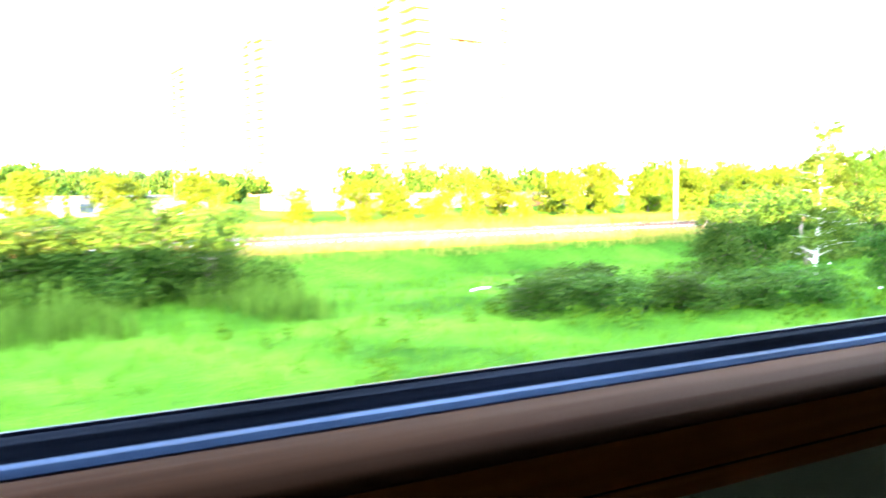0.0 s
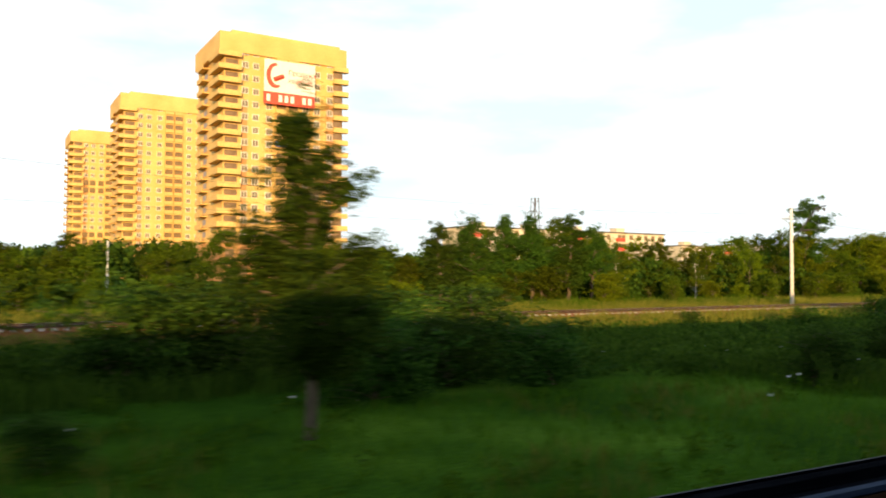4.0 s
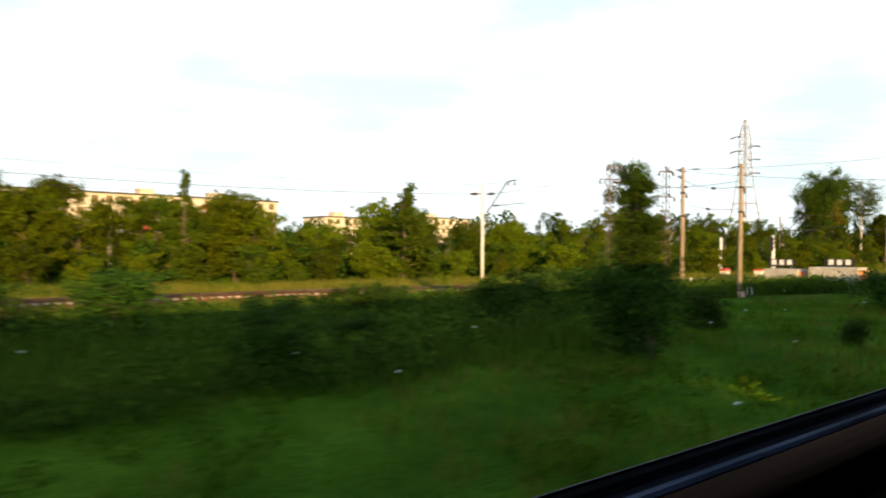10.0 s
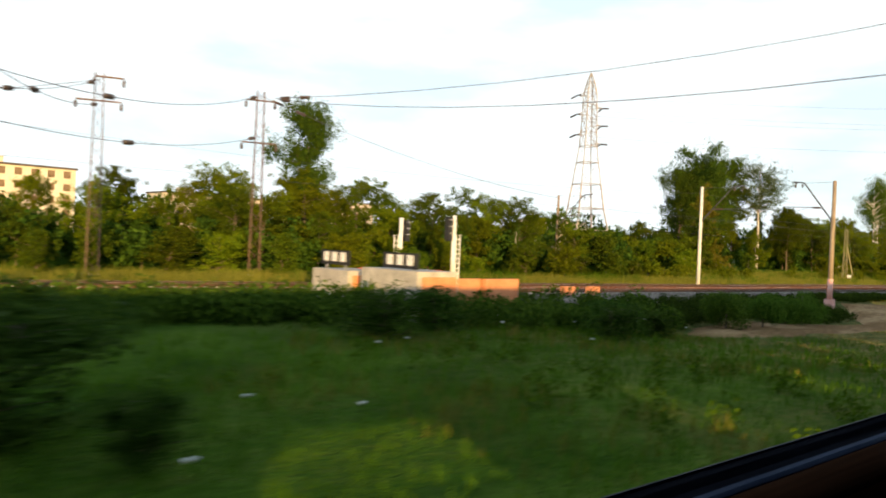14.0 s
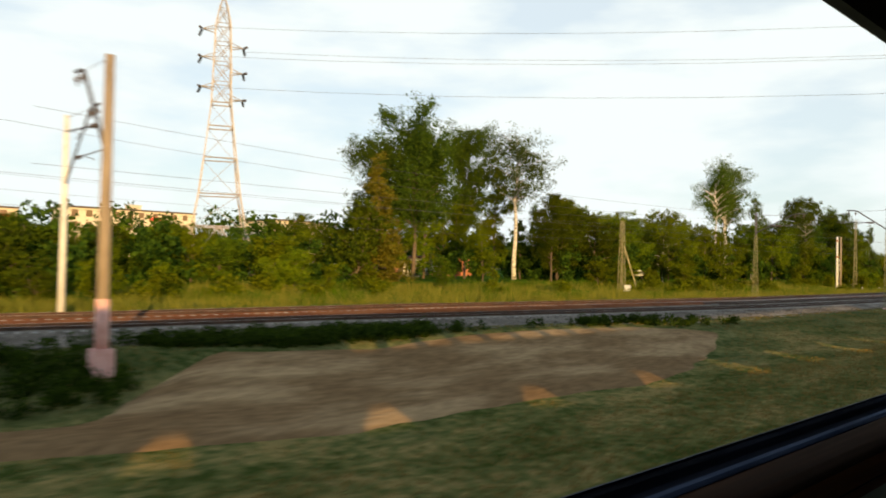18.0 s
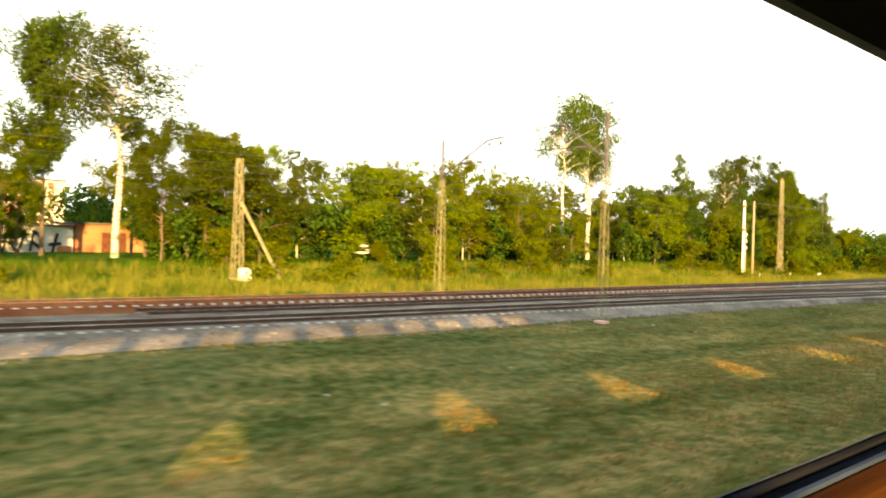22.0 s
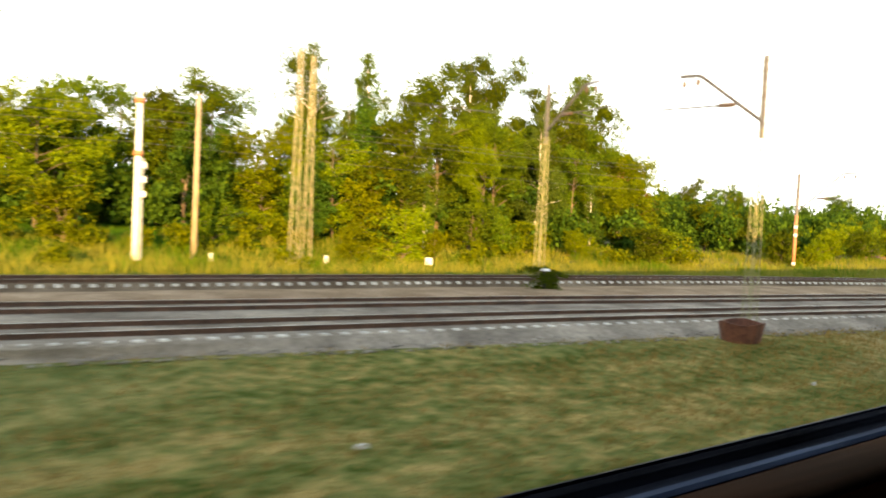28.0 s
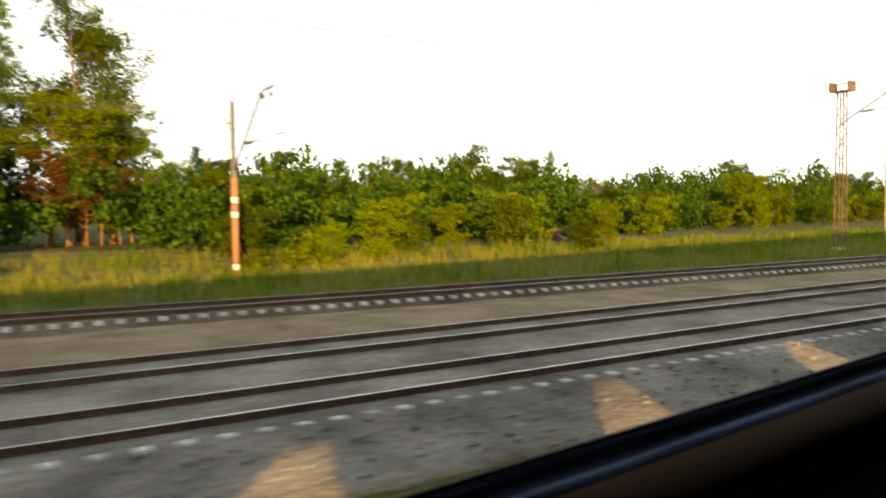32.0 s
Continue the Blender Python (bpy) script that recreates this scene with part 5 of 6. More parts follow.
tree("birch", 462.3, 64.5, 15.0, 1.2)
tree("gold", 460.0, 56.5, 5.4, 1.1)
tree("cone", 219.0, 55.3, 8.2, 1.5)
tree("cone", 224.4, 61.5, 9.2, 1.5)
tree("cone", 221.5, 57.5, 6.8, 1.5)
tree("birch", 465.0, 66.0, 17.2, 1.0, 2)
tree("tallbroad", 470.3, 70.5, 17.0, 0.8)
for px, py, ph in ((471.8, 65.6, 9.0), (469.6, 63.6, 8.6), (473.2, 67.0, 8.8), (467.6, 62.4, 9.0)):
    tree("leggy", px, py, ph, 1.1)
for px, py, ph in ((467.2, 60.6, 5.6), (468.4, 61.6, 5.2), (469.4, 60.8, 5.4), (470.4, 62.0, 5.0), (471.6, 62.4, 4.6), (468.8, 62.8, 5.6)):
    tree("withered", px, py, ph, 0.75)
tree("birch", 553.4, 113.4, 13.4, 0.6)
tree("gold", 543.0, 66.7, 6.0, 1.5)
tree("greenbush", 498.1, 47.8, 1.9, 1.4)
tree("poplar", 660.0, 153.0, 13.6, 1.25)

# the wood's edge behind the lines: skyline heights along x
skyline = along([(20, 3.2), (60, 3.4), (80, 3.4), (95, 5), (110, 5.6), (118, 3.6), (128, 6), (140, 6.6), (147, 5.4), (155, 6.4), (161, 5.2), (175, 7.6), (190, 7.3), (203, 6.2), (213, 4.5), (222, 7.6), (230, 5.8), (240, 5.4), (253, 7.2), (270, 7.4), (281, 7.6), (286, 8.4), (291, 7.8), (297, 6.0),
                 (300, 3.3), (310, 5.6), (320, 3.6), (327, 7), (357, 10.9), (378, 10.4), (393, 9.2), (420, 8.9), (432, 9.8), (438, 11.2), (447, 12), (470, 11.8), (472, 6.5), (476, 6.0), (484, 4.6), (500, 4.2), (506, 3.3), (516, 3.0), (523, 3.8), (528, 3.8), (532, 3.0), (538, 3.1), (546, 4.5), (640, 5)])
tr = random.Random(21)


def clearing(x):
    """Stretches where the wood's edge stands open, showing trunks and sheds."""
    return 463.0 < x < 474.0 or 326.0 < x < 332.4 or 335.0 < x < 342.2 or 343.6 < x < 355.5 or 399.6 < x < 411.2


x = 18.0
while x < 640:
    for row, gap in ((0, 0.0), (1, 4.0), (2, 9.0)):
        if (x < 112 and tr.random() < 0.4) or (row == 2 and tr.random() < (0.6 if x < 300 else 0.3)):
            continue
        front = (14.5 if x < 300 else 22.0) if x < 430 else 17.5
        y = line_c(x) + front + gap + tr.uniform(-1.6, 1.6)
        if x > 470:
            y += 4 + (x - 470) * 0.3
        xx = x + tr.uniform(-1.8, 1.8)
        if row < 2 and clearing(xx):
            continue
        z = ground_z(xx, y)
        y0 = train_line(min(xx, 500))
        top = 2.5 + (skyline(xx) - 2.5) * (y - y0) / (60 - y0)
        if xx > 452 + (y - 52) * 1.2:
            top = min(top, 6.0)
        h = max(2.6, (top - z) * tr.uniform(0.58 + 0.12 * row, 1.06))
        kind = tr.choice(("broad", "gold", "broad", "gold", "birch", "aspen") if xx > 300 else ("gold", "gold", "broad", "cone", "birch", "gold", "broad") if xx > 150 else ("broad", "aspen", "broad", "cone", "birch", "broad", "gold")) if h > 4.5 else tr.choice(("goldbush", "greenbush", "gold") if xx > 300 else ("greenbush", "broad", "greenbush", "aspen"))
        if row == 0 and h > 8 and tr.random() < 0.3:
            kind = "birch"
        tree(kind, xx, y, h, tr.uniform(0.85, 1.15) * (1.0 if h < 9 else 0.85))
    x += tr.uniform(2.5, 4.2)
for k in range(11):
    tree(("gold", "broad")[k % 2], 184.0 + 2.2 * k + tr.uniform(-0.5, 0.5), 59.5 + tr.uniform(-1.5, 1.5), tr.uniform(6.2, 7.2), 1.05)
# bushes in front of the wood
x = 22.0
while x < 600:
    front = (10.0 if x < 300 else 17.5) if x < 430 else 13.0
    y = line_c(x) + front + tr.uniform(-2.2, 2.6) + (max(0, x - 466) * 0.25)
    if not clearing(x) and not 519 < x < 531 and not (x < 110 and tr.random() < 0.3) and not (300 < x < 425 and tr.random() < 0.35):
        tree(tr.choice(("goldbush", "greenbush", "goldbush") if x > 300 else ("greenbush", "greenbush", "goldbush")), x, y, tr.uniform(1.6, 3.4) * (0.8 if x < 110 else 1.0), tr.uniform(0.8, 1.3))
    x += tr.uniform(2.8, 4.4)

# undergrowth that closes the wood below the crowns, one joined mass; shade put into its colour
ug_c, ug_r = [], []
x = 112.0
while x < 600:
    for gap in (0.0, 3.0, 6.0, 10.0):
        y = line_c(x) + ((14.5 if x < 300 else 22.0) if x < 430 else 17.5) + gap + tr.uniform(-2, 2) + max(0, x - 470) * 0.3
        if not (clearing(x) and (gap < 5 or x < 395)):
            h = tr.uniform(1.6, 4.0 if x < 300 else 5.2)
            for k in range(7):
                q = tr.uniform(0.1, 1.0)
                ug_c.append((x + tr.uniform(-1.3, 1.3), y + tr.uniform(-1, 1), ground_z(x, y) + h * q))
                ug_r.append(tr.uniform(0.45, 0.95))
    x += tr.uniform(1.8, 3.0)
lv, lf = leaf_cloud(ug_c, ug_r, 64 * len(ug_c), 0.28, 0.9, 77)
thing("undergrowth", mesh_from("undergrowth", lv, lf, M_LEAF_D), "dense green undergrowth, colour darkened as shade below the wood's crowns", "undergrowth", kind="stuff")
# low brush in the tall grass before the wood
br_c, br_r = [], []
x = 300.0
while x < 480:
    y = line_c(x) + tr.uniform(9.0, 16.5)
    if not clearing(x) and tr.random() < 0.75:
        h = tr.uniform(0.7, 2.0)
        for k in range(5):
            br_c.append((x + tr.uniform(-0.8, 0.8), y + tr.uniform(-0.7, 0.7), ground_z(x, y) + h * tr.uniform(0.1, 0.9)))
            br_r.append(tr.uniform(0.35, 0.7))
    x += tr.uniform(0.9, 2.2)
lv, lf = leaf_cloud(br_c, br_r, 75 * len(br_c), 0.17, 0.9, 78)
thing("brush", mesh_from("brush", lv, lf, M_LEAF_Y), "low yellow-green brush in the tall grass", "brush", kind="stuff")
# taller growth farther off beyond the last trees
x = 482.0
while x < 700:
    y = tr.uniform(98, 122) + (30 if 545 < x < 618 else 0)
    tree(tr.choice(("broad", "gold", "birch", "broad")), x, y, tr.uniform(7.5, 11.5) * (1.0 if x < 560 else 0.8), tr.uniform(0.9, 1.2))
    x += tr.uniform(2.4, 4.2)

# far woods on the skyline, one joined mass
fw_v, fw_f, off = [], [], 0
for k in range(420):
    x, y = tr.uniform(-150, 1000), tr.uniform(80, 130)
    if k > 250:
        y = tr.uniform(150, 420)
        x = tr.uniform(-100, 1400)
    h = tr.uniform(6.5, 9.5) + (y - 80) * 0.012
    if x < 260 and y < 175:
        h *= 0.7 if x > 95 else 0.5
    base = [(x + tr.uniform(-2.2, 2.2), y + tr.uniform(-2, 2), 0.5 + h * f) for f in (0.3, 0.45, 0.6, 0.7, 0.8, 0.9)]
    lv, lf = leaf_cloud(base, [h * 0.27] * 4 + [h * 0.2, h * 0.14], 420, 0.55, 0.9, 1000 + k)
    fw_v.append(lv)
    fw_f.append(lf + off)
    off += len(lv)
thing("far_woods", mesh_from("far_woods", np.concatenate(fw_v), np.concatenate(fw_f), M_LEAF_D), "green woods on the skyline behind the buildings", "woods", kind="stuff")

# dark forest ridge on the horizon beyond the towers
rg_c, rg_r = [], []
for k in range(520):
    a = radians(tr.uniform(-24, 62))
    d = tr.uniform(620, 720)
    x, y = 90 + d * math.sin(a), d * math.cos(a)
    h = tr.uniform(15, 23) * (1.0 if a < 0.35 else 0.8)
    for q in (0.25, 0.5, 0.72):
        rg_c.append((x + tr.uniform(-5, 5), y + tr.uniform(-5, 5), h * q))
        rg_r.append(h * tr.uniform(0.24, 0.36))
lv, lf = leaf_cloud(rg_c, rg_r, 90 * len(rg_c), 2.2, 0.9, 99)
thing("forest_ridge", mesh_from("forest_ridge", lv, lf, M_LEAF_F), "dark forest ridge along the horizon", "woods", kind="stuff")

# shrubs of the meadow: x, y, height, width
FIRST_MEADOW = ((36.3, 37.5, 3.2, 1.7), (38.4, 36.5, 2.9, 1.6), (40, 38, 3.4, 1.4), (42.3, 36.5, 1.8, 1.5), (44, 41, 2.6, 1.2), (51, 27.5, 1.2, 2.4), (53.6, 26.2, 1.1, 2.5), (56.2, 25.0, 1.25, 2.4), (58.8, 24.0, 1.15, 2.5), (61.4, 22.8, 1.3, 2.2), (55, 29, 1.3, 2.3),
             (66.5, 31.4, 2.9, 1.3), (68.6, 23.8, 2.3, 1.2), (72, 33, 3.6, 1.5), (77, 34, 3.7, 1.5), (82, 35, 3.6, 1.6), (88, 36, 3.7, 1.5),
             (79, 21.8, 1.6, 1.5), (84, 25.8, 2.8, 1.5), (87, 27, 3.0, 1.4), (91, 21.9, 1.2, 1.4), (94, 33, 3.6, 1.5), (99, 34, 3.6, 1.5), (101.5, 27.5, 2.3, 1.6), (105, 28.5, 2.5, 1.5), (109, 27, 2.2, 1.6), (103, 31, 2.9, 1.5))
SECOND_MEADOW = ((104, 33, 3.4, 1.6), (110, 34, 3.5, 1.5), (137.6, 21, 2.2, 1.5), (141.6, 20.2, 2.3, 1.6), (178, 33, 2.6, 1.5), (186, 35, 2.6, 1.6), (197.0, 17.0, 3.0, 0.9),
             (197.3, 15.5, 2.8, 0.7), (208, 19, 1.6, 1.6), (209.5, 23.5, 1.9, 1.6), (205, 28, 2.2, 1.6), (213, 31, 2.4, 1.6), (206.4, 12.3, 0.9, 1.3),
             (226.8, 11.5, 2.0, 1.5), (228.5, 14.5, 2.3, 1.7), (231.5, 14.3, 2.2, 1.7), (229.5, 17.5, 2.2, 1.8))
POLE_CORNER = ((233.3, 11.6, 1.1, 1.1), (246, 22.8, 1.5, 1.7), (250, 24, 1.6, 1.7), (257, 20.5, 1.4, 1.7), (260, 22.5, 1.5, 1.6), (264, 23, 1.2, 1.5))
for sx, sy, sh, sw in FIRST_MEADOW + SECOND_MEADOW + POLE_CORNER:
    tree("shrub" if sh > 2.3 else "bush", sx, sy, sh, sw)
for sx, sy, sh, sw in ((274.8, 24.6, 2.75, 1.5), (278.1, 23.8, 2.55, 1.3), (282.6, 23.2, 2.75, 1.75)):
    bush = empty("bush", "dense rounded green bush beside the bare sand", "bush", "shrubs and bushes", at=pose(sx, sy, ground_z(sx, sy)))
    part("stem", Soup(M_BARK).tube([(0, 0, -0.2), (0.05, 0, sh * 0.5), (0, 0.05, sh * 0.8)], [0.06, 0.04, 0.02], 6).tube([(0, 0, 0.1), (0.4, 0.2, sh * 0.6)], [0.04, 0.015], 5).tube([(0, 0, 0.1), (-0.4, -0.2, sh * 0.6)], [0.04, 0.015], 5), bush)
    br = random.Random(int(sx * 10))
    lumps = [(br.uniform(-0.6, 0.6) * sw, br.uniform(-0.6, 0.6) * sw, sh * br.uniform(0.25, 0.72)) for _ in range(14)]
    lv, lf = leaf_cloud(lumps, [sh * br.uniform(0.17, 0.3) for _ in lumps], 12000, 0.08, 0.95, int(sx))
    lv[:, 2] = np.maximum(lv[:, 2], 0.0)
    part("crown", mesh_from("crown", lv, lf, M_LEAF_S), bush)
for k in range(46):
    bx = tr.uniform(112, 205)
    by = tr.uniform(19, 40)
    tree("bush", bx, by, tr.uniform(1.2, 2.3), tr.uniform(1.0, 1.7))


# ---------- grass ----------
def tufts(xs, ys, hs, wide, blades, seed, lean=0.5, broad=0.006, simple=False):
    """Tufts of bent blades, each blade a narrow triangle pair."""
    r = np.random.default_rng(seed)
    n = len(xs)
    zs = np.array([ground_z(a, b) for a, b in zip(xs, ys)])
    X, Y, Z, H = [np.repeat(v, blades) for v in (xs, ys, zs, hs)]
    m = n * blades
    X = X + r.normal(size=m) * wide
    Y = Y + r.normal(size=m) * wide
    H = H * (0.55 + 0.6 * r.random(m))
    a = r.random(m) * 2 * np.pi
    b = r.random(m) * 2 * np.pi
    w = broad + 0.013 * H
    base = np.stack([X, Y, Z - 0.03], 1)
    side = np.stack([np.cos(a) * w, np.sin(a) * w, 0 * w], 1)
    bend = np.stack([np.cos(b) * H * lean, np.sin(b) * H * lean, 0 * H], 1) * r.random(m)[:, None]
    mid = base + bend * 0.35 + np.stack([0 * H, 0 * H, H * 0.6], 1)
    tip = base + bend + np.stack([0 * H, 0 * H, H], 1)
    if simple:
        v = np.stack([base - side * 1.3, base + side * 1.3, tip], 1).reshape(-1, 3)
        return v, np.arange(m * 3).reshape(-1, 3)
    v = np.stack([base - side, base + side, mid + side * 0.8, mid - side * 0.8, tip], 1).reshape(-1, 3)
    i = np.arange(m)[:, None] * 5
    f = np.concatenate([i + np.array([[0, 1, 2]]), i + np.array([[0, 2, 3]]), i + np.array([[3, 2, 4]])], 0)
    return v, f


def scatter(n, x0, x1, lo, hi, seed):
    r = np.random.default_rng(seed)
    xs = x0 + (x1 - x0) * r.random(n)
    t = r.random(n)
    ys = np.array([lo(x) + (hi(x) - lo(x)) * k for x, k in zip(xs, t)])
    bare = np.array([267 < x < 327 and sand_near(x) - 0.1 < y < sand_far(x) + 0.1 for x, y in zip(xs, ys)])     # nothing grows on the sand
    return xs[~bare], ys[~bare]


def patchy(xs, ys, scale, cut):
    keep = np.array([noise.noise((a * scale, b * scale, 11.0)) > cut for a, b in zip(xs, ys)])
    return xs[keep], ys[keep]


r0 = np.random.default_rng(3)
xs, ys = scatter(31000, 30, 276, lambda x: train_line(x) + 4.5, lambda x: min(bed_edge(x) - 3, 38 if x < 88 else 26), 5)
v, f = tufts(xs, ys, 0.22 + 0.22 * r0.random(len(xs)), 0.10, 5, 5)
thing("meadow_grass", mesh_from("meadow_grass", v, f, M_GRASS), "lush green meadow grass", "grass", kind="stuff")
xs, ys = scatter(15000, 30, 262, lambda x: 39.0 if 45 < x < 84 else {False: 30.0, True: 17.5}[116 < x < 200] if x < 205 else 30.0, lambda x: max(31.0, bed_edge(x) - 2.0), 6)
keep = (xs < 45) | (xs > 84)
xs, ys = xs[keep], ys[keep]
xs, ys = patchy(xs, ys, 0.09, -0.25)
v, f = tufts(xs, ys, 0.7 + 0.7 * r0.random(len(xs)), 0.22, 7, 6, 0.35)
thing("tall_weeds", mesh_from("tall_weeds", v, f, M_WEED), "tall dark green weeds filling the low ground", "weeds", kind="stuff")
ms = np.random.default_rng(12)
weed_line = along([(30, 34), (45, 35), (48, 40), (84, 40), (90, 34), (100, 33), (118, 24), (130, 17.5), (190, 17.5), (205, 26), (225, 33), (240, 30), (255, 24), (271, 25.5)])
mx, my = scatter(4600, 30, 271, weed_line, lambda x: bed_edge(x) - (2.4 if x < 228 else 0.6), 13)
mx, my = patchy(mx, my, 0.06, -0.25)
thin = ((mx < 46) | (mx > 84)) & ((mx < 262) | (ms.random(len(mx)) < 0.6))
mx, my = mx[thin], my[thin]
cent = [(a, b, ground_z(a, b) + 0.35 + 0.5 * ms.random()) for a, b in zip(mx, my)]
v, f = leaf_cloud(cent, 0.45 + 0.35 * ms.random(len(cent)), 46 * len(cent), 0.17, 1.0, 14)
bx2, by2 = scatter(2100, 266, 332, lambda x: bed_edge(x) - (3.4 if x < 284 else 4.8 if x < 294 else 1.6), lambda x: bed_edge(x) + 0.3, 19)
px2, py2 = patchy(bx2, by2, 0.2, 0.0)
low = bx2 < 293
top = (px2 > 293) & ((px2 < 308) | ((px2 > 318) & (px2 < 323)) | (px2 % 1.0 < 0.12))
bx2, by2 = np.concatenate([bx2[low], px2[top]]), np.concatenate([by2[low], py2[top]])
cent = [(a, b, ground_z(a, b) + (0.05 + 0.24 * ms.random() if a < 293 else 0.06 + 0.16 * ms.random())) for a, b in zip(bx2, by2)]
v4, f4 = leaf_cloud(cent, 0.16 + 0.24 * ms.random(len(cent)), 55 * len(cent), 0.11, 1.0, 16)
thing("bank_weeds", mesh_from("bank_weeds", v4, f4, M_LEAF_D), "low dark weeds along the edge of the stone bed", "weeds", kind="stuff")
hx, hy2 = scatter(1500, 40, 262, lambda x: train_line(x) + 6.0, lambda x: max(train_line(x) + 8, min(weed_line(x), 30)), 17)
hx, hy2 = patchy(hx, hy2, 0.12, 0.0)
cent = [(a, b, ground_z(a, b) + 0.12 + 0.15 * ms.random()) for a, b in zip(hx, hy2)]
v3, f3 = leaf_cloud(cent, 0.2 + 0.2 * ms.random(len(cent)), 40 * len(cent), 0.10, 1.0, 15)
sx3, sy3 = scatter(9000, 88, 268, lambda x: train_line(x) + 4.5, lambda x: min(bed_edge(x) - 3, 26), 55)
sx3, sy3 = patchy(sx3, sy3, 0.16, 0.1)
v5, f5 = tufts(sx3, sy3, 0.32 + 0.3 * r0.random(len(sx3)), 0.16, 6, 56, 0.55, 0.005)
thing("seeding_grass", mesh_from("seeding_grass", v5, f5, M_GRASS_Y), "patches of taller yellowing grass in the meadow", "grass", kind="stuff")
sx3, sy3 = scatter(5200, 30, 232, lambda x: line_c(x) - 4.6, lambda x: line_c(x) - 2.35, 57)
v5, f5 = tufts(sx3, sy3, (0.28 + 0.32 * r0.random(len(sx3))) * np.where((sx3 > 100) & (sx3 < 186), 1.5, 1.0), 0.18, 9, 58, 0.5, 0.008)
thing("bank_grass", mesh_from("bank_grass", v5, f5, M_GRASS_Y), "yellow-green grass along the foot of the rusty bed", "grass", kind="stuff")
thing("meadow_herbs", mesh_from("meadow_herbs", v3, f3, M_GRASS), "broad-leaved herbs dotted through the meadow", "weeds", kind="stuff")
thing("rank_vegetation", mesh_from("rank_vegetation", v, f, M_WEED), "dense dark nettles and tall herbs in the shade", "weeds", kind="stuff")
xs, ys = scatter(70000, 262, 520, lambda x: train_line(x) + 4.5, lambda x: bed_edge(x) + 0.4, 7)
xs, ys = patchy(xs, ys, 0.45, -0.3)
v, f = tufts(xs, ys, 0.05 + 0.13 * r0.random(len(xs)) ** 2, 0.14, 4, 7, 0.8, 0.014, True)
xs2, ys2 = scatter(26000, 275, 500, lambda x: train_line(x) + 6.5, lambda x: train_line(x) + 14, 71)
v2, f2 = tufts(xs2, ys2, 0.07 + 0.10 * r0.random(len(xs2)), 0.14, 4, 72, 0.7, 0.014, True)
v, f = np.concatenate([v, v2]), np.concatenate([f, f2 + len(v)])
thing("mown_grass", mesh_from("mown_grass", v, f, M_GRASS_DRY), "short mown grass, green to straw-coloured", "grass", kind="stuff")
xs, ys = scatter(26000, 30, 620, lambda x: line_c(x) + 2.9, lambda x: line_c(x) + (11 if x < 300 else 19), 8)
v, f = tufts(xs, ys, 0.3 + 0.5 * r0.random(len(xs)), 0.28, 12, 8, 0.5, 0.008, True)
thing("tall_grass", mesh_from("tall_grass", v, f, M_GRASS_Y), "tall yellowing grass beyond the tracks", "grass", kind="stuff")
xs, ys = scatter(9000, 30, 620, lambda x: line_c(x) + 4.5, lambda x: line_c(x) + (11 if x < 300 else 19), 28)
xs, ys = patchy(xs, ys, 0.12, 0.05)
v, f = tufts(xs, ys, 0.45 + 0.6 * r0.random(len(xs)), 0.3, 12, 29, 0.6)
thing("green_herbs", mesh_from("green_herbs", v, f, M_GRASS), "patches of rank green herbs in the tall grass", "weeds", kind="stuff")

# ---------- small things ----------
def block(name, x, y, z, sx, sy, sz, material, label, category, turn=0, group="", taper=0.0):
    return thing(name, Soup(material).box(-sx / 2, sx / 2, -sy / 2, sy / 2, 0, sz, taper).mesh(name), label, category, group, at=pose(x, y, z, 0, 0, turn))


# sand patch beside the line
sv, sf = [], []
sxs = np.arange(267, 327.3, 0.75)
for x in sxs:
    k = (x - 267) / 60
    hi = sand_far(x) + 0.35 * noise.noise((x * 0.35, 8, 4))
    lo = min(hi - 0.2, sand_near(x) + 0.45 * noise.noise((x * 0.4, 1, 4)))
    for j in range(9):
        y = lo + (hi - lo) * j / 8
        swell = math.sin(math.pi * j / 8) * math.sin(math.pi * min(1, max(0, k)))
        sv.append((x, y, ground_z(x, y) - 0.06 + 0.16 * min(1, swell * 4) + 0.20 * swell * (0.6 + 0.4 * noise.noise((x * 0.15, y * 0.2, 2)))))
for i in range(len(sxs) - 1):
    for j in range(8):
        q = i * 9 + j
        sf.append((q, q + 9, q + 10, q + 1))
thing("sand_patch", mesh_from("sand_patch", sv, sf, M_SAND, True), "bare brown sand spread beside the railway", "sand", kind="structure")


# wires
def wire(name, a, b, sag, label, r=0.007, group="overhead wires"):
    a, b = Vector(a), Vector(b)
    n = 14
    pts = [a.lerp(b, i / n) - Vector((0, 0, sag * 4 * (i / n) * (1 - i / n))) for i in range(n + 1)]
    return thing(name, Soup(M_WIRE).tube(pts, r, 4).mesh(name), label, "cable", group)


stops = [20, 86, 154, 223, 292, 365, 436, 515, 590]
for i in range(len(stops) - 1):
    a, b = stops[i], stops[i + 1]
    wire("messenger_wire", (a, line_c(a), top_c(a) + 8.2), (b, line_c(b), top_c(b) + 8.2), 1.1, "sagging messenger wire over the farther track")
    wire("contact_wire", (a, line_c(a), top_c(a) + 6.0), (b, line_c(b), top_c(b) + 6.0), 0.1, "straight contact wire over the farther track")
    if a > 280:
        wire("messenger_wire", (a, line_a(a), top_a(a) + 8.4), (b, line_a(b), top_a(b) + 8.4), 1.1, "sagging messenger wire over the nearer track")
        wire("contact_wire", (a, line_a(a), top_a(a) + 6.2), (b, line_a(b), top_a(b) + 6.2), 0.1, "straight contact wire over the nearer track")
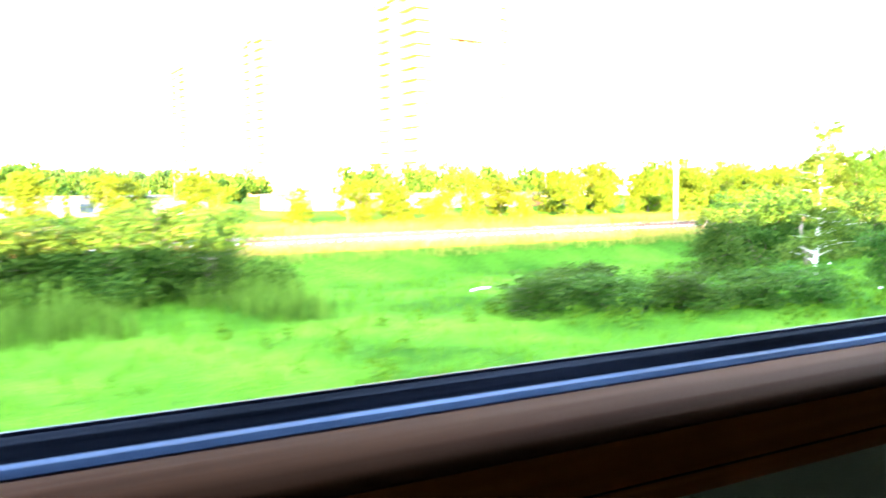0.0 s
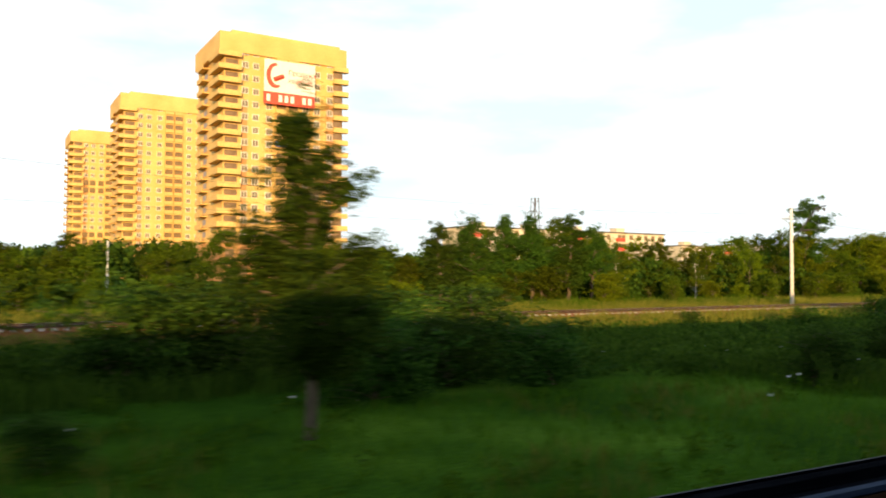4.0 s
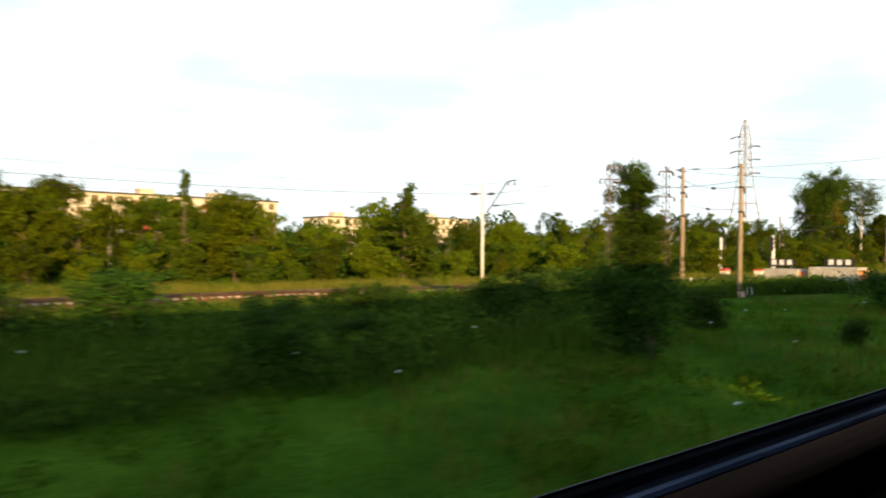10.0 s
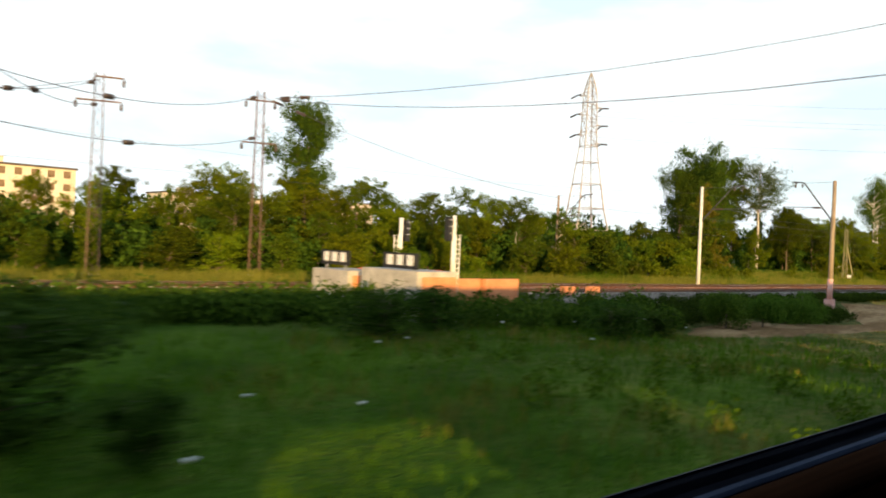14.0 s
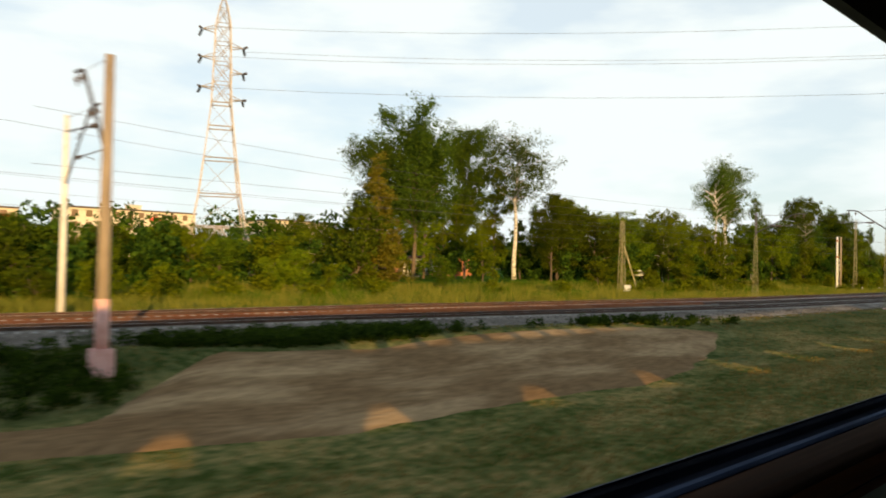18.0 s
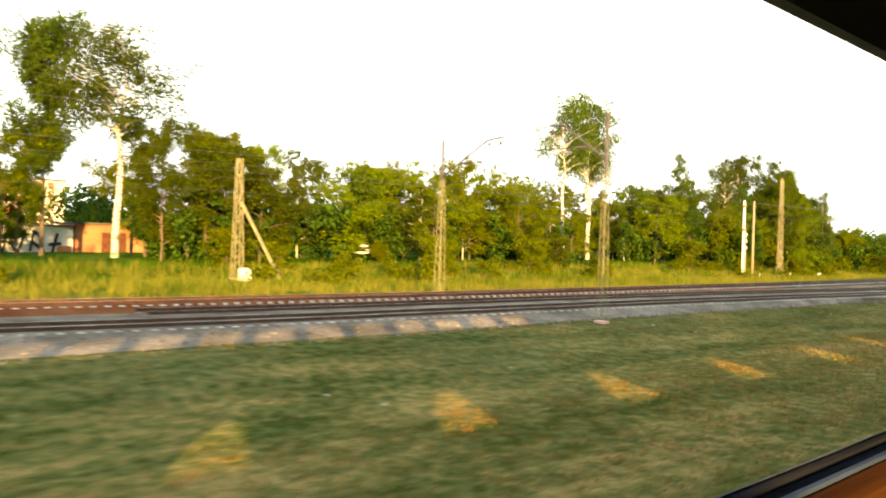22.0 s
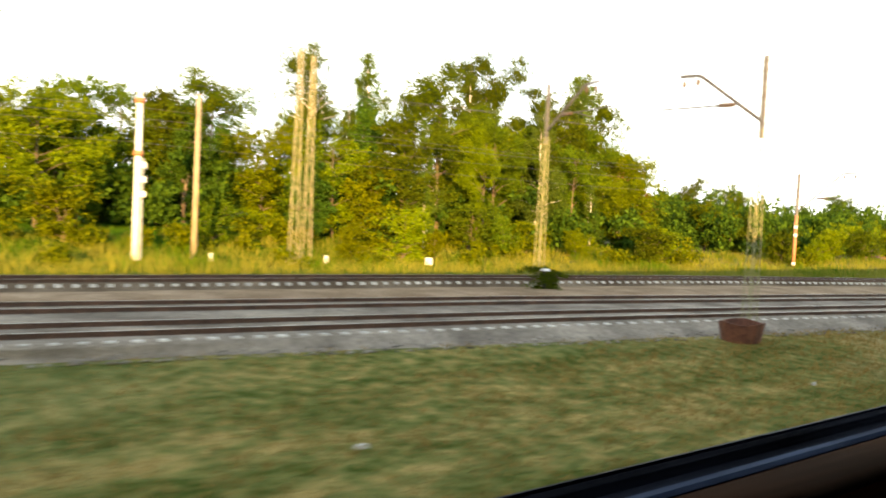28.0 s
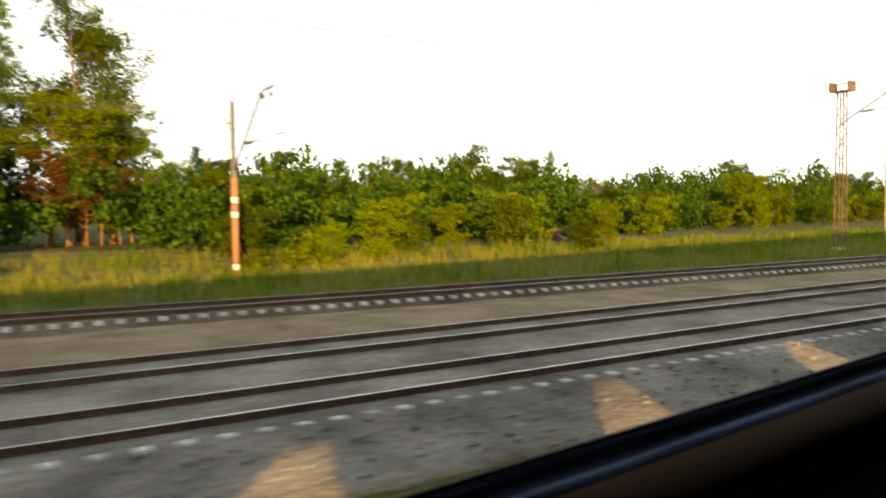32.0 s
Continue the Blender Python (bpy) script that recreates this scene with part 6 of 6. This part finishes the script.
for z, s in ((7.3, 0.35), (6.4, 0.4), (5.5, 0.35)):
    for a, b in (((290, 51.5), (357.6, 49.1)), ((357.6, 49.1), (419.5, 47.9)), ((419.5, 47.9), (473.7, 46.4)), ((473.7, 46.4), (529, 44))):
        wire("line_wire", (*a, z), (*b, z), s, "communication wire along the pole line", 0.007)
# lines that cross over to the train's side, held by strain insulators
def strain(a, b, gap, label="dark strain insulator on a feeder cable"):
    """A ribbed strain insulator on the way from a to b, gap metres along."""
    a, b = Vector(a), Vector(b)
    d = (b - a).normalized()
    pts, rad = [], []
    for k in range(13):
        pts.append(a + d * (gap + 0.07 * k))
        rad.append(0.05 if k % 2 == 0 else 0.13)
    thing("strain_insulator", Soup(M_INSUL, True).tube(pts, rad, 8).mesh("strain_insulator"), label, "insulator", "strain insulators")


def feeder(a, b, sag, r, ends=(0.7,)):
    wire("feeder_cable", a, b, sag, "heavy feeder cable on strain insulators", r)
    a, b = Vector(a), Vector(b)
    on = lambda f: a.lerp(b, f) - Vector((0, 0, sag * 4 * f * (1 - f)))
    for g in ends:
        f = g / (b - a).length
        strain(on(f), on(f + 0.03), 0.0)


MAST_A, MAST_B = (244.2, 50.2, 11.8), (255.0, 49.8, 12.5)
feeder((255.9, 49.4, 12.4), (286, -28, 24.0), 3.5, 0.022, (0.5, 2.2))
feeder((256.0, 49.2, 12.3), (265, -28, 14.0), 3.5, 0.022, (0.5,))
feeder(MAST_A, (233.7, 35.4, 8.1), 0.5, 0.02, (1.0, 12.0))
feeder((244.2, 50.2, 10.3), (233.9, 30.3, 8.4), 0.6, 0.02, (1.0, 14.0))
feeder(MAST_B, (234.2, 30.3, 8.0), 1.0, 0.02, (1.2, 20.0))
feeder((255.0, 49.8, 9.6), (234.2, 30.3, 6.2), 0.8, 0.018, (1.2, 18.0))
feeder((223.7, 49.6, 7.75), (154.3, 47.9, 7.72), 1.0, 0.018)
feeder((223.7, 49.6, 7.7), MAST_A, 0.5, 0.018)
feeder(MAST_B, (290, 51.5, 7.8), 0.9, 0.018, (1.0, 3.0))
for zz, side in ((24.7, -1), (23.1, 1), (21.9, -1), (18.9, -1)):
    wire("power_line", (319.3 + 2.0 * side, 69.4, zz), (420 + 2.6 * side, -60, zz + 9), 5.0, "high-voltage power line from the pylon", 0.014)

# plates on the twin poles, and pole footings
for x, y in ((233.5, 35.2), (233.6, 30.1)):
    block("pole_footing", x, y, -1.15, 0.55, 0.55, 0.55, M_PINK, "red-painted concrete pole footing", "footing", taper=0.03)
block("sign_plate", 234.3, 34.9, -0.25, 0.75, 0.05, 0.62, M_WHITEPAINT, "white square sign plate by the pole", "sign", 20)
for dx in (0.0, 0.42):
    block("sign_plate", 234.35 + dx, 29.9 - dx * 0.4, -0.85, 0.34, 0.05, 0.6, M_WHITEPAINT, "small white marker plate at the pole's foot", "sign", 25)


# colour-light signals with ladders
def signal(x, y, z, h, side):
    """A thick white post with a ladder on one side and its lamp head on the other."""
    ob = empty("railway_signal", "white signal post with a ladder and dark lamp head", "signal", "railway signals", at=pose(x, y, z, 0, 0, 10))
    part("post", Soup(M_WHITEPAINT, True).tube([(0, 0, -0.4), (0, 0, h)], 0.17, 10), ob)
    head = part("lamp_head", Soup(M_BLACKPAINT).box(side * 0.62 - 0.28, side * 0.62 + 0.28, -0.16, 0.16, h - 1.9, h - 0.15), ob, "dark lamp head")
    part("head_bracket", Soup(M_BLACKPAINT).box(min(0, side * 0.4), max(0, side * 0.4), -0.05, 0.05, h - 1.0, h - 0.9), ob)
    for i in range(3):
        part("lens", Soup(M_GLASS, True).tube([(side * 0.62, -0.17, h - 0.45 - 0.5 * i), (side * 0.62, -0.3, h - 0.45 - 0.5 * i)], [0.11, 0.13], 10), head)
        part("hood", Soup(M_WHITEPAINT).box(side * 0.62 - 0.14, side * 0.62 + 0.14, -0.34, -0.165, h - 0.34 - 0.5 * i, h - 0.31 - 0.5 * i), head)
    a, b = -side * 0.32, -side * 0.78
    part("ladder", Soup(M_WHITEPAINT).bar((a, 0, -0.1), (a, 0, h - 1.4), 0.07).bar((b, 0, -0.1), (b, 0, h - 1.4), 0.07), ob)
    for i in range(9):
        part("rung", Soup(M_WHITEPAINT).bar((a, 0, 0.15 + 0.36 * i), (b, 0, 0.15 + 0.36 * i), 0.055), ob)
    return ob


signal(268.0, 49.6, -0.4, 4.95, 1)
signal(267.5, 42.6, -0.1, 4.8, -1)
# buffer stops: concrete blocks with black and white boards at the ends of two stub tracks
def buffer_stop(x, y0, y1, top, by, bz):
    z = ground_z(x + 1, (y0 + y1) / 2)
    ob = empty("buffer_stop", "concrete buffer stop with a black and white board", "buffer stop", "buffer stops", at=pose(x, (y0 + y1) / 2, z))
    y0, y1, by, top, bz, z = y0 - (y0 + y1) / 2, y1 - (y0 + y1) / 2, by - (y0 + y1) / 2, top - z, bz - z, 0.0
    part("concrete_body", Soup(M_CONC).box(0, 2.6, y0, y1, z - 0.2, top, 0.03), ob, "grey concrete block")
    # thin orange sheet paints low sunlight onto the near face
    part("sunlit_plaster", Soup(M_ORANGECONC).box(0.3, 2.5, y0 - 0.02, y0, z - 0.2, top - 0.25), ob, "thin orange sheet painted as low sun on the concrete")
    board = part("board", Soup(M_BLACKPAINT).box(0.30, 0.36, by - 1.35, by + 1.35, bz - 0.42, bz + 0.34), ob, "black board")
    for k in (-0.78, 0.0, 0.78):
        part("white_plate", Soup(M_WHITEPAINT).box(0.26, 0.30, by + k - 0.23, by + k + 0.23, bz - 0.25, bz + 0.25), board)
    for k in (-0.9, 0.9):
        part("board_post", Soup(M_STEEL).box(0.36, 0.44, by + k - 0.05, by + k + 0.05, top - 0.1, bz + 0.2), ob)
    return ob


buffer_stop(251.6, 27.5, 32.0, 1.20, 29.2, 1.69)
buffer_stop(251.5, 33.0, 36.4, 0.95, 34.7, 1.62)
# the panels' orange has the low sun mixed into it
for x0, x1 in ((254.3, 257.1), (257.15, 260.0)):
    block("concrete_wall_panel", (x0 + x1) / 2, 28.9, -1.6, x1 - x0, 0.35, 2.4, M_ORANGECONC, "concrete wall panel beside the stub track, low sun put into its orange colour", "wall panel", 6, "trackside wall panels", 0.02)
for x, y in ((266.6, 43.9), (262.6, 46.3), (271.0, 50.6)):
    cab = empty("relay_cabinet", "low white trackside relay box with a red lid", "cabinet", "trackside cabinets", at=pose(x, y, -0.45, 0, 0, 10))
    part("body", Soup(M_WHITEPAINT).box(-0.75, 0.75, -0.4, 0.4, 0, 0.8), cab)
    part("lid", Soup(M_REDPAINT).box(-0.8, 0.8, -0.45, 0.45, 0.8, 1.0, 0.05), cab, "red lid")
for x, y in ((268.8, 32.6), (271.2, 32.4)):
    block("point_motor", x, y, -0.45, 1.0, 0.5, 0.55, M_ORANGECONC, "orange point motor box by the rails", "box", 0, "point motors", 0.03)

# brace, box and white sign by the paired lattice pole
thing("pole_brace", Soup(M_LATTICE).bar((0.3, 0, 4.9), (3.3, 0, -0.3), 0.16).mesh("pole_brace"), "slanting wooden brace of the lattice pole", "brace", at=pose(357.4, 48.9, -0.1))
block("relay_box", 357.9, 48.5, -0.4, 0.75, 0.5, 0.85, M_WHITEPAINT, "white relay box at the foot of a pole", "box", 10, taper=0.02)
thing("flowering_umbel", Soup(M_UMBEL, True).tube([(0, 0, -0.1), (0, 0, 0.05), (0, 0, 0.12)], [0.25, 0.75, 0.3], 9).tube([(0.9, 0, 0.1), (0.9, 0, 0.3), (0.9, 0, 0.36)], [0.2, 0.6, 0.2], 9).tube([(0.3, 0.2, 0.5), (0.3, 0.2, 0.6), (0.3, 0.2, 0.7)], [0.2, 0.5, 0.2], 9).mesh("flowering_umbel"), "large white flowering hogweed at the wood's edge", "flower", at=pose(372.0, 56.0, 1.4))

# plates on the white pole
plates = empty("signal_plates", "three white number plates bolted to the pole", "plate", at=pose(419.72, 47.62, 0, 0, 0, 15))
for i in range(3):
    part("plate", Soup(M_WHITEPAINT).box(-0.15, 0.15, -0.03, 0.03, 2.7 + 0.75 * i, 3.0 + 0.75 * i), plates)
part("mounting_bar", Soup(M_STEEL).box(-0.04, 0.04, 0.03, 0.09, -0.6, 4.7), plates)
for x, y in ((423.4, 47.9), (429.9, 47.3)):
    block("relay_box", x, y, -0.6, 0.2, 0.2, 0.45, M_WHITEPAINT, "small white box at a pole's foot", "box", 20, taper=0.02)
block("concrete_stub", 436.6, 46.8, -0.6, 0.35, 0.35, 0.45, M_WHITEPAINT, "small white concrete stub in the grass", "stub", 10, taper=0.03)
cp = empty("marker_post", "dark trackside post with a white cap in a bush", "post", at=pose(434.7, 33.3, -0.75, 0, 0, 12))
part("post", Soup(M_BLACKPAINT).box(-0.06, 0.06, -0.06, 0.06, 0, 0.95), cp)
part("cap", Soup(M_WHITEPAINT).box(-0.2, 0.2, -0.15, 0.15, 0.95, 1.05, 0.03), cp, "white cap")

# rusty tub by the mast, soil heap, stones
tub = empty("rusty_tub", "rusty steel tub lying open beside the mast", "tub", at=pose(433.0, 21.4, ground_z(433.0, 21.4) - 0.03, 0, 0, 15) @ Matrix.Scale(0.8, 4))
ts = Soup(M_RUSTTUB)
ts.v = [(r * math.cos(a) * 1.25, r * math.sin(a), z + (0.05 * math.sin(3 * a) if z > 0.5 else 0)) for a in (2 * math.pi * i / 16 for i in range(16)) for r, z in ((0.72, 0.0), (0.86, 0.78), (0.82, 0.78), (0.68, 0.05))]
ts.f = [(4 * i + j, 4 * ((i + 1) % 16) + j, 4 * ((i + 1) % 16) + j + 1, 4 * i + j + 1) for i in range(16) for j in range(3)]
part("shell", ts, tub)
part("tub_bottom", Soup(M_RUSTTUB).tube([(0, 0, 0.0), (0, 0, 0.06)], 0.72, 16), tub)
part("loop_handle", Soup(M_RUSTTUB).tube([(0.9, 0.1, 0.6), (1.15, 0, 0.72), (0.9, -0.1, 0.6)], 0.03, 6), tub)


def heap(name, x, y, sx, sy, sz, material, label, category):
    vs, fs, n, m = [], [], 18, 7
    for j in range(m + 1):
        f = j / m
        for i in range(n):
            a = 2 * math.pi * i / n
            k = 1 + 0.35 * noise.noise((math.cos(a) * 1.5 + x, math.sin(a) * 1.5 + y, f * 2))
            vs.append((math.cos(a) * sx * (1 - f) * k, math.sin(a) * sy * (1 - f) * k, sz * (1 - (1 - f) ** 2) * (1 + 0.3 * noise.noise((i * 0.9, f * 5, x))) - 0.05))
    for j in range(m):
        for i in range(n):
            fs.append((j * n + i, j * n + (i + 1) % n, (j + 1) * n + (i + 1) % n, (j + 1) * n + i))
    return thing(name, mesh_from(name, vs, fs, material, True), label, category, at=pose(x, y, ground_z(x, y)))


heap("soil_mound", 453.5, 20.0, 1.0, 0.6, 0.36, M_SOIL_HEAP, "low mound of dark turned earth", "mound")
heap("soil_mound", 385.5, 19.0, 1.2, 0.8, 0.18, M_SAND, "flattened molehill of bare soil", "mound")
lr = random.Random(5)
# loose ballast lying on the grey bed
st = np.random.default_rng(41)
n_st = 15000
sx = 262 + 235 * st.random(n_st)
sy = np.array([bed_edge(a) + (line_a(a) + 2.6 - bed_edge(a)) * b for a, b in zip(sx, st.random(n_st) ** 1.6)]) - 0.3
sz = np.array([max(ground_z(a, b) - 0.01, top_a(a) - 0.46 + 0.27 * min(1.0, max(0.0, (b - bed_edge(a)) / 2.1))) for a, b in zip(sx, sy)])
size = (0.025 + 0.045 * st.random(n_st) ** 2)[:, None, None]
octa = np.array([(1, 0, 0), (-1, 0, 0), (0, 1, 0), (0, -1, 0), (0, 0, 0.8), (0, 0, -0.8)])[None] * size * (0.7 + 0.6 * st.random((n_st, 6, 1)))
turn = st.random(n_st) * 6.28
co, si = np.cos(turn)[:, None], np.sin(turn)[:, None]
octa = np.stack([octa[..., 0] * co - octa[..., 1] * si, octa[..., 0] * si + octa[..., 1] * co, octa[..., 2]], 2)
sv = (octa + np.stack([sx, sy, sz], 1)[:, None, :]).reshape(-1, 3)
fo = np.array([(0, 2, 4), (2, 1, 4), (1, 3, 4), (3, 0, 4), (2, 0, 5), (1, 2, 5), (3, 1, 5), (0, 3, 5)])
sf = (fo[None] + 6 * np.arange(n_st)[:, None, None]).reshape(-1, 3)
thing("loose_ballast", mesh_from("loose_ballast", sv, sf, M_STONE), "loose grey and brown ballast stones", "ballast", kind="stuff")
for k in range(60):
    x = lr.uniform(268, 480)
    y = bed_edge(x) + lr.uniform(-7, 6)
    s = lr.uniform(0.05, 0.14)
    block("pale_stone", x, y, ground_z(x, y) - 0.04 if y < bed_edge(x) else top_a(x) - 0.45, s * 1.6, s, s * 0.7, M_CONC, "pale stone lying in the grass", "stone", lr.uniform(0, 180), "scattered stones", s * 0.2)
for k in range(60):
    x = lr.uniform(60, 268)
    y = lr.uniform(train_line(x) + 7, 30)
    s = lr.uniform(0.5, 1.1)
    ob = empty("hogweed", "white-flowered umbel weed in the meadow", "weed", "umbel weeds", at=pose(x, y, ground_z(x, y) - 0.02))
    part("stem", Soup(M_GRASS).tube([(0, 0, 0), (0.03, 0, s * 0.6), (0.02, 0.02, s)], 0.012, 5), ob)
    part("umbel", Soup(M_UMBEL, True).tube([(0.02, 0.02, s - 0.02), (0.02, 0.02, s + 0.02), (0.02, 0.02, s + 0.04)], [0.03, 0.07, 0.05], 8), ob, "flat white flower head")

# forked bare stem among the shrubs, short white stake, pale logs
thing("forked_trunk", Soup(M_BARK, True).tube([(0, 0, -0.3), (0, 0, 0.3), (-0.45, 0, 1.2), (-0.55, 0.1, 2.2), (-0.1, 0.2, 3.0)], [0.2, 0.17, 0.1, 0.08, 0.05], 8).tube([(0, 0, 0.3), (0.5, 0, 1.3), (1.2, 0.1, 2.1), (1.7, 0.1, 2.6)], [0.14, 0.1, 0.08, 0.05], 8).mesh("forked_trunk"), "grey forked trunk leaning out of the shrubs", "tree trunk", at=pose(73.0, 30.6, ground_z(73, 30.6)))
tree("bigbirch", 87.2, 23.0, 3.7, 1.15, 1, label="small young birch with a white stem")
for x, y, a in ((53.0, 33.0, 20),):
    thing("pale_log", Soup(M_BIRCH, True).tube([(-1.1, 0, 0.1), (0, 0.05, 0.12), (1.1, 0, 0.1)], [0.09, 0.1, 0.07], 8).mesh("pale_log"), "pale dead branch lying in the grass", "log", at=pose(x, y, ground_z(x, y), 0, 0, a) @ Matrix.Scale(0.6, 4))


# sheds and houses
def shed(name, x0, x1, y, d, z, h, wall, label, roof=M_ROOFING, pitch=0.0, turn=0):
    ob = empty(name, label, "building", "sheds and houses", at=pose(x0, y, z, 0, 0, turn))
    W = x1 - x0
    part("wall", Soup(wall).box(0, W, 0, d, -0.8, h), ob)
    if pitch:
        part("roof", Soup(roof).sweep([(-0.4, h), (d + 0.4, h), (d / 2, h + pitch)], [(W + 0.4, 0, 0), (-0.4, 0, 0)][::-1]), ob)
    else:
        part("roof", Soup(roof).box(-0.25, W + 0.25, -0.35, d + 0.2, h, h + 0.18), ob)
    n = max(1, int(W / 3.5))
    for i in range(n):
        xx = (i + 0.5) * W / n
        if i % 2 == 0:
            part("door", Soup(M_RUSTTUB).box(xx - 1.1, xx + 1.1, -0.06, 0.0, -0.1, min(2.1, h - 0.3)), ob)
        else:
            part("window", Soup(M_GLASS).box(xx - 0.5, xx + 0.5, -0.03, 0.0, h * 0.45, h * 0.8), ob)
    return ob


shed("brick_shed", 326.5, 332.0, 76, 6, 0.5, 2.8, M_REDBRICK, "low red-brick garage behind the trees")
shed("brick_shed", 342.0, 347.6, 76, 6, 0.5, 2.7, M_REDBRICK, "low red-brick garage behind the trees")
shed("brick_shed", 354.3, 361.0, 76, 6, 0.4, 2.8, M_REDBRICK, "row of red-brick garages behind the birch")
graf = empty("painted_wall", "white garage wall sprayed with black graffiti strokes", "wall", at=pose(348.2, 76, 0.3))
part("wall", Soup(M_WHITEPAINT).box(0, 5.9, 0, 5, -0.6, 2.6), graf)
part("roof", Soup(M_ROOFING).box(-0.2, 6.1, -0.3, 5.2, 2.6, 2.78), graf)
for k, (a, b, c, d) in enumerate(((0.3, 0.3, 0.7, 2.2), (0.7, 2.2, 1.2, 0.4), (1.3, 1.6, 2.1, 1.9), (1.5, 0.3, 1.9, 1.7), (2.4, 0.4, 2.7, 2.2), (2.7, 2.2, 3.4, 1.5), (2.6, 1.2, 3.6, 0.4), (3.9, 1.0, 4.9, 1.1), (4.2, 0.3, 4.6, 2.0))):
    part("spray_stroke", Soup(M_BLACKPAINT).bar((a, -0.02, b), (c, -0.02, d), 0.2), graf)
part("orange_patch", Soup(M_ORANGECONC).box(4.6, 5.8, -0.03, 0, -0.2, 0.9), graf)
shed("pale_shed", 341.0, 352.0, 96, 8, 0.6, 7.4, M_PANEL, "pale two-storey building behind the garages")
shed("hut", 501.9, 504.6, 54.2, 2.4, -1.1, 1.1, M_WHITEPAINT, "small white hut with a red roof in the grass", M_REDOX, 0.9)
shed("hut", 523.8, 529.6, 67.5, 4, -1.3, 1.8, M_WHITEPAINT, "low white shed with a dark red roof", M_REDOX, 0.8)
shed("house", 557.5, 568.5, 112.5, 9, -0.6, 4.0, M_PANEL, "house with a dark slate gable roof among trees", M_ROOFING, 2.6)
shed("house", 599.0, 610.0, 124.0, 9, -0.6, 5.0, M_WHITEPAINT, "white house with a grey gable roof among trees", M_ROOFING, 2.8)
shed("garage_row", 60.0, 92.0, 74, 6, 0.0, 1.9, M_SLAB, "row of weathered garages near the towers")
shed("garage_row", 30.0, 52.0, 70, 6, 0.0, 1.9, M_SLAB, "row of weathered garages beyond the track")
shed("shop", 217.6, 224.8, 73.2, 5, 0.2, 3.0, M_PANEL, "low pale shop building with a flat roof")
for x, y, top in ((497.9, 92.1, 5.8), (100.0, 84, 5.5), (106, 88, 5.2), (199, 70, 5.4)):
    thing("lamp_post", Soup(M_WHITE, True).tube([(0, 0, -0.5), (0, 0, top - ground_z(x, y))], [0.12, 0.08], 8).mesh("lamp_post"), "plain pale concrete post among bushes", "post", "plain posts", at=pose(x, y, ground_z(x, y)))
lattice_mast(196.1, 140.8, 19.6, "tall dark lattice mast before the panel block", M_PYLON, 1.9, 1.2, 9, base=0.3, arms=((19.2, -1.0, 1.0), (16.2, -1.9, 1.9), (13.2, -1.9, 1.9)), bar=0.09)
